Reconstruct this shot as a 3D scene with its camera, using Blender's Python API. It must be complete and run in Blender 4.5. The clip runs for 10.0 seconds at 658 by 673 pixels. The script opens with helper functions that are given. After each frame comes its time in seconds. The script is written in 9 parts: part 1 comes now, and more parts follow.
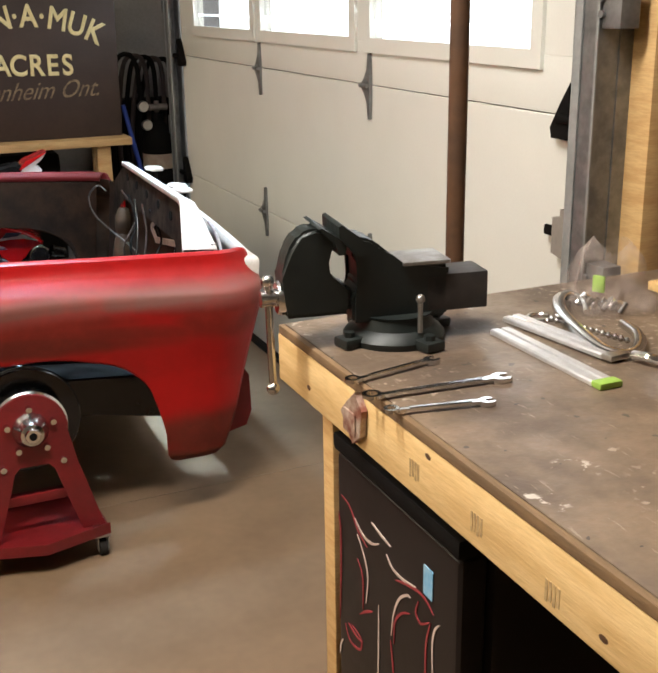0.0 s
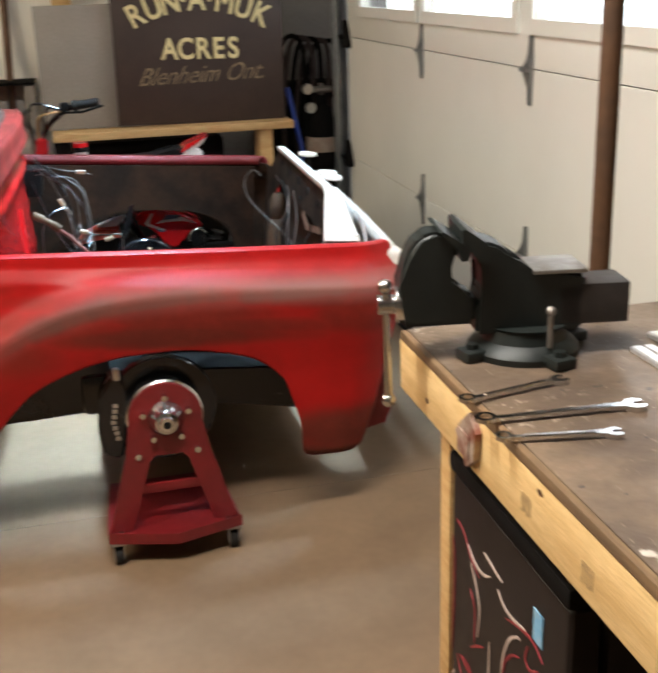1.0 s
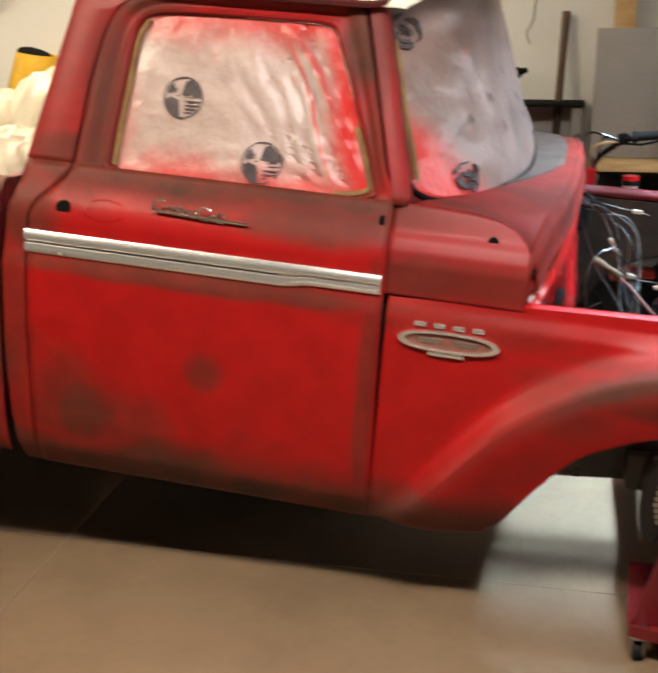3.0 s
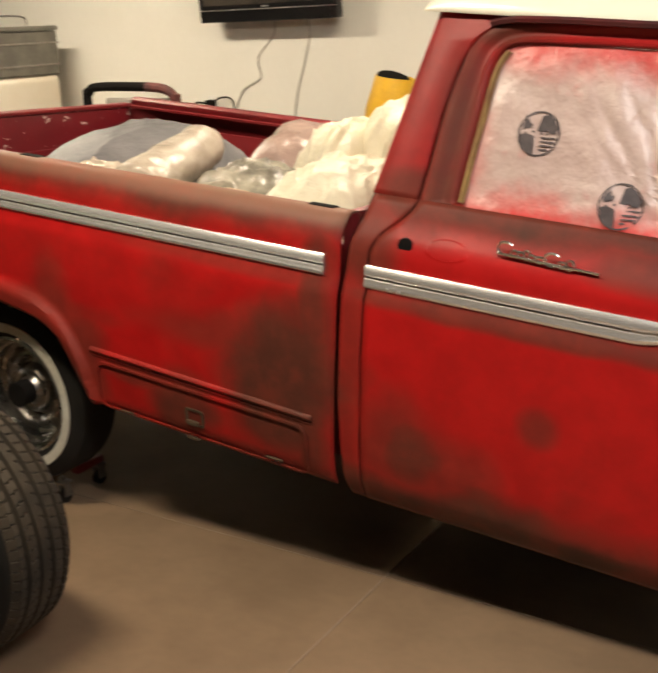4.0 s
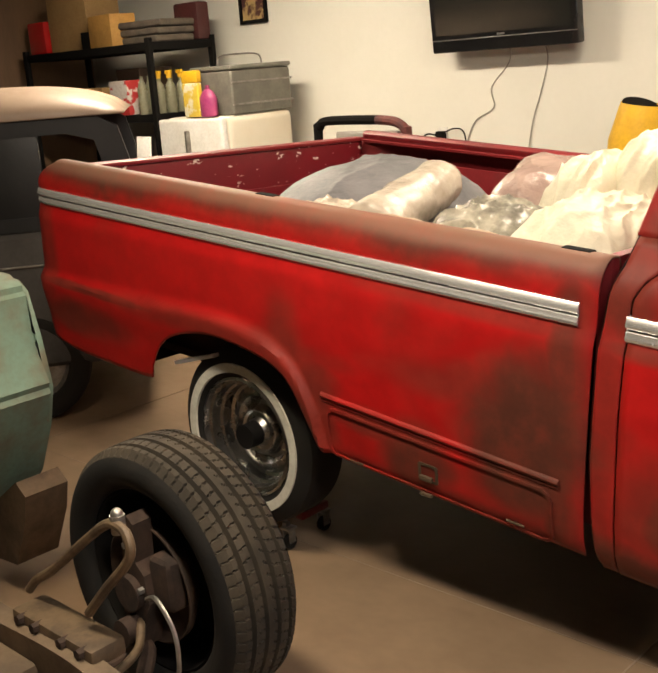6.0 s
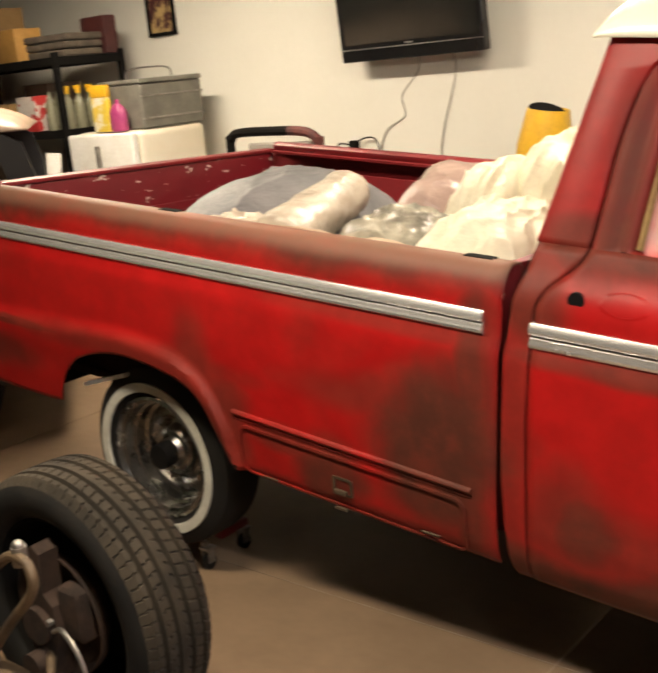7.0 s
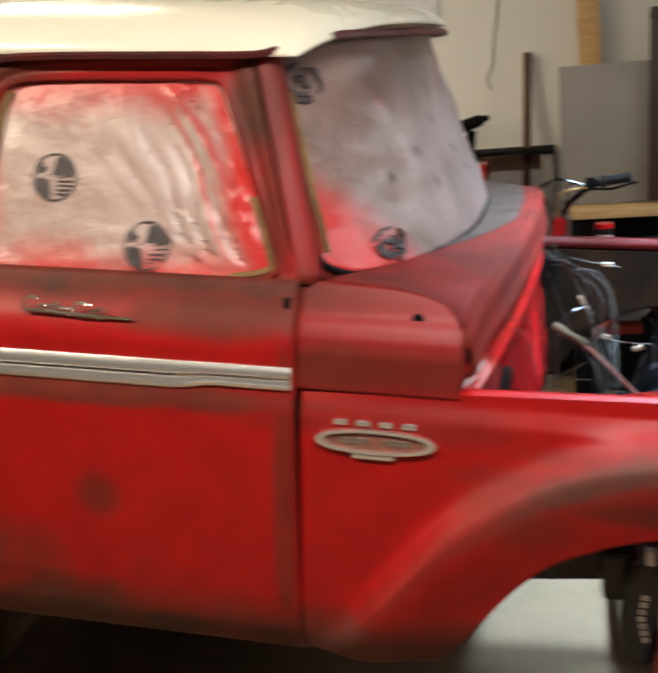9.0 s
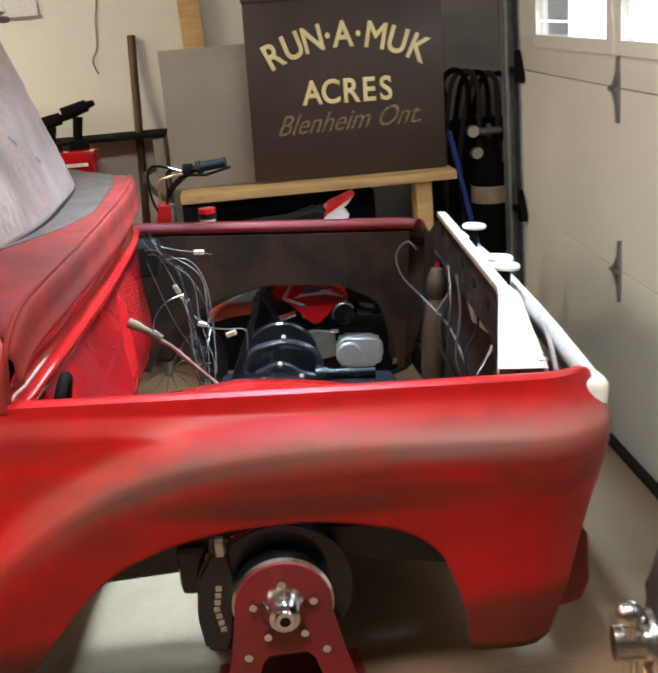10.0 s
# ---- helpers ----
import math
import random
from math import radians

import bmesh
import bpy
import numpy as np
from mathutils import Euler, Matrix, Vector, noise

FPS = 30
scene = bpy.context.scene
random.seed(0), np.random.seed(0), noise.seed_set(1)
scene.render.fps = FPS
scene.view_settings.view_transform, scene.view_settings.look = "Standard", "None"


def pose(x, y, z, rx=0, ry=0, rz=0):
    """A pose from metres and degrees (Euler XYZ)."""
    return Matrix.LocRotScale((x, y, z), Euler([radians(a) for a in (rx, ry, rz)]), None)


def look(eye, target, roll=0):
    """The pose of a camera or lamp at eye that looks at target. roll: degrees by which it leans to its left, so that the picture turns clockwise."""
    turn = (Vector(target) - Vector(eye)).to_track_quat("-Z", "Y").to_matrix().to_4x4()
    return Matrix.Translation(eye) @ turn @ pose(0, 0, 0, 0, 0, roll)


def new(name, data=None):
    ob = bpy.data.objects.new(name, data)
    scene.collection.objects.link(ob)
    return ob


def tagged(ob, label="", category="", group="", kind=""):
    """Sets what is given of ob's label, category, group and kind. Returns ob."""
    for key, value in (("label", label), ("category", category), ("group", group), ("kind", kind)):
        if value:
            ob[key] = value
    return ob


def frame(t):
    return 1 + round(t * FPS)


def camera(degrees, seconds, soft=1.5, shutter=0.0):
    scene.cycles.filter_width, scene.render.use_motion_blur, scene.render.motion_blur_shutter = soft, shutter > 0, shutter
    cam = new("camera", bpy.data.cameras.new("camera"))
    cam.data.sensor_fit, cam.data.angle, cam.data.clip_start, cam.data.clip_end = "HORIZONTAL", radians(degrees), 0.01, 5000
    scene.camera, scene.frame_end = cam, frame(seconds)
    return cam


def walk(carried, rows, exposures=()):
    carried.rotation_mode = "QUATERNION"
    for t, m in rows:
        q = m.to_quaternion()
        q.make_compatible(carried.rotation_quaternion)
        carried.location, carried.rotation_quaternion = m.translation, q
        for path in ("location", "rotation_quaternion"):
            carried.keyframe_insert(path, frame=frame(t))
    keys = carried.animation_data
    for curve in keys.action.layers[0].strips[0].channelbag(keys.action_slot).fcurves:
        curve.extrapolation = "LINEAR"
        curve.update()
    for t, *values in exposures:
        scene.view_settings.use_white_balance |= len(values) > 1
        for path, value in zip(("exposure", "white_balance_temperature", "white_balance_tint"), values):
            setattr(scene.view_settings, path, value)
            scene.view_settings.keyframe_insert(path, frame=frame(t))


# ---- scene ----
cam = camera(35.2, 10.0, 2.0, 0.4)
PATH = [
    (0, (-0.285, -2.802, 1.561), (0.476, -1.062, 0.934), -0.9),
    (0.5, (-0.26, -2.785, 1.561), (0.427, -1.025, 0.905), -1.6),
    (1, (-0.152, -2.717, 1.569), (0.288, -0.88, 0.912), -1.9),
    (1.5, (-0.077, -2.651, 1.578), (0.058, -0.764, 0.93), -1.3),
    (1.7, (-0.004, -2.671, 1.596), (-0.012, -0.778, 0.95), -1.5),
    (2, (-0.095, -2.597, 1.581), (-0.206, -0.703, 0.946), -1.6),
    (2.2, (-0.128, -2.557, 1.582), (-0.313, -0.667, 0.953), -1.5),
    (3.3, (-0.462, -2.381, 1.661), (-1.04, -0.57, 1.038), -1.3),
    (3.5, (-0.462, -2.333, 1.669), (-1.191, -0.575, 1.053), -1.9),
    (4, (-0.476, -2.265, 1.678), (-1.49, -0.644, 1.091), -2.5),
    (4.5, (-0.494, -2.229, 1.676), (-1.668, -0.711, 1.11), -3.1),
    (5, (-0.516, -2.188, 1.669), (-1.778, -0.738, 1.117), -3.8),
    (5.5, (-0.61, -2.153, 1.681), (-1.933, -0.749, 1.154), -4.3),
    (5.7, (-0.659, -2.145, 1.686), (-2.008, -0.761, 1.173), -4.5),
    (6.8, (-0.658, -2.072, 1.682), (-1.962, -0.64, 1.183), -5.4),
    (7, (-0.639, -2.06, 1.683), (-1.888, -0.582, 1.177), -5.6),
    (7.5, (-0.598, -2.058, 1.676), (-1.682, -0.462, 1.151), -5.5),
    (8, (-0.557, -2.048, 1.675), (-1.423, -0.331, 1.127), -5.4),
    (8.5, (-0.528, -2.055, 1.673), (-1.145, -0.235, 1.12), -4.9),
    (9, (-0.253, -1.995, 1.592), (-0.706, -0.116, 1.077), -5.1),
    (9.4, (-0.094, -1.95, 1.581), (-0.24, -0.036, 1.021), -5.0),
    (9.5, (-0.086, -1.916, 1.582), (-0.145, -0.002, 1.006), -4.4),
    (9.8, (0.053, -1.847, 1.563), (0.125, 0.063, 0.976), -5.6),
    (10, (0.024, -1.916, 1.607), (0.16, -0.016, 0.998), -4.8),
]
walk(cam, [(t, look(eye, target, roll)) for t, eye, target, roll in PATH], ((0, 0), (2, -0.05), (3.3, -0.12), (4.3, -0.2), (5.5, -0.02), (7, 0), (8.5, -0.28), (9, -0.32), (9.5, -0.22), (10, 0.05)))

# ---- light ----
world = bpy.data.worlds.new("world")
scene.world = world
world.use_nodes = True
_bg = world.node_tree.nodes["Background"]
_sky = world.node_tree.nodes.new("ShaderNodeTexSky")
_sky.sky_type, _sky.sun_disc = "NISHITA", False
_sky.sun_elevation, _sky.sun_rotation = radians(38), radians(70)
world.node_tree.links.new(_sky.outputs[0], _bg.inputs[0])
_bg.inputs[1].default_value = 0.12


def area(name, m, sx, sy, watts, colour, spread=180):
    la = bpy.data.lights.new(name, "AREA")
    la.shape, la.size, la.size_y, la.energy, la.color = "RECTANGLE", sx, sy, watts, colour
    la.spread = radians(spread)
    ob = new(name, la)
    ob.matrix_world = m
    return ob


WARM, NEUTRAL, COOL, DAY = (1.0, 0.85, 0.64), (1.0, 0.94, 0.88), (0.52, 0.77, 1.0), (0.84, 0.92, 1.0)
SHOP_LIGHTS = (("shop_light_rear", -5.3, 1.5, 96, WARM), ("shop_light_middle", -2.3, 1.5, 72, WARM), ("shop_light_near", -2.6, -1.1, 80, WARM), ("shop_light_bench", -0.20, -1.35, 88, NEUTRAL), ("shop_light_front", 0.26, 1.05, 56, COOL))


def lamp_pose(name, x, y, z):
    """The lamp over the engine bay runs across the room and tips a little towards the firewall."""
    return pose(x, y, z, 0, 9, 0) @ pose(0, 0, 0, 0, 0, 90) if name == "shop_light_front" else pose(x, y, z)


for _name, _x, _y, _w, _c in SHOP_LIGHTS:
    area(_name, lamp_pose(_name, _x, _y, 2.72), 1.2, 0.16, _w, _c, 60 if _name == "shop_light_front" else 180)
area("window_daylight", pose(1.235, 0.9, 1.60, 0, 65, 0), 0.34, 2.9, 10, DAY, 130)


# ---- materials ----
def mix_rgb(nt, fac, a, b, mode="MIX"):
    n = nt.nodes.new("ShaderNodeMix")
    n.data_type, n.blend_type = "RGBA", mode
    for sock, v in ((n.inputs[0], fac), (n.inputs[6], a), (n.inputs[7], b)):
        if isinstance(v, bpy.types.NodeSocket):
            nt.links.new(v, sock)
        else:
            sock.default_value = (*v, 1) if isinstance(v, tuple) and len(v) == 3 else v
    return n.outputs[2]


def ramp(nt, v, lo, hi, a=0.0, b=1.0):
    n = nt.nodes.new("ShaderNodeMapRange")
    n.interpolation_type = "SMOOTHSTEP"
    nt.links.new(v, n.inputs[0])
    for i, x in zip((1, 2, 3, 4), (lo, hi, a, b)):
        n.inputs[i].default_value = x
    return n.outputs[0]


def calc(nt, op, a, b=0.0):
    n = nt.nodes.new("ShaderNodeMath")
    n.operation = op
    for sock, v in ((n.inputs[0], a), (n.inputs[1], b)):
        if isinstance(v, bpy.types.NodeSocket):
            nt.links.new(v, sock)
        else:
            sock.default_value = v
    return n.outputs[0]


def noise_of(nt, scale, detail=4.0, rough=0.55, stretch=(1, 1, 1), coord="Object"):
    tc = nt.nodes.new("ShaderNodeTexCoord")
    mp = nt.nodes.new("ShaderNodeMapping")
    mp.inputs["Scale"].default_value = stretch
    nt.links.new(tc.outputs[coord], mp.inputs[0])
    n = nt.nodes.new("ShaderNodeTexNoise")
    n.inputs["Scale"].default_value, n.inputs["Detail"].default_value, n.inputs["Roughness"].default_value = scale, detail, rough
    nt.links.new(mp.outputs[0], n.inputs[0])
    return n.outputs[0]


def bump_into(nt, bsdf, height, strength, dist=0.01):
    b = nt.nodes.new("ShaderNodeBump")
    b.inputs["Strength"].default_value, b.inputs["Distance"].default_value = strength, dist
    nt.links.new(height, b.inputs["Height"])
    nt.links.new(b.outputs[0], bsdf.inputs["Normal"])


def material(name, col, col2=None, rough=0.6, metal=0.0, scale=6.0, grain=60.0, bump=0.15, stretch=(1, 1, 1), spread=(0.35, 0.7), rough2=None, coat=0.0, dist=0.004, speck=0.22):
    """Two colours mixed by broad noise, a fine grain over them, uneven gloss and fine relief."""
    m = bpy.data.materials.new(name)
    m.use_nodes = True
    nt = m.node_tree
    bsdf = nt.nodes["Principled BSDF"]
    col2 = col2 or tuple(c * 0.72 for c in col)
    broad, fine = noise_of(nt, scale, 5, 0.6, stretch), noise_of(nt, grain, 3, 0.5, stretch)
    c = mix_rgb(nt, ramp(nt, broad, *spread), col, col2)
    c = mix_rgb(nt, ramp(nt, fine, 0.3, 0.75, 0.0, speck), c, tuple(x * 0.55 for x in col2))
    nt.links.new(c, bsdf.inputs["Base Color"])
    nt.links.new(ramp(nt, broad, 0.3, 0.75, rough, rough2 if rough2 is not None else min(1, rough + 0.15)), bsdf.inputs["Roughness"])
    bsdf.inputs["Metallic"].default_value = metal
    bsdf.inputs["Coat Weight"].default_value = coat
    if bump:
        bump_into(nt, bsdf, fine, bump, dist)
    return m


def patina(name, spots, base=(0.40, 0.007, 0.007), low=0.30, high=0.93, dust=0.955, line=()):
    """Red lacquer rubbed through to brown primer: along the top and the foot of the panel and in the named spots (x, z,
    wide, high, strength). Some spots and the ridge tone also carry painted shade and highlight.
    """
    m = bpy.data.materials.new(name)
    m.use_nodes = True
    nt = m.node_tree
    bsdf = nt.nodes["Principled BSDF"]
    tc = nt.nodes.new("ShaderNodeTexCoord")
    xyz = nt.nodes.new("ShaderNodeSeparateXYZ")
    nt.links.new(tc.outputs["Object"], xyz.inputs[0])
    x, z = xyz.outputs[0], xyz.outputs[2]
    broad, mid, fine = noise_of(nt, 2.2, 5, 0.6), noise_of(nt, 9, 5, 0.65), noise_of(nt, 90, 3, 0.5)
    wob = calc(nt, "MULTIPLY", calc(nt, "SUBTRACT", broad, 0.5), 0.17)
    worn = calc(nt, "MAXIMUM", ramp(nt, calc(nt, "ADD", z, wob), low, low - 0.11, 0, 0.9), ramp(nt, calc(nt, "ADD", z, wob), high - 0.04, high + 0.06, 0, 0.9))
    for sx, sz, wide, tall, strength in spots:
        d = calc(nt, "ADD", calc(nt, "POWER", calc(nt, "DIVIDE", calc(nt, "SUBTRACT", x, sx), wide), 2.0), calc(nt, "POWER", calc(nt, "DIVIDE", calc(nt, "SUBTRACT", z, sz), tall), 2.0))
        d = calc(nt, "ADD", calc(nt, "ADD", d, calc(nt, "MULTIPLY", calc(nt, "SUBTRACT", mid, 0.5), 1.3)), calc(nt, "MULTIPLY", calc(nt, "SUBTRACT", broad, 0.5), 3.4))
        worn = calc(nt, "MAXIMUM", worn, ramp(nt, d, 0.0, 1.7, strength, 0))
    if line:
        # rubbed along a ridge whose height over x the line gives
        x0, x1 = line[0][0], line[-1][0]
        at = nt.nodes.new("ShaderNodeValToRGB")
        for k, (px, pz) in enumerate(line):
            e = at.color_ramp.elements[0] if k == 0 else at.color_ramp.elements[-1] if k == len(line) - 1 else at.color_ramp.elements.new((px - x0) / (x1 - x0))
            e.color = (pz, pz, pz, 1)
        nt.links.new(calc(nt, "DIVIDE", calc(nt, "SUBTRACT", x, x0), x1 - x0), at.inputs[0])
        off = calc(nt, "ADD", calc(nt, "SUBTRACT", z, at.outputs[0]), calc(nt, "MULTIPLY", wob, 0.18))
        crest = calc(nt, "MULTIPLY", ramp(nt, off, -0.055, -0.005), ramp(nt, off, 0.010, 0.070, 1.0, 0.0))
        worn = calc(nt, "MAXIMUM", worn, calc(nt, "MULTIPLY", calc(nt, "MULTIPLY", crest, ramp(nt, x, -0.65, -0.25, 0.30, 0.92)), ramp(nt, broad, 0.30, 0.55, 0.7, 1.0)))
    worn = calc(nt, "MULTIPLY", worn, ramp(nt, mid, 0.15, 0.6, 0.84, 1.0))
    worn = calc(nt, "ADD", worn, ramp(nt, broad, 0.56, 0.78, 0.0, 0.3))
    # Ridge turns paler towards the nose: its highlight is painted into the primer.
    faded = calc(nt, "MULTIPLY", crest, ramp(nt, x, -0.3, 0.5, 0.25, 0.9)) if line else 0.0
    red = mix_rgb(nt, ramp(nt, mid, 0.3, 0.7), base, tuple(c * 0.78 for c in base))
    brown = mix_rgb(nt, ramp(nt, mid, 0.3, 0.7), (0.090, 0.029, 0.017), (0.056, 0.021, 0.013))
    brown = mix_rgb(nt, faded, brown, (0.26, 0.135, 0.115))
    # Paler dusty brown on the rail top also paints in its lamplight.
    dusty = mix_rgb(nt, ramp(nt, calc(nt, "ADD", z, calc(nt, "MULTIPLY", wob, 0.2)), dust, dust + 0.05, 0.0, 0.75), brown, (0.21, 0.125, 0.082))
    nt.links.new(mix_rgb(nt, worn, red, dusty), bsdf.inputs["Base Color"])
    nt.links.new(ramp(nt, worn, 0.0, 0.8, 0.43, 0.55), bsdf.inputs["Roughness"])
    nt.links.new(ramp(nt, worn, 0.0, 0.8, 0.26, 0.18), bsdf.inputs["Specular IOR Level"])
    bsdf.inputs["Coat Weight"].default_value, bsdf.inputs["Coat Roughness"].default_value = 0.05, 0.5
    bump_into(nt, bsdf, fine, 0.025, 0.002)
    return m


M_CONC = material("concrete", (0.235, 0.157, 0.095), (0.168, 0.110, 0.065), 0.50, scale=1.1, grain=35, bump=0.03, rough2=0.66, speck=0.07)
M_CONC.node_tree.nodes["Principled BSDF"].inputs["Specular IOR Level"].default_value = 0.3
M_WALL = material("cream_wall_paint", (0.75, 0.73, 0.665), (0.72, 0.70, 0.63), 0.6, scale=1.5, grain=25, bump=0.015, speck=0.03)
M_GREYWALL = material("grey_wall_tone", (0.27, 0.26, 0.255), (0.23, 0.22, 0.215), 0.7, scale=2, grain=70, bump=0.06)
# Ceiling grey kept low so its bounce doesn't fill the shadows.
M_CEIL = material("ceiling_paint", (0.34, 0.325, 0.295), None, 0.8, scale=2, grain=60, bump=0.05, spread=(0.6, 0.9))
M_DOOR = material("door_steel_paint", (0.73, 0.735, 0.68), (0.69, 0.695, 0.64), 0.48, scale=1.3, grain=150, bump=0.02, speck=0.05)
M_GALV = material("galvanised_steel", (0.30, 0.31, 0.31), (0.20, 0.205, 0.21), 0.45, 0.8, scale=14, grain=70, bump=0.06)
M_PINE = material("pine_wood", (0.62, 0.41, 0.18), (0.52, 0.31, 0.12), 0.6, scale=5, grain=40, bump=0.2, stretch=(1, 1, 8))
M_PINE_Y = material("pine_rail_wood", (0.74, 0.53, 0.25), (0.60, 0.39, 0.16), 0.6, scale=4, grain=30, bump=0.2, stretch=(8, 1, 8))
M_PINE_X = material("pine_board_wood", (0.52, 0.34, 0.15), (0.42, 0.25, 0.10), 0.6, scale=4, grain=30, bump=0.2, stretch=(1, 8, 8))
M_BENCH = material("worn_bench_board", (0.195, 0.138, 0.090), (0.105, 0.073, 0.048), 0.30, scale=5, grain=70, bump=0.25, rough2=0.6)
def scuffed(m, pale, dark):
    """Pale paint specks and long fine scratches over a worn board."""
    nt = m.node_tree
    bs = nt.nodes["Principled BSDF"]
    old = bs.inputs["Base Color"].links[0].from_socket
    blot, speck, where, scratch = noise_of(nt, 3.5, 4, 0.6), noise_of(nt, 55, 2, 0.5), noise_of(nt, 4.5, 2, 0.5), noise_of(nt, 24, 3, 0.6, (6, 0.7, 1))
    c = mix_rgb(nt, ramp(nt, blot, 0.46, 0.66, 0, 0.75), old, dark)
    c = mix_rgb(nt, calc(nt, "MULTIPLY", ramp(nt, speck, 0.59, 0.66), ramp(nt, where, 0.50, 0.60)), c, pale)
    c = mix_rgb(nt, ramp(nt, scratch, 0.64, 0.72, 0, 0.45), c, pale)
    tc, xyz = nt.nodes.new("ShaderNodeTexCoord"), nt.nodes.new("ShaderNodeSeparateXYZ")
    nt.links.new(tc.outputs["Object"], xyz.inputs[0])
    fleck = noise_of(nt, 42, 4, 0.65)
    for sx, sy, r in ((0.417, -1.855, 0.035), (0.505, -1.796, 0.035), (0.395, -1.824, 0.02), (0.774, -1.105, 0.02), (0.62, -1.47, 0.03)):
        d = calc(nt, "ADD", calc(nt, "POWER", calc(nt, "DIVIDE", calc(nt, "SUBTRACT", xyz.outputs[0], sx), r), 2.0), calc(nt, "POWER", calc(nt, "DIVIDE", calc(nt, "SUBTRACT", xyz.outputs[1], sy), r), 2.0))
        c = mix_rgb(nt, calc(nt, "MULTIPLY", ramp(nt, fleck, 0.56, 0.63), ramp(nt, d, 0.2, 1.2, 0.7, 0.0)), c, (0.62, 0.57, 0.50))
    pit = noise_of(nt, 48, 1, 0.4)
    c = mix_rgb(nt, ramp(nt, pit, 0.745, 0.76, 0, 0.8), c, (0.02, 0.016, 0.014))
    nt.links.new(c, bs.inputs["Base Color"])


scuffed(M_BENCH, (0.36, 0.30, 0.24), (0.070, 0.048, 0.034))
M_BLACK = material("black_enamel", (0.005, 0.005, 0.006), (0.008, 0.008, 0.008), 0.16, scale=8, grain=60, bump=0.04)
M_MATBLK = material("matt_black", (0.0055, 0.005, 0.005), (0.009, 0.008, 0.007), 0.75, scale=8, grain=60, bump=0.1)
M_MATBLK.node_tree.nodes["Principled BSDF"].inputs["Specular IOR Level"].default_value = 0.08
M_OLDCHROME = material("aged_chrome", (0.34, 0.33, 0.31), (0.22, 0.21, 0.20), 0.22, 1.0, scale=12, grain=80, bump=0.03, rough2=0.38)
M_BAR = material("silver_bar", (0.80, 0.80, 0.81), (0.70, 0.70, 0.71), 0.28, 0.7, scale=6, grain=60, bump=0.03)
M_RUBBER = material("tyre_rubber", (0.008, 0.0075, 0.007), (0.014, 0.012, 0.010), 0.72, scale=9, grain=90, bump=0.2)
M_RUBBER.node_tree.nodes["Principled BSDF"].inputs["Specular IOR Level"].default_value = 0.25
M_CHROME = material("chrome", (0.72, 0.72, 0.71), (0.62, 0.62, 0.62), 0.12, 1.0, scale=10, grain=80, bump=0.0, rough2=0.25)
M_TRIM = material("bright_trim", (0.82, 0.81, 0.78), (0.78, 0.77, 0.74), 0.20, 0.82, scale=3, grain=60, bump=0.0, rough2=0.28, speck=0.0)
M_BEDTRIM = material("polished_trim", (0.84, 0.84, 0.82), (0.76, 0.76, 0.74), 0.20, 0.74, scale=3, grain=60, bump=0.0, rough2=0.26, speck=0.0)
M_GROOVE = material("groove_paint", (0.045, 0.038, 0.033), (0.09, 0.075, 0.06), 0.5, scale=9, grain=80, bump=0.0)
M_ALU = material("brushed_aluminium", (0.62, 0.61, 0.58), (0.52, 0.51, 0.48), 0.28, 1.0, scale=4, grain=60, bump=0.05, stretch=(0.3, 6, 6))
M_STEEL = material("bare_steel", (0.38, 0.36, 0.33), (0.26, 0.24, 0.22), 0.38, 0.9, scale=20, grain=90, bump=0.1)
M_RUST = material("rusty_steel", (0.050, 0.026, 0.015), (0.020, 0.012, 0.008), 0.8, 0.2, scale=14, grain=60, bump=0.3)
M_TANSTEEL = material("dusty_bare_steel", (0.12, 0.078, 0.045), (0.075, 0.05, 0.03), 0.6, 0.45, scale=9, grain=60, bump=0.2)
M_CREAM = material("cream_roof_enamel", (0.84, 0.80, 0.65), (0.82, 0.775, 0.615), 0.24, scale=1.5, grain=50, bump=0.0, coat=0.4, speck=0.02)
M_GLOSSRED = material("gloss_red_enamel", (0.46, 0.009, 0.011), (0.38, 0.009, 0.010), 0.12, scale=3, grain=40, bump=0.0, coat=0.6, speck=0.03)
M_STANDRED = material("stand_red_enamel", (0.17, 0.009, 0.011), (0.12, 0.009, 0.010), 0.36, scale=6, grain=60, bump=0.06)
# Darker red than the near side, for bed inside and far panels.
M_BEDRED = material("darker_truck_red", (0.20, 0.010, 0.014), (0.15, 0.010, 0.012), 0.42, scale=4, grain=60, bump=0.08)
M_BROWNDK = material("dark_brown_undercoat", (0.030, 0.0125, 0.0052), (0.012, 0.006, 0.003), 0.7, scale=7, grain=50, bump=0.35)
M_BROWNDK.node_tree.nodes["Principled BSDF"].inputs["Specular IOR Level"].default_value = 0.2
M_WHITEP = material("white_enamel", (0.78, 0.76, 0.73), (0.70, 0.67, 0.62), 0.35, scale=6, grain=60, bump=0.05)
M_WHITEWALL = material("whitewall_rubber", (0.55, 0.54, 0.46), (0.47, 0.45, 0.38), 0.6, scale=10, grain=80, bump=0.1)
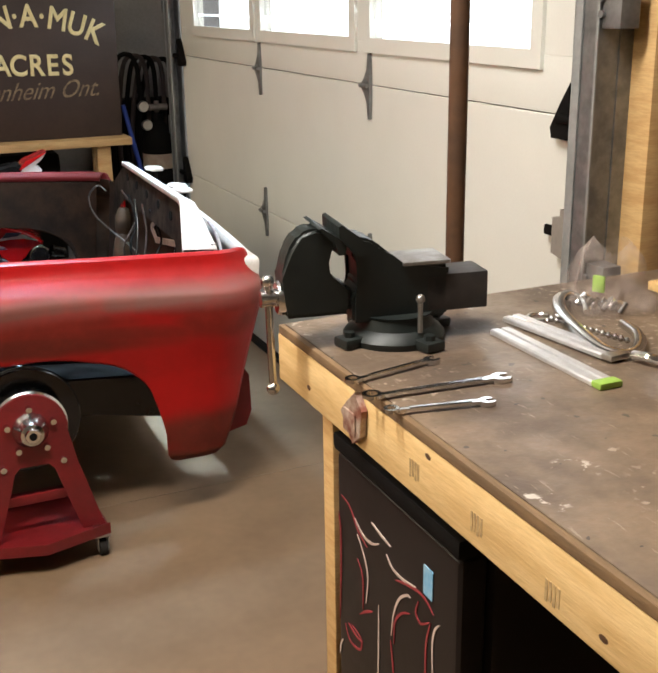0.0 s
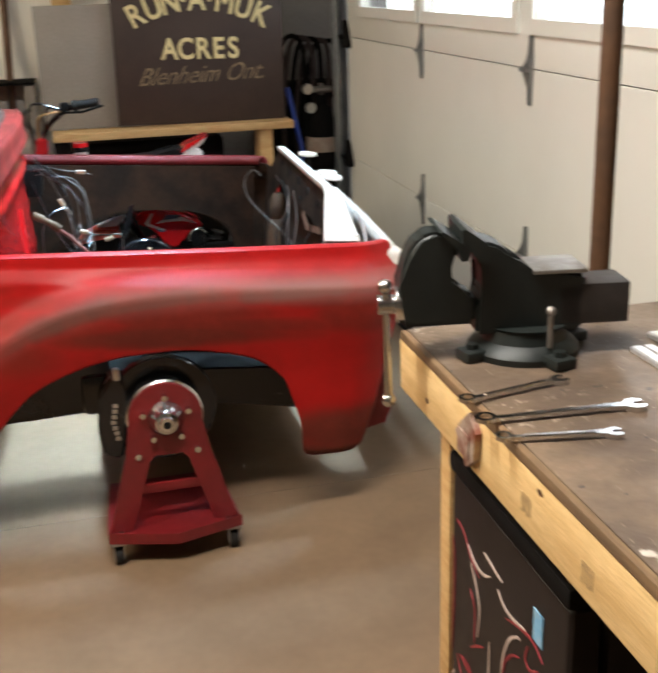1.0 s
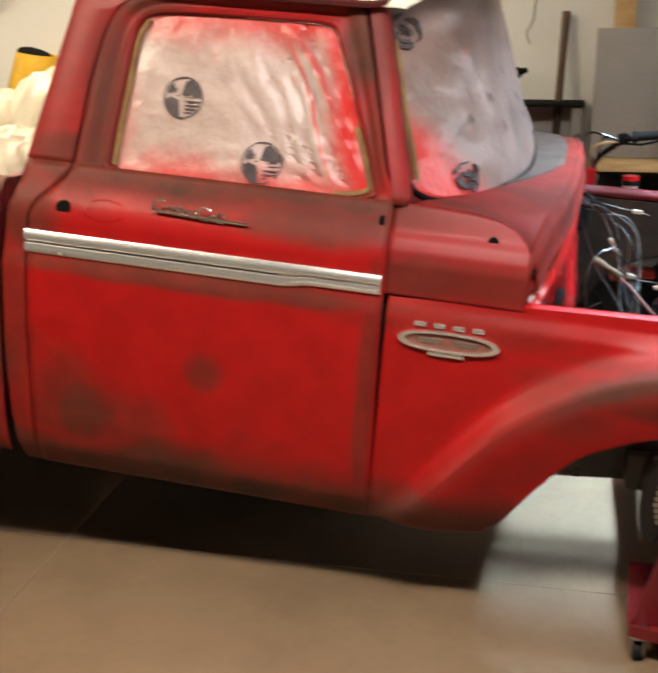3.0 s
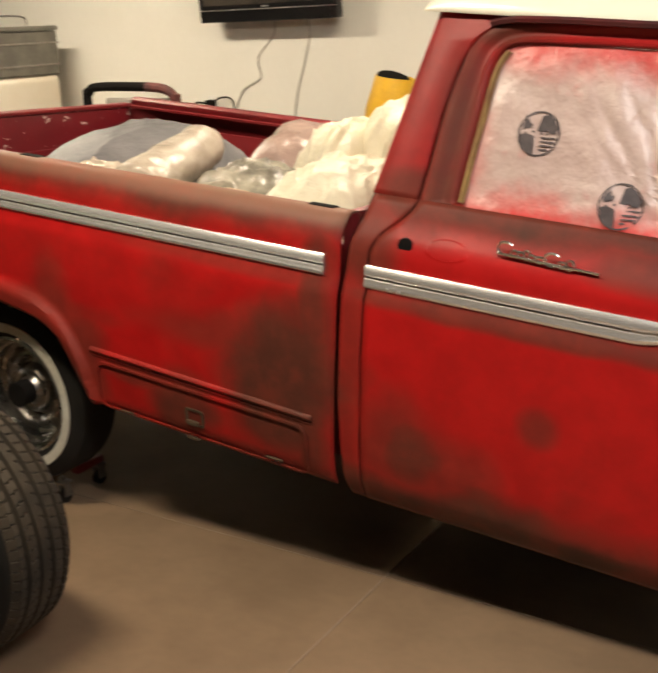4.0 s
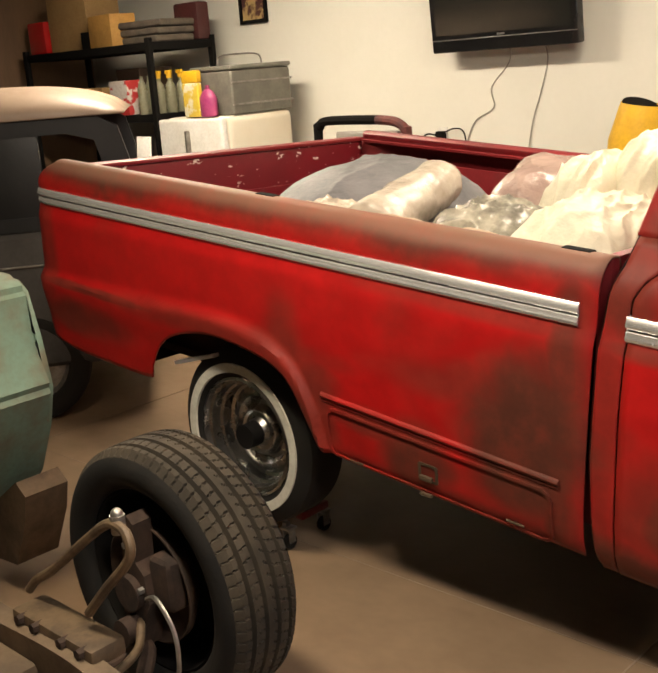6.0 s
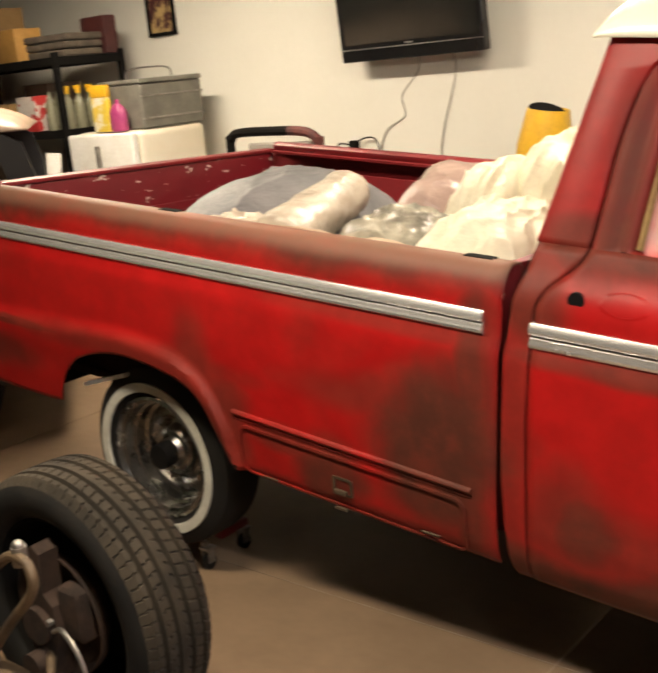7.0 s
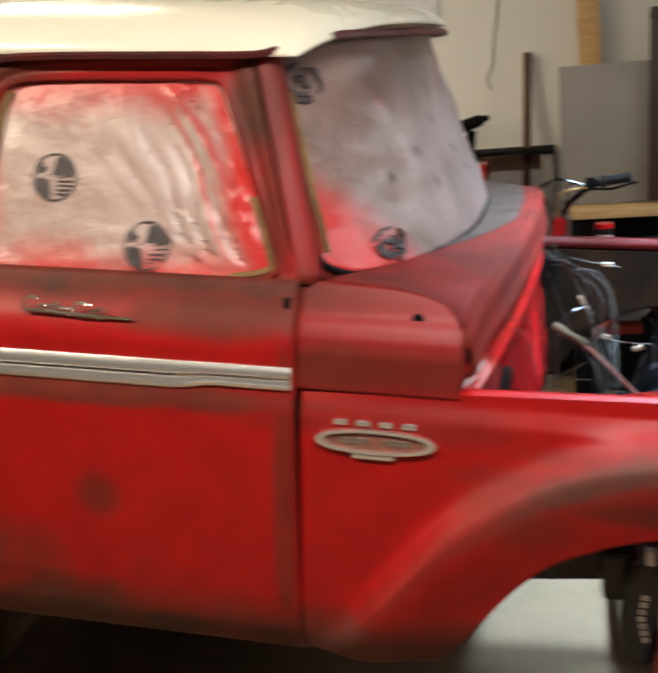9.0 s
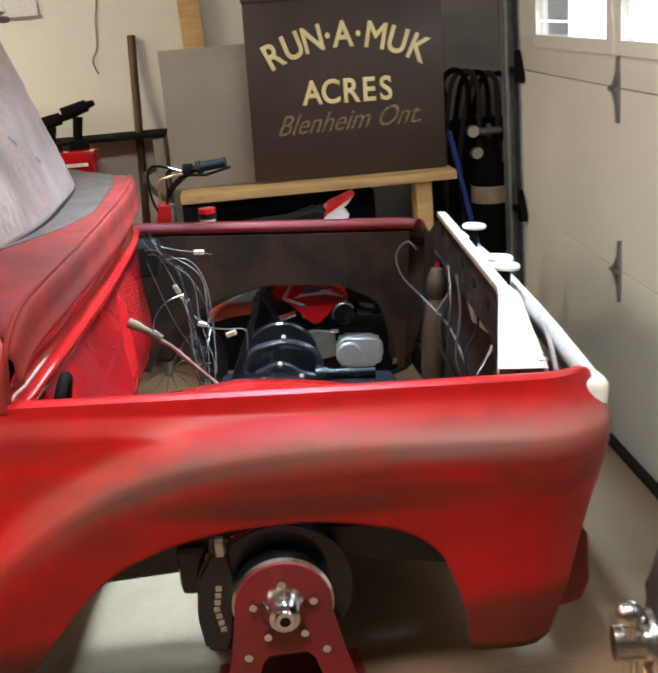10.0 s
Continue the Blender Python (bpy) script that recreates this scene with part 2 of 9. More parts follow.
M_SIGN = material("brown_sign_board", (0.034, 0.017, 0.0105), (0.024, 0.012, 0.008), 0.5, scale=3, grain=60, bump=0.12)
M_LETTER = material("cream_sign_paint", (0.70, 0.62, 0.33), (0.62, 0.52, 0.26), 0.6, scale=12, grain=80, bump=0.05)
M_SCRIPT = material("faded_gold_script", (0.24, 0.18, 0.10), (0.10, 0.07, 0.045), 0.6, scale=20, grain=80, bump=0.05)
M_GREYBOARD = material("grey_board", (0.27, 0.245, 0.215), (0.24, 0.215, 0.19), 0.6, scale=3, grain=80, bump=0.05)
M_VISE = material("vise_green_black", (0.008, 0.012, 0.011), (0.014, 0.018, 0.016), 0.42, 0.2, scale=12, grain=70, bump=0.2)
M_TVBLK = material("tv_gloss_black", (0.008, 0.008, 0.009), (0.012, 0.012, 0.012), 0.15, scale=3, grain=30, bump=0.0)
M_BROWNPIPE = material("brown_pipe", (0.11, 0.055, 0.028), (0.075, 0.04, 0.022), 0.45, 0.3, scale=9, grain=60, bump=0.1)
M_FOAM = material("cream_foam_sheet", (0.60, 0.56, 0.43), (0.52, 0.475, 0.35), 0.42, scale=9, grain=55, bump=0.3, dist=0.012, speck=0.05)
M_YELLOW = material("yellow_plastic", (0.72, 0.42, 0.02), (0.62, 0.35, 0.02), 0.4, scale=5, grain=50, bump=0.05)
M_GREEN = material("green_weathered_paint", (0.115, 0.185, 0.135), (0.12, 0.105, 0.065), 0.6, scale=6, grain=50, bump=0.25)


# ---- building tools ----
def box(bm, x0, x1, y0, y1, z0, z1, bevel=0.0, seg=2, m=None):
    vs = bmesh.ops.create_cube(bm, size=1)["verts"]
    for v in vs:
        v.co = Vector((x0 + (v.co.x + 0.5) * (x1 - x0), y0 + (v.co.y + 0.5) * (y1 - y0), z0 + (v.co.z + 0.5) * (z1 - z0)))
    if bevel:
        es = list({e for v in vs for e in v.link_edges})
        vs = list({v for f in bmesh.ops.bevel(bm, geom=es, offset=bevel, segments=seg, affect="EDGES", profile=0.6)["faces"] for v in f.verts} | {v for v in vs if v.is_valid})
    if m is not None:
        bmesh.ops.transform(bm, matrix=m, verts=vs)
    return vs


def rod(bm, p0, p1, r0, r1=None, seg=14, caps=True):
    p0, p1 = Vector(p0), Vector(p1)
    q = (p1 - p0).to_track_quat("Z", "Y").to_matrix().to_4x4()
    q.translation = (p0 + p1) / 2
    return bmesh.ops.create_cone(bm, cap_ends=caps, segments=seg, radius1=r0, radius2=r0 if r1 is None else r1, depth=(p1 - p0).length, matrix=q)["verts"]


def tube(bm, pts, r, seg=8, close=False):
    """A bent round bar through the points; r one radius, or one for each point."""
    pts = [Vector(p) for p in pts]
    rs = r if isinstance(r, (list, tuple)) else [r] * len(pts)
    rings, up = [], None
    n = len(pts)
    for i, p in enumerate(pts):
        d = (pts[(i + 1) % n] - pts[i - 1]) if close else (pts[min(i + 1, n - 1)] - pts[max(i - 1, 0)])
        d.normalize()
        if up is None:
            up = d.orthogonal().normalized()
        up = (up - d * up.dot(d)).normalized()
        side = d.cross(up)
        rings.append([bm.verts.new(p + rs[i] * (math.cos(2 * math.pi * k / seg) * up + math.sin(2 * math.pi * k / seg) * side)) for k in range(seg)])
    for i in range(n if close else n - 1):
        a, b = rings[i], rings[(i + 1) % n]
        for k in range(seg):
            bm.faces.new((a[k], a[(k + 1) % seg], b[(k + 1) % seg], b[k]))
    if not close:
        bm.faces.new(rings[0][::-1]), bm.faces.new(rings[-1])


def smooth_path(pts, n=6):
    """More points on a smooth curve through the given ones."""
    p = [Vector(q) for q in pts]
    out = []
    for i in range(len(p) - 1):
        a, b, c, d = p[max(i - 1, 0)], p[i], p[i + 1], p[min(i + 2, len(p) - 1)]
        for k in range(n):
            t = k / n
            out.append(0.5 * ((2 * b) + (c - a) * t + (2 * a - 5 * b + 4 * c - d) * t * t + (3 * b - a - 3 * c + d) * t**3))
    return out + [p[-1]]


def lathe(bm, prof, m, seg=40, caps=True):
    """Turns (radius, height) points round the z axis of m."""
    rings = []
    for r, h in prof:
        rings.append([bm.verts.new(m @ Vector((r * math.cos(2 * math.pi * k / seg), r * math.sin(2 * math.pi * k / seg), h))) for k in range(seg)])
    for a, b in zip(rings, rings[1:]):
        for k in range(seg):
            bm.faces.new((a[k], a[(k + 1) % seg], b[(k + 1) % seg], b[k]))
    for ring, (r, _) in ((rings[0], prof[0]), (rings[-1], prof[-1])):
        if r > 1e-4 and caps:
            bm.faces.new(ring)


def sheet(bm, f, us, vs):
    """A net of faces on f(u, v)."""
    g = [[bm.verts.new(f(u, v)) for v in vs] for u in us]
    for a, b in zip(g, g[1:]):
        for k in range(len(vs) - 1):
            bm.faces.new((a[k], b[k], b[k + 1], a[k + 1]))
    return g


def slab(bm, pts, axis, d0, d1):
    """A plate: the outline pts in the other two axes, from d0 to d1 along axis."""
    def at(p, d):
        return Vector((d, *p)) if axis == "x" else Vector((p[0], d, p[1])) if axis == "y" else Vector((*p, d))
    a, b = [bm.verts.new(at(p, d0)) for p in pts], [bm.verts.new(at(p, d1)) for p in pts]
    bm.faces.new(a), bm.faces.new(b[::-1])
    for i in range(len(pts)):
        j = (i + 1) % len(pts)
        bm.faces.new((a[i], a[j], b[j], b[i]))
    return a + b


def ringplate(bm, outer, inner, f0, f1):
    """A frame between two outlines of equal count, with a front f0(p) and a back f1(p)."""
    n = len(outer)
    q = [[bm.verts.new(f(p)) for p in o] for f in (f0, f1) for o in (outer, inner)]
    for i in range(n):
        j = (i + 1) % n
        bm.faces.new((q[0][i], q[0][j], q[1][j], q[1][i]))
        bm.faces.new((q[2][j], q[2][i], q[3][i], q[3][j]))
        bm.faces.new((q[0][j], q[0][i], q[2][i], q[2][j]))
        bm.faces.new((q[1][i], q[1][j], q[3][j], q[3][i]))


def lerp(x, pts):
    return float(np.interp(x, [p[0] for p in pts], [p[1] for p in pts]))


def span(a, b, n):
    return [a + (b - a) * i / (n - 1) for i in range(n)]


def finish(name, bm, mat, angle=35, normals=True):
    if normals:
        bmesh.ops.recalc_face_normals(bm, faces=bm.faces)
    me = bpy.data.meshes.new(name)
    bm.to_mesh(me)
    bm.free()
    me.materials.append(mat)
    me.polygons.foreach_set("use_smooth", [True] * len(me.polygons))
    me.set_sharp_from_angle(angle=radians(angle))
    return new(name, me)


def part(name, bm, mat, parent, label="", thick=0.0, angle=35, m=None):
    ob = finish(name, bm, mat, angle)
    ob.parent = parent
    if m is not None:
        ob.matrix_basis = m
    if thick:
        so = ob.modifiers.new("thickness", "SOLIDIFY")
        so.thickness, so.offset = thick, 0.0
    if label:
        tagged(ob, label)
    return ob


def thing(name, label, category, m=None, group=""):
    ob = new(name)
    ob.empty_display_size = 0.1
    if m is not None:
        ob.matrix_basis = m
    return tagged(ob, label, category, group)


def single(name, bm, mat, label, category, m=None, group="", kind="", angle=35):
    ob = finish(name, bm, mat, angle)
    if m is not None:
        ob.matrix_basis = m
    return tagged(ob, label, category, group, kind)


def BM():
    return bmesh.new()


# ---- room ----
def room():
    bm = BM()
    box(bm, -9.2, 1.5, -4.4, 3.35, -0.12, 0.0)
    single("floor", bm, M_CONC, "smooth brown-grey concrete garage floor with soft stains", "floor", kind="structure")
    bm = BM()
    for x0, x1, y0, y1 in ((-1.8825, -1.8775, -4.3, 3.2), (-5.05, -5.045, -4.3, 3.2)):
        box(bm, x0, x1, y0, y1, 0.0, 0.0025)
    box(bm, -9.0, 1.3, 0.2485, 0.2515, 0.0, 0.0015)
    single("floor_joint", bm, material("joint_grey", (0.27, 0.20, 0.14), (0.22, 0.155, 0.105), 0.6, scale=3), "narrow sawn control joints in the concrete floor", "floor joint", kind="structure")
    bm = BM()
    box(bm, -9.2, 0.55, 3.2, 3.35, 0, 2.8)
    single("wall_north", bm, M_WALL, "cream painted garage wall with small dents", "wall", kind="structure")
    # Shaded end of the cream wall, split off and coloured grey.
    bm = BM()
    box(bm, 0.55, 1.5, 3.197, 3.35, 0, 2.8)
    single("wall_corner", bm, M_GREYWALL, "corner of the cream wall with its shade painted in grey", "wall", kind="structure")
    bm = BM()
    box(bm, -9.2, -9.05, -4.4, 3.2, 0, 2.8)
    # Unseen closing walls, darkened to keep bounce light down.
    M_DULL = material("dull_unseen_wall", (0.19, 0.17, 0.145), (0.14, 0.125, 0.105), 0.8, scale=2, grain=50, bump=0.1)
    single("wall_west", bm, M_DULL, "unseen grey-brown end wall, darkened to cut bounce light", "wall", kind="structure")
    bm = BM()
    box(bm, -9.2, 1.5, -4.55, -4.4, 0, 2.8)
    single("wall_south", bm, M_DULL, "unseen grey-brown side wall, darkened to cut bounce light", "wall", kind="structure")
    bm = BM()
    box(bm, 1.36, 1.5, 2.64, 3.2, 0, 2.8)
    box(bm, 1.36, 1.5, -0.74, 2.64, 2.35, 2.8)
    single("wall_east", bm, M_GREYWALL, "grey wall round the garage door", "wall", kind="structure")
    bm = BM()
    box(bm, 1.40, 1.5, -4.4, -0.74, 0, 2.8)
    single("wall_bench", bm, material("bare_sheathing", (0.13, 0.085, 0.05), (0.09, 0.06, 0.04), 0.8, scale=4, grain=40, bump=0.2, stretch=(1, 6, 1)), "bare dark sheathing behind open wall studs", "wall", kind="structure")
    bm = BM()
    box(bm, -9.2, 1.5, -4.55, 3.35, 2.8, 2.9)
    single("ceiling", bm, M_CEIL, "plain grey garage ceiling, darkened to cut bounce light", "ceiling", kind="structure")
    # studs of the open wall beside the door
    for y in (-0.895, -1.30, -1.70, -2.10):
        bm = BM()
        box(bm, 1.318, 1.40, y - (0.048 if y > -1 else 0.02), y + (0.048 if y > -1 else 0.02), 0, 2.8, 0.003)
        single("wall_stud", bm, M_PINE, "bare pine wall stud with knots", "stud", group="studs of the open wall")
    bm = BM()
    box(bm, 1.332, 1.40, -0.846, -0.745, 0, 2.8, 0.003)
    single("door_jamb", bm, material("dark_jamb", (0.10, 0.065, 0.04), None, 0.7, scale=5, stretch=(1, 1, 0.2)), "dark stained wooden door jamb", "door jamb", kind="structure")


DOOR_X = 1.28
PANES = ((1.53, 2.36), (0.53, 1.42), (-0.55, 0.39))


def garage_door():
    d = thing("garage_door", "cream steel sectional garage door with three windows", "garage door")
    y0, y1 = -0.735, 2.63
    for z0, z1 in ((0.02, 0.658), (0.661, 1.268), (1.884, 2.49)):
        bm = BM()
        box(bm, DOOR_X, DOOR_X + 0.045, y0, y1, z0, z1, 0.0025, 1)
        part("door_section", bm, M_DOOR, d)
    bm = BM()
    zs = (1.271, 1.41, 1.76, 1.881)
    ys = [y0] + [v for p in reversed(PANES) for v in p] + [y1]
    box(bm, DOOR_X, DOOR_X + 0.045, y0, y1, zs[0], zs[1], 0.004)
    box(bm, DOOR_X, DOOR_X + 0.045, y0, y1, zs[2], zs[3], 0.004)
    for a, b in zip(ys[::2], ys[1::2]):
        box(bm, DOOR_X, DOOR_X + 0.045, a, b, zs[1], zs[2], 0.0)
    part("window_section", bm, M_DOOR, d)
    # Dark strips added in the section gaps to block the bright backdrop.
    for z in (0.6595, 1.2695, 1.8825):
        bm = BM()
        box(bm, DOOR_X + 0.008, DOOR_X + 0.05, y0, y1, z - 0.0012, z + 0.0012)
        part("section_backing", bm, M_MATBLK, d, "dark strip added between the sections to block light")
    glass = bpy.data.materials.new("pane_glass")
    glass.use_nodes = True
    g = glass.node_tree.nodes["Principled BSDF"]
    g.inputs["Transmission Weight"].default_value, g.inputs["Roughness"].default_value, g.inputs["IOR"].default_value = 1.0, 0.02, 1.3
    for a, b in PANES:
        bm = BM()
        o = [(a - 0.035, 1.375), (b + 0.035, 1.375), (b + 0.035, 1.795), (a - 0.035, 1.795)]
        i = [(a + 0.012, 1.422), (b - 0.012, 1.422), (b - 0.012, 1.748), (a + 0.012, 1.748)]
        ringplate(bm, o, i, lambda p: Vector((DOOR_X - 0.012, *p)), lambda p: Vector((DOOR_X - 0.001, *p)))
        fr = part("window_frame", bm, M_DOOR, d, "moulded cream window frame")
        bm = BM()
        box(bm, DOOR_X + 0.012, DOOR_X + 0.016, a, b, 1.41, 1.76)
        p = part("pane", bm, glass, fr, "clear glass pane")
        p.visible_shadow = False
    for y, z in ((1.456, 1.268), (0.40, 1.268), (1.436, 0.660), (0.40, 0.660)):
        bm = BM()
        slab(bm, [(y - 0.004, z + 0.105), (y + 0.004, z + 0.05), (y + 0.026, z + 0.022), (y + 0.046, z + 0.006), (y + 0.046, z - 0.008), (y + 0.026, z - 0.026), (y + 0.004, z - 0.055), (y - 0.004, z - 0.11), (y - 0.014, z - 0.11), (y - 0.018, z - 0.03), (y - 0.018, z + 0.03), (y - 0.014, z + 0.105)], "x", DOOR_X - 0.012, DOOR_X - 0.0005)
        rod(bm, (DOOR_X - 0.018, y - 0.016, z - 0.001), (DOOR_X - 0.018, y + 0.040, z - 0.001), 0.0075, seg=10)
        rod(bm, (DOOR_X - 0.016, y + 0.008, z + 0.014), (DOOR_X - 0.010, y + 0.008, z + 0.014), 0.006, seg=6)
        part("hinge", bm, M_GALV, d, "galvanised door hinge")
    for y, s in ((y1 - 0.02, 1), (y0 + 0.02, -1)):
        for z in (0.66, 1.268):
            bm = BM()
            slab(bm, [(y + 0.02 * s, z + 0.085), (y + 0.02 * s, z - 0.05), (y - 0.045 * s, z - 0.05), (y - 0.052 * s, z - 0.025), (y - 0.015 * s, z + 0.035)], "x", DOOR_X - 0.03, DOOR_X - 0.0005)
            rod(bm, (DOOR_X - 0.03, y - 0.02 * s, z), (DOOR_X - 0.03, y + 0.07 * s, z), 0.012)
            part("end_hinge", bm, M_MATBLK, d, "dark roller bracket")
    bm = BM()
    box(bm, DOOR_X - 0.03, DOOR_X + 0.05, y0, y1, 0.0, 0.022, 0.004)
    part("bottom_seal", bm, M_RUBBER, d, "black rubber bottom seal")
    lock = thing("slide_lock", "grey steel slide lock with a black bolt on the garage door", "lock", pose(DOOR_X - 0.001, -0.725, 0.985))
    bm = BM()
    slab(bm, [(-0.045, -0.065), (-0.045, 0.04), (-0.02, 0.05), (-0.018, 0.065), (0.0, 0.065), (0.0, 0.045), (0.030, 0.040), (0.030, -0.050)], "x", -0.030, 0.0)
    part("housing", bm, M_GREYBOARD, lock)
    bm = BM()
    box(bm, -0.024, -0.010, 0.031, 0.075, -0.012, 0.014, 0.006, 3)
    part("bolt", bm, M_MATBLK, lock, "black bolt end")
    zinc = material("pale_zinc", (0.36, 0.38, 0.375), (0.29, 0.31, 0.305), 0.45, 0.3, scale=9, grain=60, bump=0.02)
    for y, s in ((y1 + 0.035, 1), (y0 - 0.065, -1)):
        t = thing("door_track", "galvanised steel vertical door track", "door track", group="door tracks")
        bm = BM()
        pts = [(DOOR_X - 0.055, y - 0.02 * s), (DOOR_X - 0.055, y + 0.065 * s), (DOOR_X + 0.0, y + 0.065 * s), (DOOR_X + 0.0, y - 0.02 * s)]
        pts += [(DOOR_X - 0.006, y - 0.02 * s), (DOOR_X - 0.006, y + 0.061 * s), (DOOR_X - 0.049, y + 0.061 * s), (DOOR_X - 0.049, y - 0.02 * s)]
        slab(bm, pts, "z", 0.0, 2.3)
        part("rail", bm, M_GALV, t)
        bm = BM()
        box(bm, DOOR_X + 0.001, DOOR_X + 0.004, min(y, y + 0.068 * s), max(y, y + 0.068 * s), 0.0, 2.3)
        box(bm, DOOR_X + 0.004, 1.33, min(y + 0.064 * s, y + 0.068 * s), max(y + 0.064 * s, y + 0.068 * s), 0.0, 2.3)
        part("angle_iron", bm, M_GALV, t)
        for a, b in ((-0.021, 0.008), (0.058, 0.066)):
            bm = BM()
            box(bm, DOOR_X - 0.060, DOOR_X - 0.0555, min(y + a * s, y + b * s), max(y + a * s, y + b * s), 0.0, 2.3, 0.001)
            part("track_lip", bm, zinc, t, "pale zinc edge of the track")
        for z in (0.35, 0.90, 1.53, 2.1):
            bm = BM()
            box(bm, DOOR_X - 0.052, DOOR_X + 0.0, min(y + 0.066 * s, y + 0.13 * s), max(y + 0.066 * s, y + 0.13 * s), z - 0.05, z + 0.05, 0.003)
            rod(bm, (DOOR_X - 0.06, y + 0.07 * s, z + 0.015), (DOOR_X - 0.05, y + 0.07 * s, z + 0.015), 0.009, seg=6)
            rod(bm, (DOOR_X - 0.06, y + 0.07 * s, z - 0.02), (DOOR_X - 0.05, y + 0.07 * s, z - 0.02), 0.009, seg=6)
            part("track_bracket", bm, M_GALV, t)
    bm = BM()
    box(bm, 3.5, 3.52, -8, 20, -1, 6)
    back = bpy.data.materials.new("bright_overcast")
    back.use_nodes = True
    b = back.node_tree.nodes["Principled BSDF"]
    b.inputs["Emission Color"].default_value, b.inputs["Emission Strength"].default_value = (0.93, 0.97, 1.0, 1), 3.0
    single("backdrop", bm, back, "bright overcast sky outside the windows", "sky", kind="structure")


# ---- the red pickup ----
TRUCK = pose(0, 0, 0, 0, 5.3, 0)
WIDE = 2.0
BEDW = 1.92
DROP = 0.024
SIDE = ((0.19, 0.075), (0.22, 0.052), (0.27, 0.030), (0.36, 0.016), (0.50, 0.008), (0.66, 0.002), (0.80, 0.0), (0.832, 0.010), (0.86, 0.013), (0.905, 0.012), (0.93, 0.010), (0.96, 0.016), (0.985, 0.028), (1.005, 0.045), (1.04, 0.060), (1.07, 0.075))
SPOTS = [(-1.36, 0.57, 0.055, 0.055, 0.6), (-1.66, 0.36, 0.22, 0.13, 0.55), (-1.90, 0.6, 0.04, 0.5, 0.5), (-0.925, 0.5, 0.024, 0.5, 0.6), (-2.13, 0.52, 0.26, 0.22, 0.95), (-2.46, 0.37, 0.13, 0.11, 0.85), (-4.1, 0.42, 0.3, 0.08, 0.75), (-4.0, 0.556, 0.5, 0.016, 0.7), (-2.3, 0.62, 0.16, 0.08, 0.6), (-2.0, 0.6, 0.06, 0.4, 0.7),
         (-2.6, 0.40, 0.30, 0.05, 0.7), (-2.87, 0.40, 0.10, 0.16, 0.7), (-4.30, 0.6, 0.06, 0.3, 0.5), (-3.3, 0.56, 0.5, 0.05, 0.6), (-0.05, 0.665, 0.42, 0.035, 0.75), (-0.42, 0.63, 0.12, 0.08, 0.6), (0.5, 0.34, 0.2, 0.08, 0.8), (0.52, 0.72, 0.14, 0.06, 0.55), (-0.7, 0.80, 0.3, 0.05, 0.4), (-0.25, 0.75, 0.2, 0.03, 0.5), (-2.3, 0.83, 0.5, 0.03, 0.5), (-1.5, 0.83, 0.7, 0.025, 0.5)]
# Spot at z 0.815 paints the dark shading line under the door moulding.
M_PATINA = patina("worn_shaded_red_lacquer", SPOTS + [(-1.4, 0.215, 0.75, 0.14, 1.0), (-1.4, 0.815, 0.6, 0.03, 0.8), (-1.70, 0.38, 0.10, 0.13, 0.9), (-0.80, 0.25, 0.2, 0.09, 0.9), (-1.02, 1.01, 0.32, 0.06, 0.8), (-1.86, 0.95, 0.10, 0.12, 0.8), (-1.74, 0.40, 0.16, 0.16, 0.6), (0.60, 0.30, 0.2, 0.10, 0.7), (-0.30, 0.69, 0.24, 0.045, 0.6), (-0.05, 0.735, 0.34, 0.045, 0.65), (0.10, 0.690, 0.34, 0.035, 0.65), (0.46, 0.785, 0.34, 0.045, 0.65)], low=0.37, high=1.0, dust=2.0, line=((-0.95, 0.14), (-0.80, 0.265), (-0.70, 0.39), (-0.56, 0.556), (-0.38, 0.682), (-0.20, 0.746), (0.07, 0.780), (0.40, 0.792), (0.68, 0.800)))
M_PATINA_BED = patina("worn_toplit_red_bed", SPOTS + [(-2.12, 0.55, 0.22, 0.20, 0.95), (-2.35, 0.60, 0.30, 0.07, 0.6), (-2.02, 0.6, 0.05, 0.5, 0.85), (-2.5, 0.33, 0.12, 0.12, 0.9), (-3.0, 0.45, 0.10, 0.25, 0.6)])
M_PATINA_UP = patina("worn_red_cab_lacquer", [(-1.2, 1.05, 0.5, 0.05, 0.7), (-1.78, 1.10, 0.10, 0.05, 0.7), (-1.72, 1.32, 0.05, 0.14, 0.55), (-0.80, 0.90, 0.16, 0.05, 0.6), (-0.72, 0.9, 0.3, 0.05, 0.5), (-1.62, 1.3, 0.05, 0.3, 0.6), (-1.0, 1.35, 0.04, 0.2, 0.5)], base=(0.265, 0.010, 0.009), low=0.1, high=1.66, dust=2.0)


def side_y(z):
    return lerp(z, SIDE)


ARCH_R = ((-4.42, 0.31), (-4.37, 0.30), (-4.23, 0.272), (-3.74, 0.272), (-3.70, 0.32), (-3.64, 0.41), (-3.55, 0.475), (-3.42, 0.52), (-3.28, 0.535), (-3.1, 0.516), (-3.03, 0.495), (-2.965, 0.455), (-2.915, 0.37), (-2.885, 0.30), (-2.865, 0.255), (-2.75, 0.247), (-1.94, 0.22))
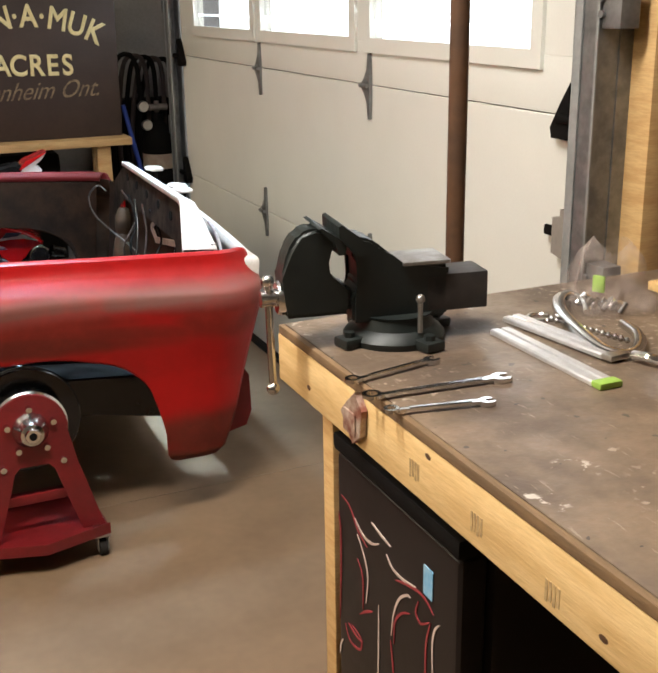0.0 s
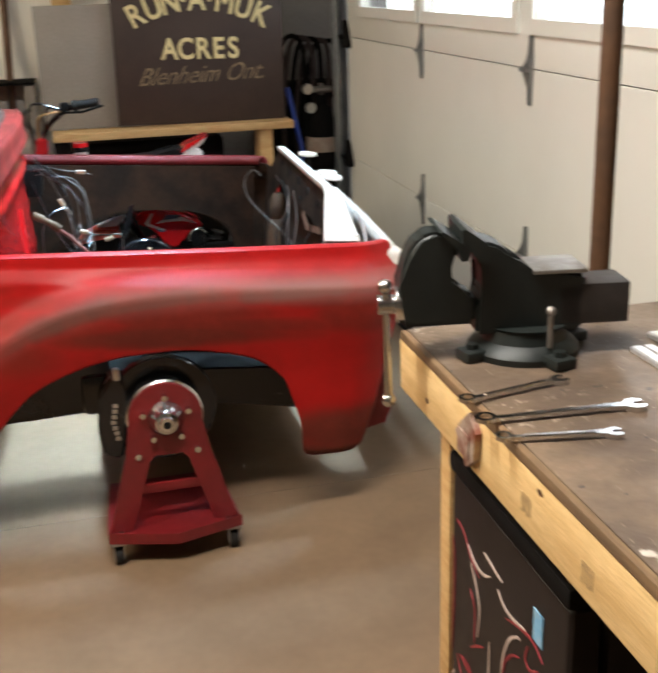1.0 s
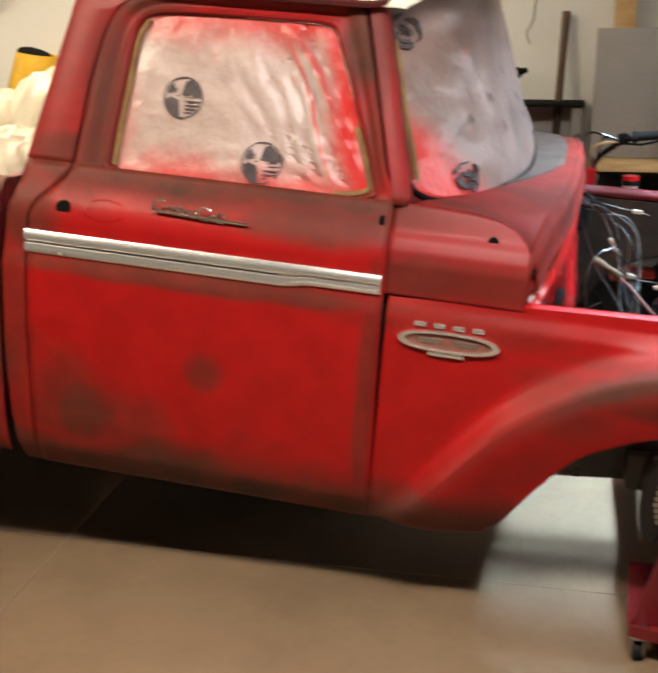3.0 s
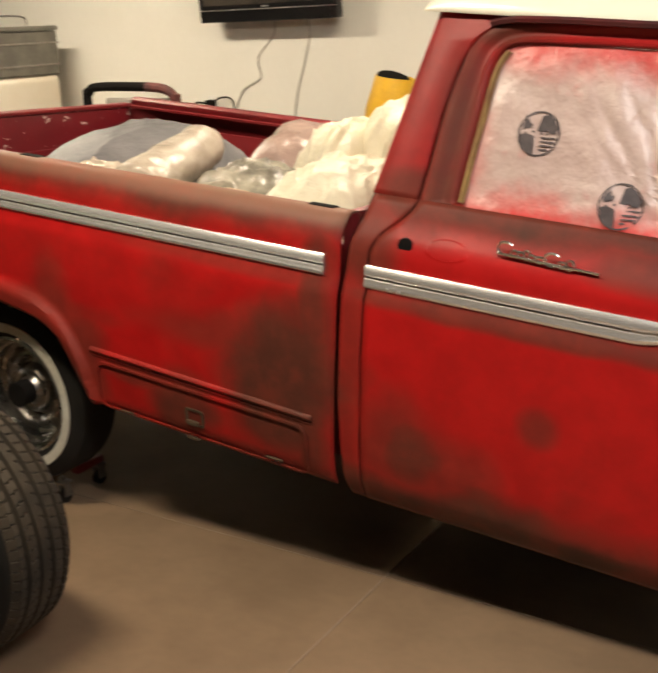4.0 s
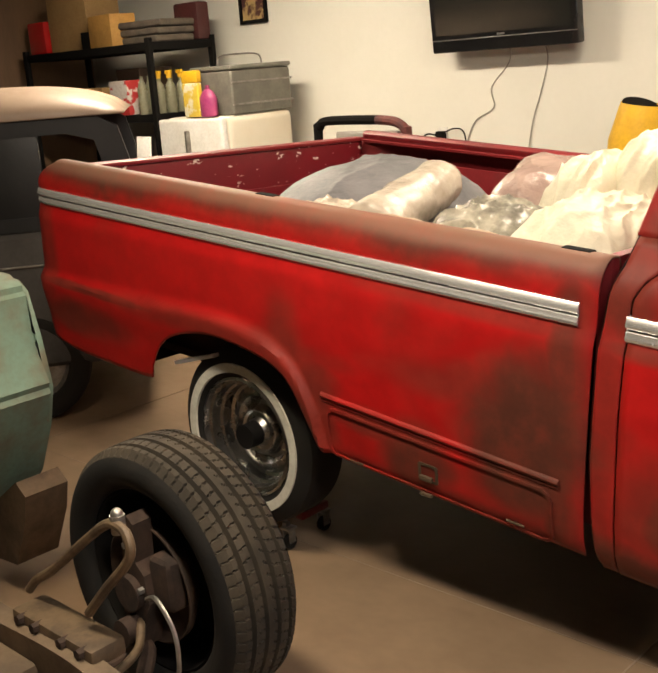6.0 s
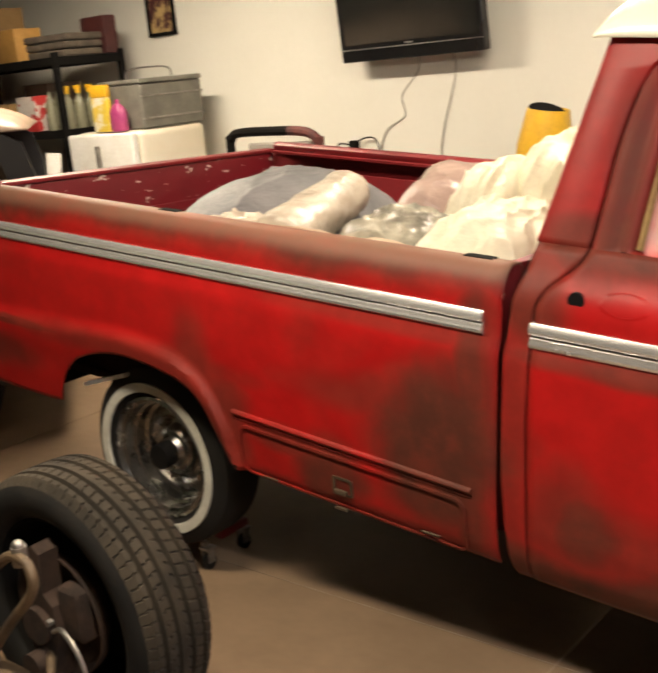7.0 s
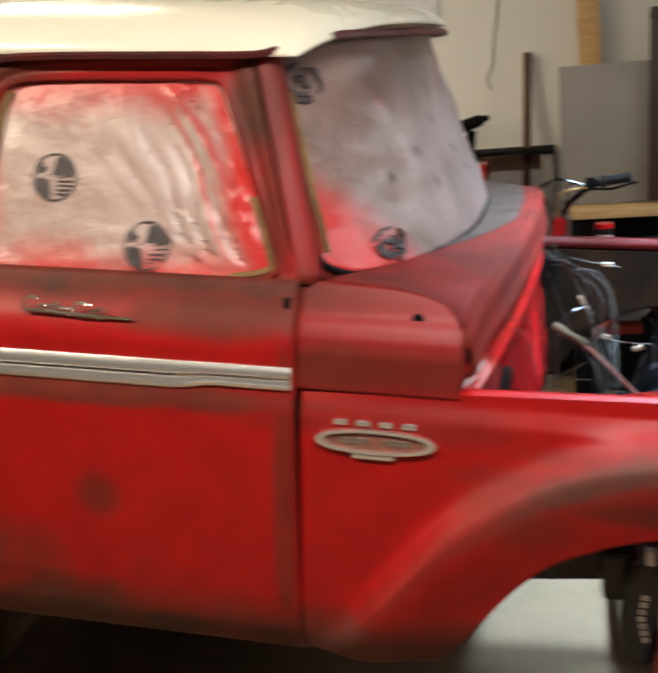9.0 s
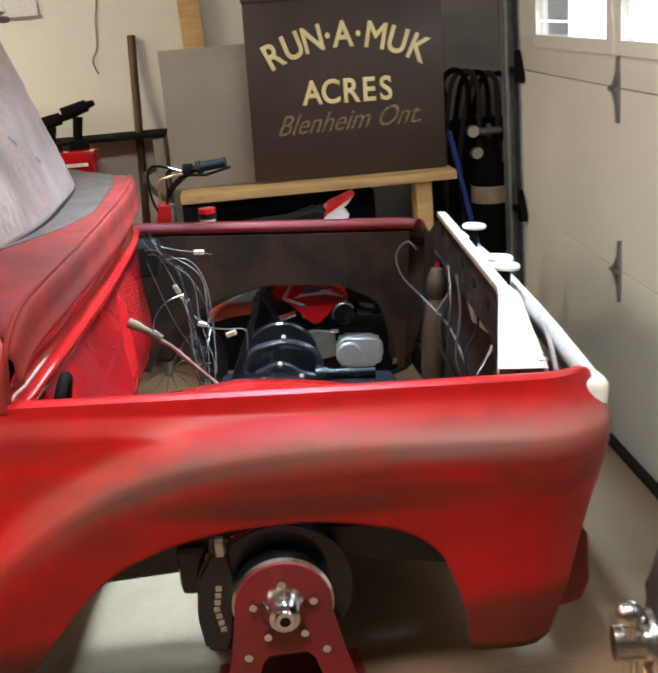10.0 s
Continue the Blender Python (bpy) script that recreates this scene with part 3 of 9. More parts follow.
CREASE = ((-4.45, 0.545), (-3.7, 0.565), (-3.35, 0.585), (-3.12, 0.565), (-2.98, 0.51), (-2.89, 0.40), (-2.83, 0.24), (-2.7, 0.1))
TAIL = ((0.25, -4.26), (0.32, -4.37), (0.54, -4.405), (0.88, -4.365), (0.93, -4.345), (0.98, -4.30), (1.01, -4.24))


def softened(line):
    return [(p.x, p.z) for p in smooth_path([Vector((x, 0, z)) for x, z in line], 8)]


ARCH_R, CREASE = softened(ARCH_R), softened(CREASE)


def bed_y(x, z):
    d = z - lerp(x, CREASE)
    ridge = -0.026 * (math.exp(-((d / 0.022) ** 2)) if d > 0 else math.exp(-((d / 0.12) ** 2)))
    return side_y(z) + ridge * (1 if x < -2.8 else max(0, 1 - (x + 2.8) / 0.06)) + (0.05 * ((-4.30 - x) / 0.1) ** 2 if x < -4.30 else 0)


def bed_xs():
    return sorted(set([-4.40, -4.385, -4.36, -4.33] + span(-4.30, -3.78, 14) + span(-3.76, -2.84, 60) + span(-2.82, -1.945, 26)))


def sag(bm):
    """The body hangs a little lower on its far side."""
    for v in bm.verts:
        v.co.z -= 0.038 * max(0.0, v.co.y - 0.1)
    return bm


def bed_side(far):
    bm = BM()
    xs = bed_xs()
    ws = sorted(set(span(0, 1, 44)))

    def f(x, w):
        z0 = lerp(x, ARCH_R)
        z = z0 + (1.003 - z0) * w
        k = max(0.0, min(1.0, (-4.0 - x) / 0.4))
        xx = x + k * (lerp(z, TAIL) + 4.40)
        y = bed_y(xx, z)
        return Vector((xx, BEDW - y if far else y, z))

    g = sheet(bm, f, xs, ws)
    # the rail rolls over inward and drops into the bed
    prev = [c[-1] for c in g]
    for dy, z in ((0.058, 1.0095), (0.075, 1.011), (0.095, 1.008), (0.105, 0.998), (0.107, 0.972)):
        row = []
        for v in prev:
            x = v.co.x
            row.append(bm.verts.new((x, BEDW - dy if far else dy, z)))
        for i in range(len(row) - 1):
            bm.faces.new((prev[i], prev[i + 1], row[i + 1], row[i]))
        prev = row
    return bm


ARCH_F = ((-0.89, 0.205), (-0.72, 0.206), (-0.60, 0.214), (-0.575, 0.235), (-0.53, 0.287), (-0.465, 0.391), (-0.377, 0.50), (-0.264, 0.566), (-0.152, 0.602), (-0.04, 0.617), (0.05, 0.620), (0.15, 0.606), (0.22, 0.588), (0.27, 0.560), (0.316, 0.516), (0.345, 0.455), (0.37, 0.39), (0.39, 0.32), (0.405, 0.263), (0.53, 0.262), (0.66, 0.27))
FTOP = ((-0.89, 0.842), (-0.56, 0.860), (0.15, 0.884), (0.62, 0.903))
BROW = ((-0.95, 0.14), (-0.80, 0.265), (-0.70, 0.39), (-0.56, 0.556), (-0.38, 0.682), (-0.20, 0.746), (0.07, 0.780), (0.65, 0.800))
NOSE = ((0.26, 0.53), (0.29, 0.575), (0.41, 0.612), (0.58, 0.637), (0.70, 0.656), (0.76, 0.668), (0.82, 0.664), (0.87, 0.636), (0.905, 0.618))


ARCH_F, BROW = softened(ARCH_F), softened(BROW)


def fender_y(x, z):
    d = z - lerp(x, BROW)
    b = -0.060 * (math.exp(-((d / 0.050) ** 2)) if d > 0 else math.exp(-((d / 0.20) ** 2)))
    b *= max(0.0, min(1.0, (x + 0.86) / 0.15))
    base = side_y(min(z, 0.80)) + (0.018 if z > 0.80 else 0) * min(1, (z - 0.80) / 0.04)
    f = max(0.0, (x - 0.50) / 0.155)
    lip = 0.0
    return base + b + 0.085 * f * f + lip


def hang(bm):
    """The far fender hangs a little lower than the near one."""
    for v in bm.verts:
        v.co.z -= (0.036 + 0.018 * v.co.x) * max(0.0, min(1.0, (v.co.z - 0.64) / 0.2))
    return bm


def fender(far, inset=0.0):
    bm = BM()
    xs = sorted(set(span(-0.888, -0.62, 14) + span(-0.61, 0.42, 110) + span(0.43, 0.655, 18)))

    def f(x, w):
        z0, z1 = max(0.32, lerp(x - 0.16, ARCH_F)) if far else lerp(x, ARCH_F), lerp(x, FTOP)
        zb = max(z0 + 0.03, min(z1 - 0.03, lerp(x, BROW)))
        z = z0 + (zb - z0) * w if w < 1 else zb + (z1 - zb) * (w - 1)
        k = max(0.0, min(1.0, (x - 0.42) / 0.235))
        xx = x + k * (lerp(z, NOSE) - 0.655)
        y = fender_y(xx, z) + inset
        return Vector((xx, WIDE - y if far else y, z - inset * 1.2))

    g = sheet(bm, f, xs, span(0, 0.9, 24) + span(0.92, 1.0, 5) + span(1.06, 2, 26))
    if inset:
        return hang(bm) if far else bm
    prev = [c[-1] for c in g]
    for dy, dz in ((0.026, 0.005), (0.034, 0.006), (0.046, 0.003), (0.054, -0.008), (0.057, -0.03)):
        row = []
        for v in prev:
            x = v.co.x
            y = dy + max(0, (x - 0.5) / 0.155) ** 2 * 0.06
            row.append(bm.verts.new((x - max(0, x - 0.55) * 0.15, WIDE - y if far else y, lerp(x, FTOP) + dz)))
        for i in range(len(row) - 1):
            bm.faces.new((prev[i], prev[i + 1], row[i + 1], row[i]))
        prev = row
    return hang(bm) if far else bm


def tumble(z):
    return 0.075 + (z - 1.07) * 0.30


GROOVES = ((0.445, 0.495),)


LIP_X = softened(((0.03, -0.556), (0.10, -0.540), (0.30, -0.507), (0.60, -0.477), (1.00, -0.452), (1.40, -0.440), (1.75, -0.458), (1.95, -0.490)))
LIP_Z = softened(((0.03, 0.960), (0.05, 0.995), (0.09, 1.028), (0.16, 1.048), (0.35, 1.063), (0.70, 1.070), (1.30, 1.070), (1.70, 1.060), (1.90, 1.015)))
FIRE = ((0.0, 0.0), (0.008, -0.004), (0.013, -0.014), (0.015, -0.040), (0.017, -0.066), (0.024, -0.076), (0.026, -0.082), (0.021, -0.090), (0.004, -0.102), (-0.006, -0.116), (-0.008, -0.140), (-0.005, -0.156), (0.008, -0.166), (0.018, -0.174), (0.021, -0.180), (0.016, -0.188), (0.008, -0.200), (0.007, -0.220), (0.012, -0.28), (0.019, -0.34), (0.028, -0.40), (0.040, -0.46), (0.050, -0.50), (0.054, -0.525), (0.048, -0.545), (0.030, -0.556))


def trim_strip(bm, x0, x1, z0, z1, y_of, steps=24, proud=0.012):
    """A ribbed bright moulding along the side; z0 may change along it."""
    foot = z0 if callable(z0) else (lambda x: z0)
    prof = [(0, 0.0), (0, 0.5), (0.04, 0.85), (0.10, 1.0), (0.20, 1.08), (0.26, 0.92), (0.40, 0.86), (0.43, 0.70), (0.45, 0.45), (0.49, 0.45), (0.52, 0.90), (0.58, 1.22), (0.66, 1.28), (0.76, 1.15), (0.86, 0.95), (0.96, 0.6), (1.0, 0.0)]
    g = sheet(bm, lambda x, p: Vector((x, y_of(x) - proud * p[1], foot(x) + (z1 - foot(x)) * p[0])), span(x0, x1, steps), prof)
    for col in (g[0], g[-1]):
        bm.faces.new(col)


def trim_grooves(x0, x1, z0, z1, y_of, parent, proud=0.012):
    """Dark paint in the grooves of a moulding."""
    for (a, b), deep in zip(GROOVES, (0.52,)):
        bm = BM()
        sheet(bm, lambda x, w: Vector((x, y_of(x) - proud * deep, z0 + (z1 - z0) * (a + (b - a) * w))), span(x0, x1, 24), (0, 1))
        part("moulding_groove", bm, M_GROOVE, parent, "dark painted groove", 0.001)


WIN_OUT = [(-1.762, 1.060), (-1.752, 1.15), (-1.740, 1.28), (-1.716, 1.40), (-1.688, 1.462), (-1.625, 1.508), (-1.50, 1.522), (-1.25, 1.533), (-1.12, 1.537), (-1.06, 1.537), (-1.038, 1.50), (-1.008, 1.40), (-0.974, 1.28), (-0.939, 1.15), (-0.913, 1.060), (-1.05, 1.050), (-1.30, 1.050), (-1.55, 1.050)]
WIN_IN = [(-1.660, 1.075), (-1.656, 1.15), (-1.645, 1.28), (-1.635, 1.39), (-1.612, 1.440), (-1.56, 1.458), (-1.42, 1.464), (-1.25, 1.466), (-1.15, 1.464), (-1.118, 1.452), (-1.098, 1.41), (-1.062, 1.33), (-1.020, 1.23), (-0.980, 1.13), (-0.976, 1.082), (-1.06, 1.064), (-1.30, 1.060), (-1.60, 1.062)]


def wheel(parent, m, r, w, rim, whitewall):
    """A tyre on a rim; the rim's outer face looks along z of m."""
    bm = BM()
    h = w / 2
    lathe(bm, [(rim, -h * 0.75), (rim + 0.02, -h * 0.95), ((r + rim) / 2, -h), (r - 0.03, -h * 0.92), (r - 0.006, -h * 0.75), (r, -h * 0.5), (r, h * 0.5), (r - 0.006, h * 0.75), (r - 0.03, h * 0.92), ((r + rim) / 2, h), (rim + 0.02, h * 0.95), (rim, h * 0.75), (rim - 0.012, 0.0), (rim, -h * 0.75)], m, 56, False)
    t = part("tyre", bm, M_RUBBER, parent)
    if whitewall:
        bm = BM()
        lathe(bm, [(rim + 0.022, h * 0.96), (rim + 0.024, h + 0.0035), (rim + 0.055, h + 0.0045), (rim + 0.057, h * 0.98)], m, 56, False)
        part("whitewall", bm, M_WHITEWALL, t, "cream whitewall band")
    return t


def truck():
    t = thing("pickup_truck", "worn red vintage pickup truck under repair, hood and front wheels removed", "truck", TRUCK)
    bed = part("bed_side", bed_side(False), M_PATINA_BED, t, "worn red bed side with rubbed brown patches", 0.006)
    part("far_bed_side", sag(bed_side(True)), M_BEDRED, t, "darker red far bed side", 0.006)
    # bed floor, walls and tailgate
    bm = BM()
    box(bm, -4.26, -1.97, 0.11, BEDW - 0.11, 0.36, 0.39, 0.004)
    part("bed_floor", bm, M_BROWNDK, t)
    for s in (0, 1):
        bm = BM()
        y = 0.135 if not s else BEDW - 0.150
        box(bm, -4.26, -1.97, y - 0.006, y + 0.006, 0.38, 0.90, 0.002)
        lip = 0.107 if not s else BEDW - 0.107
        box(bm, -4.26, -1.97, min(y, lip), max(y, lip), 0.965, 0.975)
        part("inner_panel", sag(bm), M_BEDRED if s else M_BROWNDK, t)
    bm = BM()
    box(bm, -1.975, -1.946, 0.070, BEDW - 0.07, 0.30, 1.010, 0.004)
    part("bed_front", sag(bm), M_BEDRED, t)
    bm = BM()
    box(bm, -4.285, -4.245, 0.12, BEDW - 0.12, 0.30, 0.965, 0.008)
    chip = material("chipped_bed_red", (0.16, 0.008, 0.014), None, 0.36, scale=6, grain=60, bump=0.0, rough2=0.42)
    nt = chip.node_tree
    bs = nt.nodes["Principled BSDF"]
    tc, sp = nt.nodes.new("ShaderNodeTexCoord"), nt.nodes.new("ShaderNodeSeparateXYZ")
    nt.links.new(tc.outputs["Object"], sp.inputs[0])
    flake = calc(nt, "MULTIPLY", ramp(nt, noise_of(nt, 16, 3, 0.6, (1, 1, 2.0)), 0.645, 0.67), ramp(nt, calc(nt, "ADD", sp.outputs[2], calc(nt, "MULTIPLY", sp.outputs[1], 0.038)), 0.74, 0.90))
    red = mix_rgb(nt, ramp(nt, noise_of(nt, 3, 4, 0.6), 0.3, 0.7), (0.16, 0.008, 0.014), (0.12, 0.008, 0.012))
    nt.links.new(mix_rgb(nt, flake, red, (0.62, 0.50, 0.45)), bs.inputs["Base Color"])
    gate = part("tailgate", sag(bm), chip, t, "dull red tailgate with chipped paint")
    for z in (0.50, 0.70):
        bm = BM()
        box(bm, -4.2445, -4.235, 0.2, BEDW - 0.2, z, z + 0.10, 0.004)
        part("pressed_panel", sag(bm), chip, gate)
    bm = BM()
    box(bm, -4.30, -4.235, 0.11, BEDW - 0.11, 0.9655, 0.982, 0.006)
    part("tailgate_rail", sag(bm), M_BEDRED, gate)
    bm = BM()
    trim_strip(bm, -4.345, -1.992, 0.844, 0.906, lambda x: 0.0125 + (0.05 * ((-4.30 - x) / 0.1) ** 2 if x < -4.30 else 0), 40)
    mb = part("bed_moulding", bm, M_BEDTRIM, bed, "ribbed bright side moulding")
    trim_grooves(-4.30, -1.994, 0.844, 0.906, lambda x: 0.0125, mb)
    for x in (-2.04, -3.13):
        bm = BM()
        box(bm, x - 0.045, x + 0.035, 0.066, 0.094, 0.985, 1.0155, 0.0)
        part("stake_pocket", bm, M_MATBLK, bed, "open stake pocket")
    # tool box hatch let into the bed side
    xs0, xs1 = -2.845, -2.015
    tilt = lambda x: DROP * (x - xs0) / (xs1 - xs0)
    on_bed = lambda x, z, d: Vector((x, bed_y(x, z - tilt(x)) + d, z - tilt(x)))
    for name, zc, rz, out in (("hatch_ridge", 0.443, 0.011, 0.013), ("hatch_bead", 0.427, 0.005, 0.007)):
        bm = BM()
        sheet(bm, lambda x, a: on_bed(x, zc + rz * math.sin(a), -out * math.cos(a)), span(xs0, xs1, 20), span(-math.pi / 2, math.pi / 2, 7))
        part(name, bm, M_PATINA_BED, bed)
    def round_rect(x0, x1, z0, z1, r, n=5):
        out = []
        for cx, cz, a0 in ((x1 - r, z1 - r, 0), (x0 + r, z1 - r, 90), (x0 + r, z0 + r, 180), (x1 - r, z0 + r, 270)):
            for k in range(n):
                a = radians(a0 + 90 * k / (n - 1))
                out.append((cx + r * math.cos(a), cz + r * math.sin(a)))
        return out
    bm = BM()
    ringplate(bm, round_rect(-2.826, -2.032, 0.243, 0.412, 0.035), round_rect(-2.818, -2.040, 0.251, 0.404, 0.030), lambda p: on_bed(p[0], p[1], -0.011), lambda p: on_bed(p[0], p[1], 0.002))
    hatch = part("tool_hatch", bm, M_PATINA_BED, bed, "hinged tool box hatch in the bed side")
    bm = BM()
    ringplate(bm, round_rect(-2.8178, -2.0402, 0.2512, 0.4038, 0.030), round_rect(-2.8138, -2.0442, 0.2552, 0.3998, 0.028), lambda p: on_bed(p[0], p[1], -0.0015), lambda p: on_bed(p[0], p[1], 0.002))
    part("hatch_gap", bm, M_MATBLK, hatch, "dark gap round the hatch")
    bm = BM()
    ringplate(bm, round_rect(-2.475, -2.405, 0.275, 0.335, 0.008), round_rect(-2.466, -2.414, 0.283, 0.327, 0.006), lambda p: Vector((p[0], bed_y(p[0], p[1]) - 0.006, p[1])), lambda p: Vector((p[0], bed_y(p[0], p[1]) + 0.002, p[1])))
    box(bm, -2.462, -2.418, 0.006, 0.018, 0.284, 0.298, 0.003)
    box(bm, -2.462, -2.42, 0.010, 0.02, 0.235, 0.243, 0.002)
    part("hatch_latch", bm, M_TANSTEEL, hatch, "bare steel hatch latch")
    for x in (-2.72, -2.15):
        bm = BM()
        rod(bm, (x - 0.028, 0.030, 0.247), (x + 0.028, 0.030, 0.247), 0.0035, seg=8)
        part("hatch_hinge", bm, M_TANSTEEL, hatch)
    # cab corner, door, cowl
    def strip(x_of0, x_of1, z0, z1, n=8, nz=40, y_of=side_y):
        bm = BM()
        sheet(bm, lambda w, z: Vector((x_of0(z) + (x_of1(z) - x_of0(z)) * w, y_of(z), z)), span(0, 1, n), span(z0, z1, nz))
        return bm
    gapx = lambda z: lerp(z, ((0.2, -1.90), (0.25, -1.912), (0.5, -1.932), (0.82, -1.930), (0.95, -1.915), (1.0, -1.90), (1.07, -1.885)))
    seam_r = lambda z: lerp(z, ((0.2, -1.856), (0.64, -1.865), (0.89, -1.861), (0.934, -1.858), (0.976, -1.838), (1.01, -1.80), (1.045, -1.768), (1.07, -1.760)))
    seam_f = lambda z: lerp(z, ((0.19, -0.885), (1.07, -0.905)))
    cab = part("cab_corner", strip(gapx, lambda z: seam_r(z) - 0.003, 0.20, 1.07), M_PATINA, t, "", 0.006)
    # Matt black sheet added to darken the gap between cab and bed.
    bm = BM()
    sheet(bm, lambda w, z: Vector((gapx(z) - 0.004 + 0.02 * w, 0.004 + side_y(z) + 0.45 * w, z)), span(0, 1, 6), span(0.20, 1.07, 20))
    part("cab_gap_sheet", bm, M_MATBLK, cab, "", 0.004)
    door = part("cab_door", strip(lambda z: seam_r(z) + 0.003, lambda z: seam_f(z) - 0.003, 0.198, 1.07, 40, 60), M_PATINA, t, "worn red cab door with rubbed brown patches", 0.008)
    # Maroon spots at the rear and corners paint in the frame's recess shade.
    M_FRAME = patina("worn_shaded_frame_lacquer", [(-1.70, 1.25, 0.07, 0.34, 1.0), (-1.64, 1.49, 0.14, 0.06, 1.0), (-1.02, 1.44, 0.06, 0.12, 0.95), (-0.97, 1.22, 0.035, 0.2, 0.6), (-1.3, 1.055, 0.5, 0.03, 0.95), (-1.45, 1.535, 0.2, 0.02, 0.8)], base=(0.30, 0.012, 0.011), low=0.1, high=1.70, dust=2.0)
    ring_out, ring_in = ([(p.x, p.z) for p in smooth_path([Vector((q[0], 0, q[1])) for q in o + o[:1]], 5)[:-1]] for o in (WIN_OUT, WIN_IN))
    bm = BM()
    rows = []
    for w, dep in ((0.0, 0.030), (0.015, 0.004), (0.05, 0.0), (0.28, 0.0005), (0.38, 0.004), (0.50, 0.012), (0.62, 0.014), (0.72, 0.010), (0.80, 0.005), (0.88, 0.007), (0.94, 0.014), (1.0, 0.032)):
        rows.append([bm.verts.new((a[0] + (b[0] - a[0]) * w, tumble(a[1] + (b[1] - a[1]) * w) + dep, a[1] + (b[1] - a[1]) * w)) for a, b in zip(ring_out, ring_in)])
    for a, b in zip(rows, rows[1:]):
        for i in range(len(a)):
            j = (i + 1) % len(a)
            bm.faces.new((a[i], a[j], b[j], b[i]))
    part("window_frame", bm, M_FRAME, door, "worn red pressed steel window frame with recess shade painted maroon", angle=50)
    for path, lab in ((WIN_IN[:5], "yellowish masking tape along the glass"), ([(x - 0.012, z) for x, z in WIN_IN[12:16]], "yellowish masking tape at the corner")):
        bm = BM()
        tube(bm, smooth_path([Vector((p[0] + 0.006, tumble(p[1]) + 0.022, p[1])) for p in path], 4), 0.009, 6)
        part("masking_tape", bm, bpy.data.materials.get("masking_tape") or material("masking_tape", (0.25, 0.15, 0.045), (0.16, 0.075, 0.03), 0.7, scale=14), door, lab)
    bm = BM()
    trim_strip(bm, -1.866, -0.910, lambda x: lerp(x, ((-1.165, 0.833), (-1.145, 0.835), (-1.10, 0.844), (-1.08, 0.845))), 0.899, lambda x: 0.0125, 60)
    mo = part("door_moulding", bm, M_TRIM, door, "ribbed bright side moulding that narrows to the front")
    trim_grooves(-1.864, -1.17, 0.833, 0.899, lambda x: 0.0125, mo)
    bm = BM()
    rod(bm, (-1.760, 0.0105, 0.963), (-1.760, 0.040, 0.963), 0.020, seg=20)
    part("handle_hole", bm, M_MATBLK, door, "empty handle hole")
    bm = BM()
    oval = lambda q: [(-1.648 + 0.062 * q * math.cos(2 * math.pi * k / 32), 0.968 + 0.030 * q * math.sin(2 * math.pi * k / 32)) for k in range(32)]
    ringplate(bm, oval(1.0), oval(0.80), lambda p: Vector((p[0], side_y(p[1]) - (0.0055 if abs((p[0] + 1.648) / 0.062) ** 2 + abs((p[1] - 0.968) / 0.030) ** 2 < 0.9 else 0.0041), p[1])), lambda p: Vector((p[0], side_y(p[1]) + 0.004, p[1])))
    part("handle_dish", bm, M_PATINA, door)
    bm = BM()
    # badge script on the door, as plain bright strokes
    x = -1.512
    for k, (wide, tall) in enumerate(((0.020, 0.016), (0.009, 0.007), (0.009, 0.007), (0.007, 0.011), (0.009, 0.007), (0.013, 0.007), (0.020, 0.016), (0.010, 0.007), (0.010, 0.012))):
        x += wide
        tube(bm, [(x + wide * math.cos(a), 0.011, 0.990 + tall * (0.75 + math.sin(a)) - 0.0035 * k * 0.4) for a in span(0.7 if k in (0, 6) else 0.0, 5.6 if k in (0, 6) else 6.0, 14)], 0.0036, 6)
        x += wide * 0.75
    tube(bm, [(-1.512, 0.011, 0.988), (-1.40, 0.011, 0.984), (-1.262, 0.011, 0.980)], 0.0036, 6)
    part("door_script", bm, M_CHROME, door, "bright chrome script badge")
    bm = BM()
    box(bm, -0.934, -0.922, 0.040, 0.07, 1.015, 1.037, 0.002)
    part("mirror_hole", bm, M_MATBLK, door)
    # film over the door glass
    def misted(name, pale, pale2, regions, rough, creases=()):
        """Thin masking film with red paint mist where the regions (a, b, lo, hi) of a * x + b * z say."""
        m = bpy.data.materials.new(name)
        m.use_nodes = True
        nt = m.node_tree
        bs = nt.nodes["Principled BSDF"]
        xyz = nt.nodes.new("ShaderNodeSeparateXYZ")
        tc = nt.nodes.new("ShaderNodeTexCoord")
        nt.links.new(tc.outputs["Object"], xyz.inputs[0])
        n1, n2, n3 = noise_of(nt, 5, 5, 0.6), noise_of(nt, 13, 4, 0.6, (1, 1, 0.8)), noise_of(nt, 40, 4, 0.6)
        off = calc(nt, "MULTIPLY", calc(nt, "SUBTRACT", n1, 0.5), 0.16)
        mist = ramp(nt, n2, 0.60, 0.8, 0.0, 0.35)
        for a, b, lo, hi, *across in regions:
            v = calc(nt, "ADD", calc(nt, "ADD", calc(nt, "MULTIPLY", xyz.outputs[0], a), calc(nt, "MULTIPLY", xyz.outputs[2], b)), off)
            if across:
                v = calc(nt, "ADD", v, calc(nt, "MULTIPLY", xyz.outputs[1], across[0]))
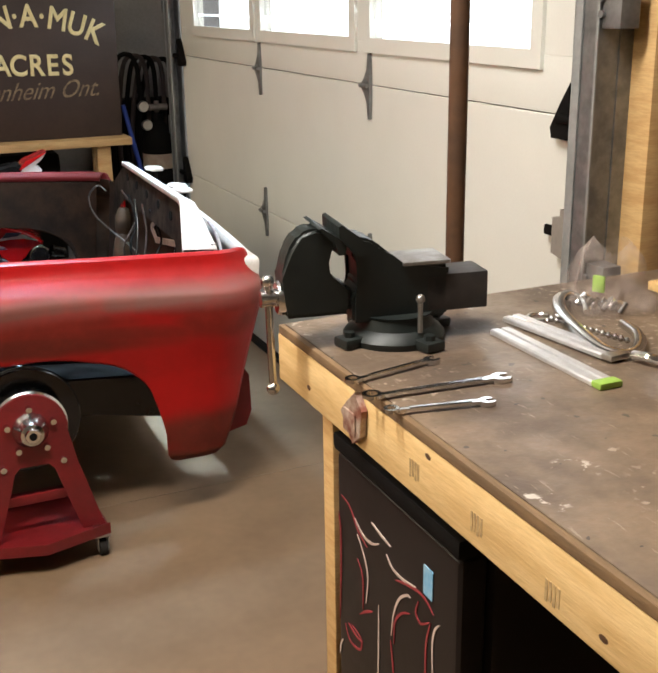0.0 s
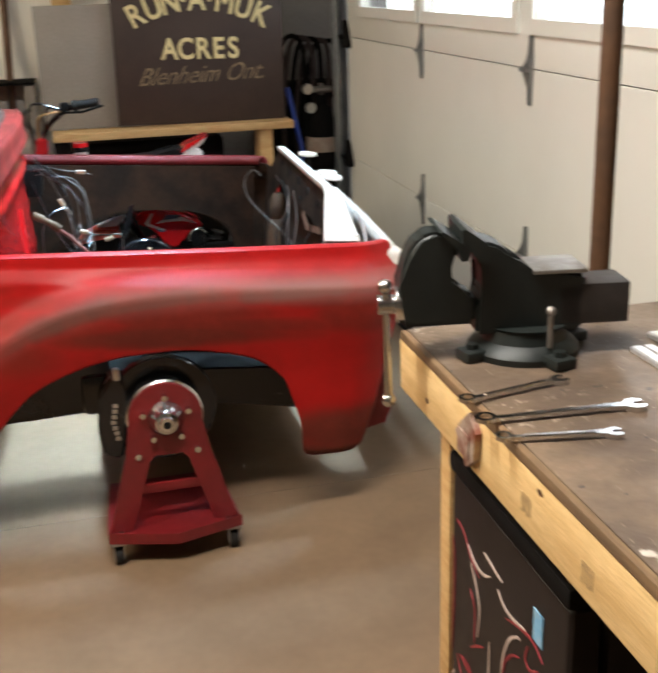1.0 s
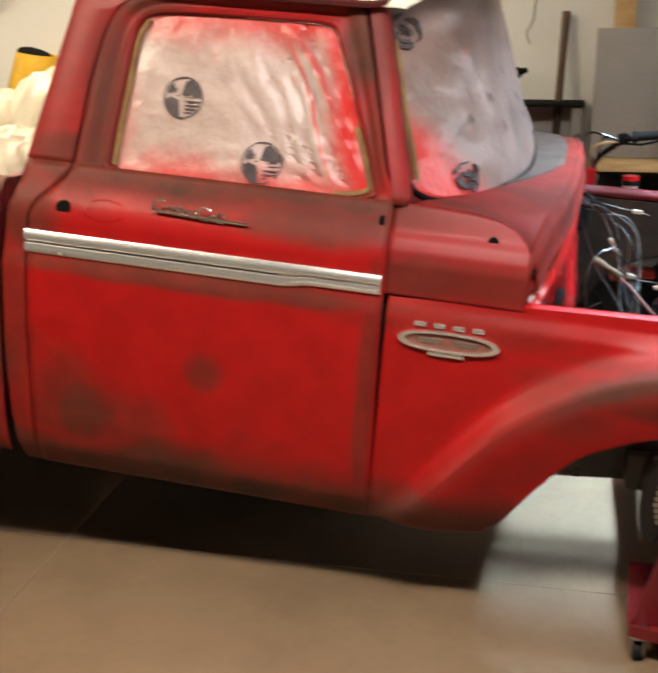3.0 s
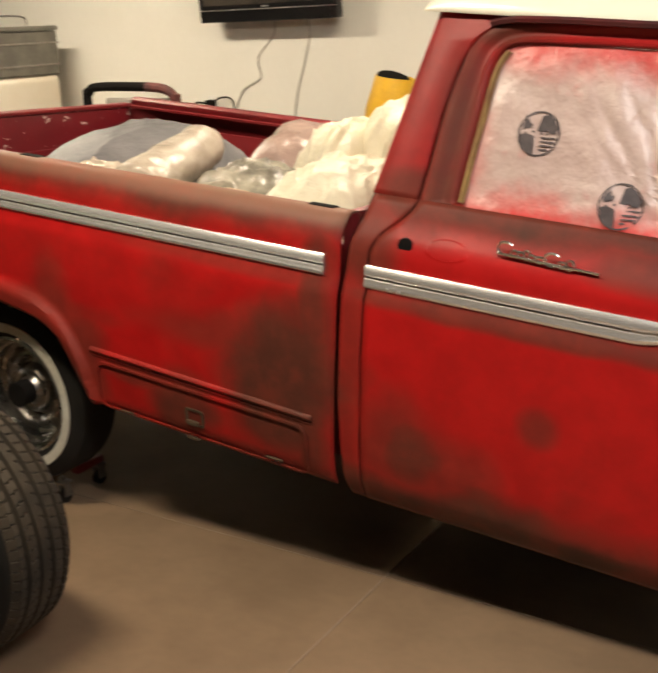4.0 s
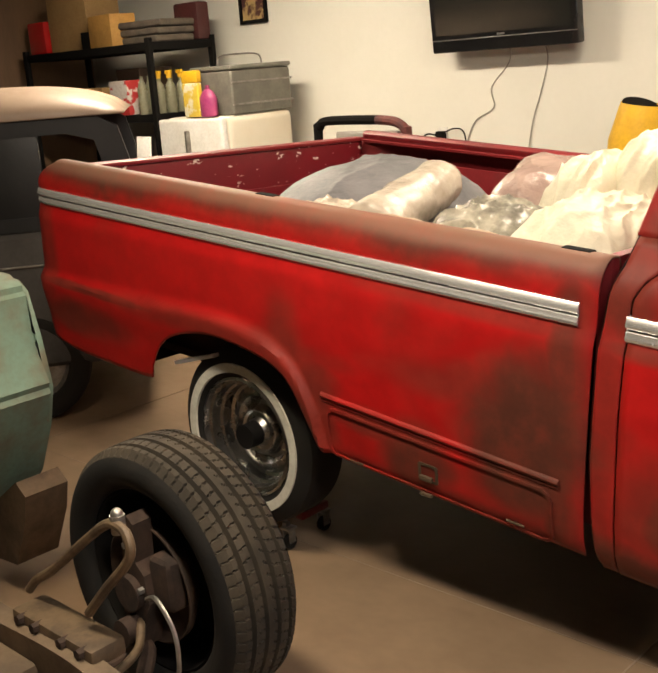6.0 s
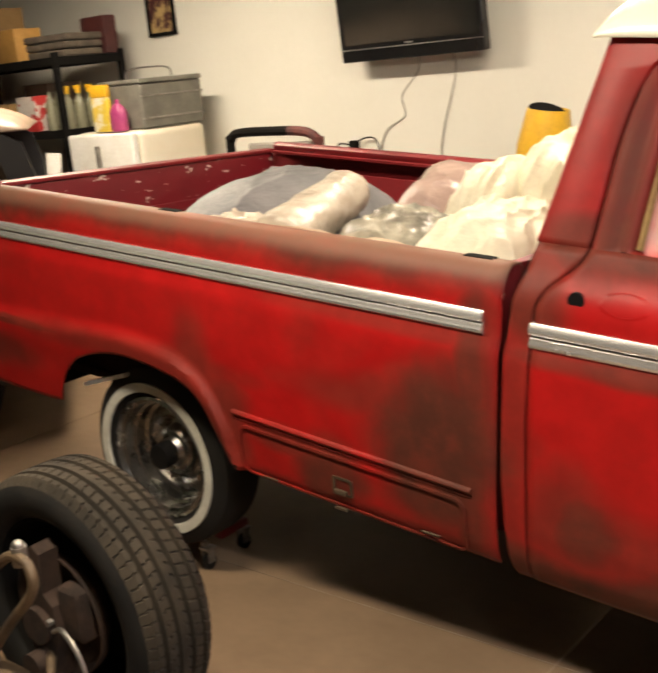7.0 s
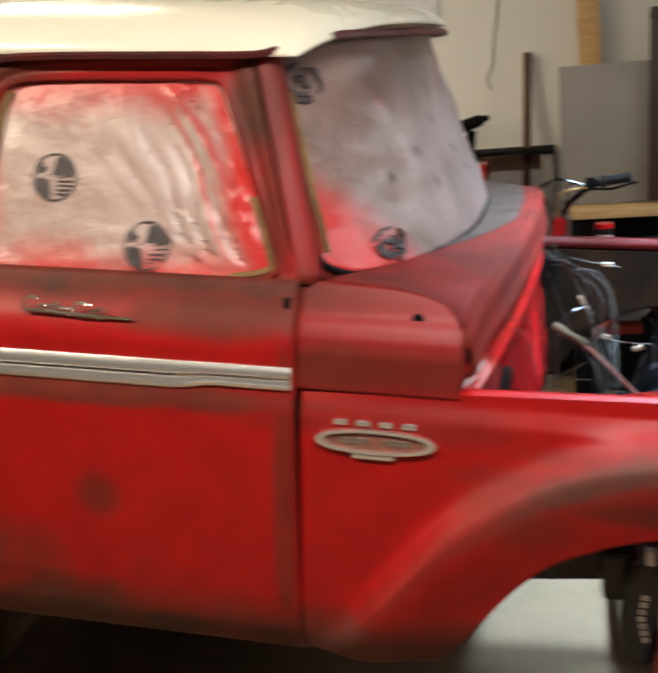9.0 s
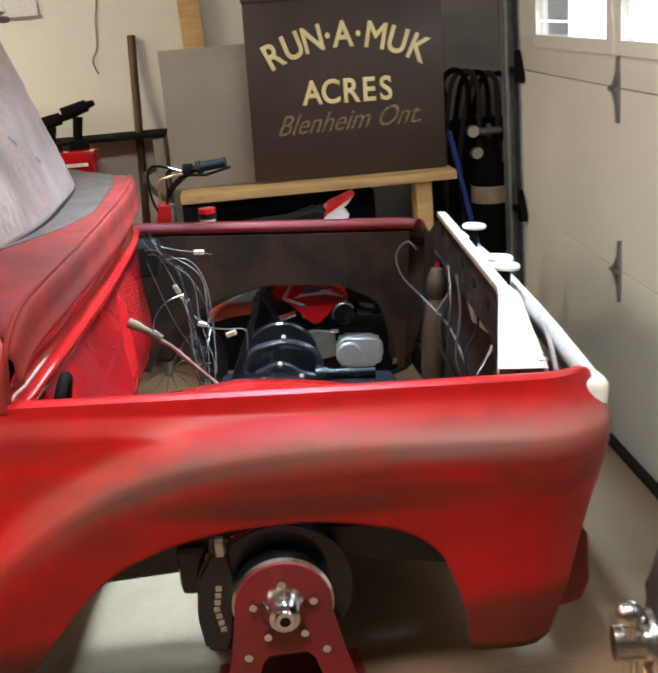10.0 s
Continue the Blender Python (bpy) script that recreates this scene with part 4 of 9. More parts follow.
            mist = calc(nt, "MAXIMUM", mist, ramp(nt, v, lo, hi))
        for a, b, at, wide in creases:
            v = calc(nt, "ADD", calc(nt, "ADD", calc(nt, "MULTIPLY", xyz.outputs[0], a), calc(nt, "MULTIPLY", xyz.outputs[2], b)), calc(nt, "MULTIPLY", off, 0.25))
            mist = calc(nt, "MAXIMUM", mist, ramp(nt, calc(nt, "ABSOLUTE", calc(nt, "SUBTRACT", v, at)), 0.0, wide, 0.8, 0.0))
        mist = calc(nt, "MULTIPLY", mist, ramp(nt, n3, 0.2, 0.55, 0.75, 1.0))
        c = mix_rgb(nt, ramp(nt, n1, 0.3, 0.7), pale, pale2)
        c = mix_rgb(nt, mist, c, (0.56, 0.028, 0.026))
        nt.links.new(c, bs.inputs["Base Color"])
        bs.inputs["Roughness"].default_value = rough
        bump_into(nt, bs, calc(nt, "ADD", n2, calc(nt, "MULTIPLY", noise_of(nt, 30, 3, 0.6, (1, 1, 0.35)), 0.3)), 0.45, 0.02)
        return m

    M_FILM = misted("masking_film", (0.48, 0.365, 0.325), (0.39, 0.28, 0.245), ((0, 1, 1.35, 1.50), (0, -1, -1.16, -1.03), (1, 0.36, -0.695, -0.60), (-1, -0.10, 1.46, 1.64), (1, 1, 0.22, 0.36)), 0.34, ((0.83, 0.56, -0.198, 0.016), (0.91, 0.42, -0.52, 0.010)))
    outline = smooth_path([Vector((p[0], 0, p[1])) for p in WIN_IN + WIN_IN[:1]], 6)[:-1]
    bm = BM()
    cx, cz = -1.33, 1.26

    def fold(x, z, k):
        """Long slanting creases towards the front lower corner, small crumples elsewhere."""
        a = x * 0.88 + z * 0.48 + 0.03 * noise.noise((x * 5, z * 5, 7.0))
        near = max(0.0, min(1.0, (x + 1.42) / 0.25))
        crease = 1 - abs(noise.noise((a * 17.0, z * 1.5, 2.0))) * 2
        run = (x + 1.22) * 0.83 + (z - 1.455) * 0.56
        long_fold = 0.012 * math.exp(-((run / 0.010) ** 2)) - 0.008 * math.exp(-(((run - 0.03) / 0.02) ** 2))
        return k * (-long_fold + 0.020 * near * (max(0, crease) ** 3 - 0.3) + 0.005 * noise.noise((x * 8, z * 5, 1.0)) + 0.004 * noise.noise((x * 25 + z * 9, z * 14, 2.0)))

    rings = []
    for k in range(26):
        s = 1 - k / 25
        rings.append([])
        for p in outline:
            x, z = cx + (p.x - cx) * s, cz + (p.z - cz) * s
            rings[-1].append(bm.verts.new((x, tumble(z) + 0.026 + fold(x, z, min(1, (1 - s) * 7)), z)))
    for a, b in zip(rings, rings[1:]):
        for i in range(len(a)):
            j = (i + 1) % len(a)
            bm.faces.new((a[i], a[j], b[j], b[i]))
    bmesh.ops.remove_doubles(bm, verts=bm.verts, dist=1e-5)
    fl = part("window_film", bm, M_FILM, t, "pinkish masking film taped over the window")
    M_INK = material("dark_print", (0.035, 0.025, 0.028), (0.08, 0.06, 0.06), 0.5, scale=30, bump=0)

    def mark(px, pz, parent, r=0.052):
        """A round printed mark: a broken dark ring holding dark patches and bars."""
        at = lambda dx, dz: Vector((px + dx, tumble(pz + dz) + 0.0222 + fold(px + dx, pz + dz, 1.0), pz + dz))
        n = 28
        circle = lambda q: [(r * q * math.cos(2 * math.pi * k / n), r * q * math.sin(2 * math.pi * k / n)) for k in range(n)]
        bm = BM()
        ringplate(bm, circle(1), circle(0.93), lambda p: at(*p), lambda p: at(*p) + Vector((0, 0.0012, 0)))
        shapes = [[(-0.10, 0.12), (-0.02, 0.5), (0.05, 0.78), (0.35, 0.88), (0.62, 0.66), (0.86, 0.30), (0.80, 0.06), (0.52, 0.02), (0.40, 0.16), (0.15, 0.08)],
                  [(-0.82, 0.30), (-0.70, 0.52), (-0.54, 0.64), (-0.50, 0.44), (-0.34, 0.40), (-0.40, 0.24), (-0.60, 0.20), (-0.72, 0.10)],
                  [(-0.88, -0.10), (-0.55, -0.02), (-0.22, -0.12), (-0.14, -0.5), (-0.10, -0.92), (-0.5, -0.80), (-0.78, -0.5)]]
        shapes += [[(0.12, z), (x, z + 0.02), (x, z + 0.09), (0.12, z + 0.07)] for x, z in ((0.84, -0.20), (0.80, -0.38), (0.72, -0.56), (0.52, -0.74))]
        shapes += [[(x, z), (x + 0.10, z + 0.02), (x + 0.08, z + 0.10), (x - 0.02, z + 0.08)] for x, z in ((-0.66, -0.06), (-0.30, 0.02), (0.10, -0.02), (0.34, -0.04))]
        for pts in shapes:
            a = [bm.verts.new(at(p[0] * r, p[1] * r)) for p in pts]
            b = [bm.verts.new(v.co + Vector((0, 0.0012, 0))) for v in a]
            bm.faces.new(a), bm.faces.new(b[::-1])
            for i in range(len(pts)):
                bm.faces.new((a[i], a[(i + 1) % len(pts)], b[(i + 1) % len(pts)], b[i]))
        part("printed_mark", bm, M_INK, parent, "dark round printed mark")
    mark(-1.492, 1.258, fl)
    mark(-1.262, 1.120, fl)
    # pillars, roof, windscreen
    bm = BM()
    xr = lambda z: lerp(z, ((1.0, -1.925), (1.05, -1.915), (1.5, -1.822), (1.54, -1.815)))
    xf = lambda z: lerp(z, ((1.07, -1.764), (1.15, -1.756), (1.28, -1.744), (1.40, -1.720), (1.462, -1.692), (1.508, -1.630), (1.52, -1.56), (1.54, -1.50)))
    lean = lambda z, i: ((0.045, 0.5), (0.012, 0.15), (0.002, 0.07), (0.004, 0.035), (0.016, 0.012), (0.034, 0.004))[i]
    sheet(bm, lambda z, i: Vector((xr(z) + lean(z, i)[0], tumble(z) + lean(z, i)[1], z)) if i < 6 else Vector((xf(z) - (0.010 if i == 6 else 0.0), tumble(z) + (0.001 if i == 6 else 0.006), z)), span(1.068, 1.535, 30), list(range(8)))
    part("rear_pillar", bm, M_PATINA_UP, t, "red rear cab pillar", 0.005)
    bm = BM()
    sheet(bm, lambda y, z: Vector((xr(z) + 0.035, y, z)), span(0.45, WIDE - 0.2, 10), span(0.3, 1.535, 10))
    part("cab_back", bm, M_PATINA_UP, t, "", 0.006)
    bm = BM()
    ax0 = lambda z: lerp(z, ((1.06, -0.912), (1.15, -0.934), (1.54, -1.042)))
    sheet(bm, lambda z, i: Vector(((ax0(z), tumble(z) + 0.02, z), (ax0(z) + 0.005, tumble(z) - 0.002, z), (ax0(z) + 0.026, tumble(z), z), (ax0(z) + 0.044, tumble(z) + 0.014, z), (ax0(z) + 0.048, tumble(z) + 0.04, z))[i]), span(1.062, 1.56, 24), list(range(5)))
    part("front_pillar", bm, M_PATINA_UP, t, "dark red windscreen pillar", 0.005)
    # Dark strips added behind the door seams to stop light leaking through.
    for line in ((lambda z: ax0(z) if z > 1.06 else seam_f(z)), (lambda z: seam_r(z) if z < 1.07 else xf(z))):
        bm = BM()
        sheet(bm, lambda z, w: Vector((line(z) - 0.03 + 0.06 * w, (side_y(z) if z < 1.07 else tumble(z)) + 0.034, z)), span(0.2, 1.53, 40), [0, 1])
        part("seam_backing", bm, M_MATBLK, t, "dark backing added behind the door seam to block light", 0.003)
    front = lambda y: -0.965 + 0.20 * (1 - (abs(y - 1.0) / 0.80) ** 2.4)
    bm = BM()

    def roof(u, v):
        y = 0.190 + (WIDE - 0.38) * v
        e = abs(2 * v - 1)
        x1 = front(y) + 0.03
        x = -1.835 + (x1 + 1.835) * u
        eu = abs(2 * u - 1)
        lift = 0.075 * u**5 * (1 - e**5)
        z = 1.522 + lift + (0.126 - 0.7 * lift) * (1 - e**7) ** 0.55 * (1 - eu ** (12 if u < 0.5 else 5)) ** 0.5
        y2 = y + (0.018 if v < 0.5 else -0.018) * (1 - e**5) ** 0.6 * 0
        return Vector((x, y2, z))

    ease = lambda n: [0.5 - 0.5 * math.cos(math.pi * i / (n - 1)) for i in range(n)]
    sheet(bm, roof, ease(50), ease(50))
    part("roof", bm, M_CREAM, t, "glossy cream painted cab roof", 0.006)
    bm = BM()
    tube(bm, smooth_path([(-1.655, 0.200, 1.502), (-1.60, 0.190, 1.514), (-1.51, 0.186, 1.519), (-1.40, 0.184, 1.521), (-1.2, 0.183, 1.523), (-1.04, 0.183, 1.525), (-0.99, 0.195, 1.535), (-0.955, 0.245, 1.555)] + [(front(y) + 0.034, y, 1.556 + 0.022 * (1 - abs(y - 1) ** 2)) for y in span(0.32, 1.7, 9)], 4), 0.009, 6)
    part("drip_rail", bm, material("dark_red_rail", (0.09, 0.012, 0.012), (0.05, 0.01, 0.01), 0.4, scale=8), t, "dark red drip rail")
    bm = BM()
    base = lambda y: -0.845 + 0.245 * (1 - (abs(y - 1.0) / 0.88) ** (2.2 if y < 1 else 5))

    def screen(v, w):
        y0, y1 = 0.130 + 1.74 * v, 0.245 + 1.51 * v
        lean = -0.035 * max(0, 1 - v * 9)
        a, b = Vector((base(y0) + lean, y0, 1.045 + 0.02 * (1 - (2 * v - 1) ** 2))), Vector((front(y1) - 0.02 + 1.9 * lean, y1, 1.540 + 0.035 * (1 - (2 * v - 1) ** 2)))
        p = a.lerp(b, w)
        wr = (0.012 * noise.noise((v * 14, w * 4, 4.0)) + 0.006 * noise.noise((v * 30 + w * 8, w * 9, 5.0))) * min(1, 6 * w, 6 * (1 - w), 10 * v + 0.2)
        return p + Vector((wr + 0.004, -wr * 0.4, 0))

    foot = lambda v: 0.15 * (1 - math.sqrt(max(0.0, 1 - (1 - v / 0.09) ** 2))) if v < 0.09 else 0.0
    sheet(bm, lambda v, w: screen(v, foot(v) + (1 - foot(v)) * w), sorted(span(0, 0.09, 16) + span(0.1, 1, 44)), span(0, 1, 34))
    M_FILM2 = misted("grey_masking_film", (0.25, 0.165, 0.140), (0.15, 0.098, 0.082), ((0, -1, -1.62, -1.40, -1.2), (-1, 0.1, 1.115, 1.15, -0.3)), 0.30)
    ws = part("windscreen_film", bm, M_FILM2, t, "grey-pink masking film over the windscreen", 0.002)
    bm = BM()
    sheet(bm, lambda v, w: screen(v, foot(v) * w) + Vector((-0.004, 0.002, -0.006 * (1 - w))), span(0, 0.09, 16), (0, 1))
    part("screen_corner", bm, M_PATINA_UP, t, "red corner below the windscreen", 0.003)
    bm = BM()
    edge = [screen(0.0, w) for w in span(0.98, 0.16, 16)] + [screen(v, foot(v)) for v in span(0.0, 0.09, 12)] + [screen(v, 0) for v in span(0.11, 0.98, 26)]
    tube(bm, [p + Vector((0.002, -0.004, 0)) for p in edge], 0.0075, 8)
    part("screen_rubber", bm, M_MATBLK, ws, "dark rubber seal round the windscreen")
    bm = BM()
    tube(bm, [screen(0.014, w) + Vector((0.003, -0.007, 0)) for w in span(0.14, 0.80, 14)], 0.010, 6)
    part("screen_tape", bm, bpy.data.materials["masking_tape"], ws, "yellowish masking tape")
    for v0, w0, rr in ((0.105, 0.11, 0.05), (0.030, 0.84, 0.05)):
        rn = random.Random(int(w0 * 100))
        bm = BM()
        for k in range(34):
            a0, q = rn.uniform(0, 6.28), rr * rn.uniform(0.05, 1.0)
            arc = [(v0 + q / 1.7 * math.cos(a0 + e), w0 + q / 0.62 * math.sin(a0 + e) * rn.uniform(0.9, 1.1)) for e in span(0, rn.uniform(0.4, 1.5), 6)]
            tube(bm, [screen(*p) + Vector((0.006, -0.004, 0)) for p in arc], rn.uniform(0.002, 0.0055), 5)
        part("printed_mark", bm, M_INK, ws, "dark smudged round mark")
    M_SMEAR = material("grey_smear", (0.11, 0.085, 0.08), (0.06, 0.045, 0.045), 0.5, scale=40, bump=0.0)
    for v0, w0, dv, dw, rr in ((0.13, 0.42, 0.012, -0.05, 0.006), (0.22, 0.50, 0.016, -0.06, 0.008), (0.27, 0.34, 0.018, -0.07, 0.007), (0.33, 0.62, 0.014, -0.06, 0.007), (0.40, 0.45, 0.02, -0.06, 0.008), (0.52, 0.30, 0.02, -0.05, 0.008)):
        bm = BM()
        path = [screen(v0 + dv * k, w0 + dw * k) + Vector((0.0035, -0.002, 0)) for k in span(0, 1, 7)]
        sheet(bm, lambda q, w: q[0] + Vector((0, w * rr * math.sin(math.pi * q[1]), 0.4 * w * rr)), list(zip(path, span(0.06, 0.94, 7))), (-1, 0, 1))
        part("smear", bm, M_SMEAR, ws, "grey paint smear on the film")
    # cowl and firewall
    bm = BM()
    ctop = lambda x: lerp(x, ((-0.90, 1.068), (-0.80, 1.066), (-0.70, 1.060), (-0.64, 1.050), (-0.60, 1.034), (-0.57, 1.006), (-0.555, 0.975)))
    sheet(bm, lambda x, w: Vector((x, side_y(0.85 + (ctop(x) - 0.85) * w) + 0.004 + 0.010 * w, 0.85 + (ctop(x) - 0.85) * w)), span(-0.910, -0.600, 16) + span(-0.593, -0.556, 7), span(0, 1, 30))
    cowl = part("cowl_side", bm, M_PATINA_UP, t, "faded red cowl side", 0.006)
    bm = BM()
    rod(bm, (-0.652, 0.0505, 1.003), (-0.652, 0.09, 1.003), 0.014, seg=16)
    part("cowl_hole", bm, M_MATBLK, cowl)
    bm = BM()
    tube(bm, [(x, 0.0245, lerp(x, FTOP) + 0.0065) for x in span(-0.902, -0.60, 14)], 0.0042, 6)
    part("cowl_gap", bm, M_MATBLK, cowl, "dark gap above the fender")
    M_COWL = material("brownish_red_lacquer", (0.19, 0.013, 0.009), (0.10, 0.018, 0.012), 0.62, scale=4, grain=60, bump=0.03, spread=(0.35, 0.7))
    M_COWL.node_tree.nodes["Principled BSDF"].inputs["Specular IOR Level"].default_value = 0.2
    lip = lambda y: lerp(y, LIP_X)
    rim_z = lambda y: lerp(y, LIP_Z)
    bm = BM()

    def cowl_top(y, w):
        x0, x1 = (base(y) if 0.14 < y < 1.86 else base(0.14)) - 0.02, lip(y)
        k = max(0.0, min(1, (y - 0.10) / 0.10, (1.90 - y) / 0.10))
        x = x0 + (x1 - x0) * w
        zedge = ctop(x) if -0.9 < x else 1.068
        return Vector((x, max(y, side_y(zedge) + 0.013), zedge + (1.062 + (rim_z(y) - 1.062) * w * w - zedge) * k))

    sheet(bm, cowl_top, span(0.036, 0.12, 8) + span(0.15, 1.90, 56), span(0, 1, 14))
    part("cowl_top", bm, M_COWL, t, "brownish red cowl top with vents", 0.005)
    bm = BM()
    sheet(bm, lambda y, w: cowl_top(y, 0.03 + 0.72 * w * min(1, (y - 0.45) / 0.5)) + Vector((0, 0, 0.004)), span(0.50, 1.84, 34), span(0, 1, 7))
    part("cowl_vent", bm, material("dusty_brown_primer", (0.060, 0.030, 0.019), (0.038, 0.020, 0.013), 0.6, scale=7, grain=60, bump=0.1), t, "dusty dark brown cowl vent strip", 0.003)

    def pressed(y, i):
        """The firewall's section: a folded band under the rim, a recess, a long bead and a face that swells forward to its foot."""
        dx, dz = FIRE[i]
        near = max(0.0, 1 - (y - 0.03) / 0.10) ** 2
        swell = 0.016 * max(0.0, min(1.0, (y - 0.95) / 0.05, (1.30 - y) / 0.05)) * (1 if -0.50 < dz < -0.24 else 0)
        dent = 0.0025 * noise.noise((y * 3, dz * 4, 3.0)) if dz < -0.1 else 0.0
        return Vector((lip(y) + 0.004 + dx + swell + dent, y, rim_z(y) + dz * (1 - 0.35 * near)))

    steps = [0.030, 0.040, 0.055] + span(0.075, 1.62, 110)
    bm = BM()
    sheet(bm, pressed, steps, list(range(9)))
    part("cowl_flange", bm, M_COWL, t, "folded red band under the cowl's front rim", 0.003, 80)
    bm = BM()
    sheet(bm, pressed, steps, list(range(8, len(FIRE))))
    fw = part("firewall", bm, M_GLOSSRED, t, "glossy red pressed steel firewall", 0.004, 80)
    bm = BM()
    tube(bm, [(-0.556, 0.030, z) for z in span(0.862, 0.96, 6)] + [(lip(y), y, rim_z(y) + 0.002) for y in span(0.04, 1.88, 60)], 0.007, 8)
    part("cowl_bead", bm, M_COWL, t, "rolled bead along the cowl's front rim")
    bm = BM()
    box(bm, -0.602, -0.568, 0.045, 0.34, 0.78, 0.955, 0.004)
    part("cowl_end_plate", bm, M_COWL, fw, "red plate closing the cowl's near end")
    # Solid black box stands in for the shade inside the tunnel opening.
    bm = BM()
    box(bm, -0.475, -0.455, 0.45, 1.78, 0.40, 0.56, 0.006)
    part("tunnel_shade_box", bm, M_MATBLK, fw, "black box standing in for the shaded gearbox tunnel opening")
    bm = BM()
    box(bm, -0.468, -0.425, 1.66, 1.74, 0.655, 0.775, 0.012, 3)
    part("pedal_bracket", bm, M_GLOSSRED, fw, "small gloss red bracket")
    for y, dz in ((0.34, -0.26), (0.62, -0.24), (0.80, -0.34), (1.12, -0.30), (0.48, -0.38), (1.40, -0.22)):
        bm = BM()
        deep = lip(y) + lerp(dz, sorted((q[1], q[0]) for q in FIRE))
        rod(bm, (deep - 0.01, y, rim_z(y) + dz), (deep + 0.008, y, rim_z(y) + dz), 0.006, seg=10)
        part("firewall_plug", bm, M_MATBLK, fw, "small dark bolt hole")
    bm = BM()
    tube(bm, smooth_path([(-0.485, 0.14, 0.79), (-0.475, 0.148, 0.842), (-0.470, 0.180, 0.866), (-0.470, 0.214, 0.845), (-0.480, 0.228, 0.78)], 6), 0.012, 10)
    part("grommet_hose", bm, M_MATBLK, fw, "short black hose loop")
    # front fenders and their inner panels
    fn = part("front_fender", fender(False), M_PATINA, t, "worn red front fender with round wheel arch", 0.006)
    part("far_front_fender", fender(True), M_BEDRED, t, "far front fender in darker red", 0.006)
    part("fender_liner", fender(True, 0.018), M_BROWNDK, t, "dark brown underside of the far fender", 0.004)
    for far in (0, 1):
        bm = BM()
        yb = 0.30 if not far else WIDE - 0.16
        pts = [(-0.56, 0.30), (-0.56, 0.815), (0.55, 0.832), (0.55, 0.30)]
        arch = [(0.525, 0.30), (0.505, 0.431), (0.44, 0.568), (0.30, 0.628), (0.017, 0.633), (-0.12, 0.60), (-0.26, 0.53), (-0.37, 0.42), (-0.42, 0.30)]
        if far:
            slab(bm, pts + arch, "y", yb, yb + 0.006)
            part("inner_fender", bm, M_BROWNDK, t, "dark brown inner fender with wheel opening")
        else:
            top = [(x, lerp(x, ((-0.56, 0.62), (-0.42, 0.74), (-0.30, 0.795), (-0.10, 0.832), (0.03, 0.828), (0.32, 0.800), (0.50, 0.78)))) for x in span(-0.5, 0.5, 24)]
            sheet(bm, lambda q, w: Vector((q[0], 0.115 + 0.20 * w, lerp(w, ((0, q[1] + 0.02), (0.3, q[1] + 0.015), (0.68, q[1]), (0.85, q[1] - 0.02), (1, q[1] - 0.10))))), top, span(0, 1, 10))
            part("inner_fender", bm, M_GLOSSRED, t, "glossy red inner fender hump")
    # emblem on the fender
    bm = BM()
    def lens_pt(a, s):
        ca, sa = math.cos(a), math.sin(a)
        return (-0.727 + 0.126 * s * math.copysign(abs(ca) ** 0.9, ca), 0.752 + 0.0265 * (s * 1.6 - 0.6) * math.copysign(abs(sa) ** 0.85, sa))
    n = 32
    fy = lambda p: fender_y(p[0], p[1])
    ringplate(bm, [lens_pt(2 * math.pi * k / n, 1) for k in range(n)], [lens_pt(2 * math.pi * k / n, 0.86) for k in range(n)], lambda p: Vector((p[0], fy(p) - 0.014, p[1])), lambda p: Vector((p[0], fy(p) + 0.002, p[1])))
    em = part("fender_emblem", bm, M_TRIM, fn, "bright pointed oval fender emblem")
    bm = BM()
    slab(bm, [lens_pt(2 * math.pi * k / n, 0.87) for k in range(n)], "y", fy((-0.727, 0.752)) - 0.008, fy((-0.727, 0.752)) + 0.006)
    part("emblem_inlay", bm, material("emblem_inlay", (0.28, 0.10, 0.07), (0.20, 0.09, 0.07), 0.4, scale=40), em, "brownish red inlay")
    bm = BM()
    box(bm, -0.775, -0.685, fy((-0.727, 0.72)) - 0.012, fy((-0.727, 0.72)) + 0.003, 0.7135, 0.7265, 0.003)
    part("emblem_tab", bm, M_TRIM, em, "bright lower tab")
    for x0, x1 in ((-0.80, -0.745), (-0.71, -0.655)):
        bm = BM()
        box(bm, x0, x1, fy((-0.727, 0.752)) - 0.0095, fy((-0.727, 0.752)) - 0.006, 0.745, 0.759, 0.002)
        part("emblem_plate", bm, M_ALU, em)
    for k in range(4):
        bm = BM()
        box(bm, -0.815 + k * 0.048, -0.787 + k * 0.048, fy((-0.727, 0.79)) - 0.008, fy((-0.727, 0.79)) + 0.004, 0.785, 0.797, 0.002)
        part("emblem_bar", bm, M_TRIM, em)
    # radiator support, grille header and lamp shell
    bm = BM()
    slab(bm, [(0.12, 0.42), (0.12, 0.90), (0.28, 0.997), (1.48, 0.997), (1.74, 0.90), (1.74, 0.42), (1.56, 0.42), (1.56, 0.78), (1.46, 0.86), (0.44, 0.86), (0.34, 0.78), (0.34, 0.42)], "x", 0.497, 0.503)
    for v in bm.verts:
        v.co = Vector((v.co.x + 0.075 * (v.co.y - 0.27), v.co.y, v.co.z - (0.03 * (v.co.y - 0.27) if v.co.z > 0.8 else 0)))
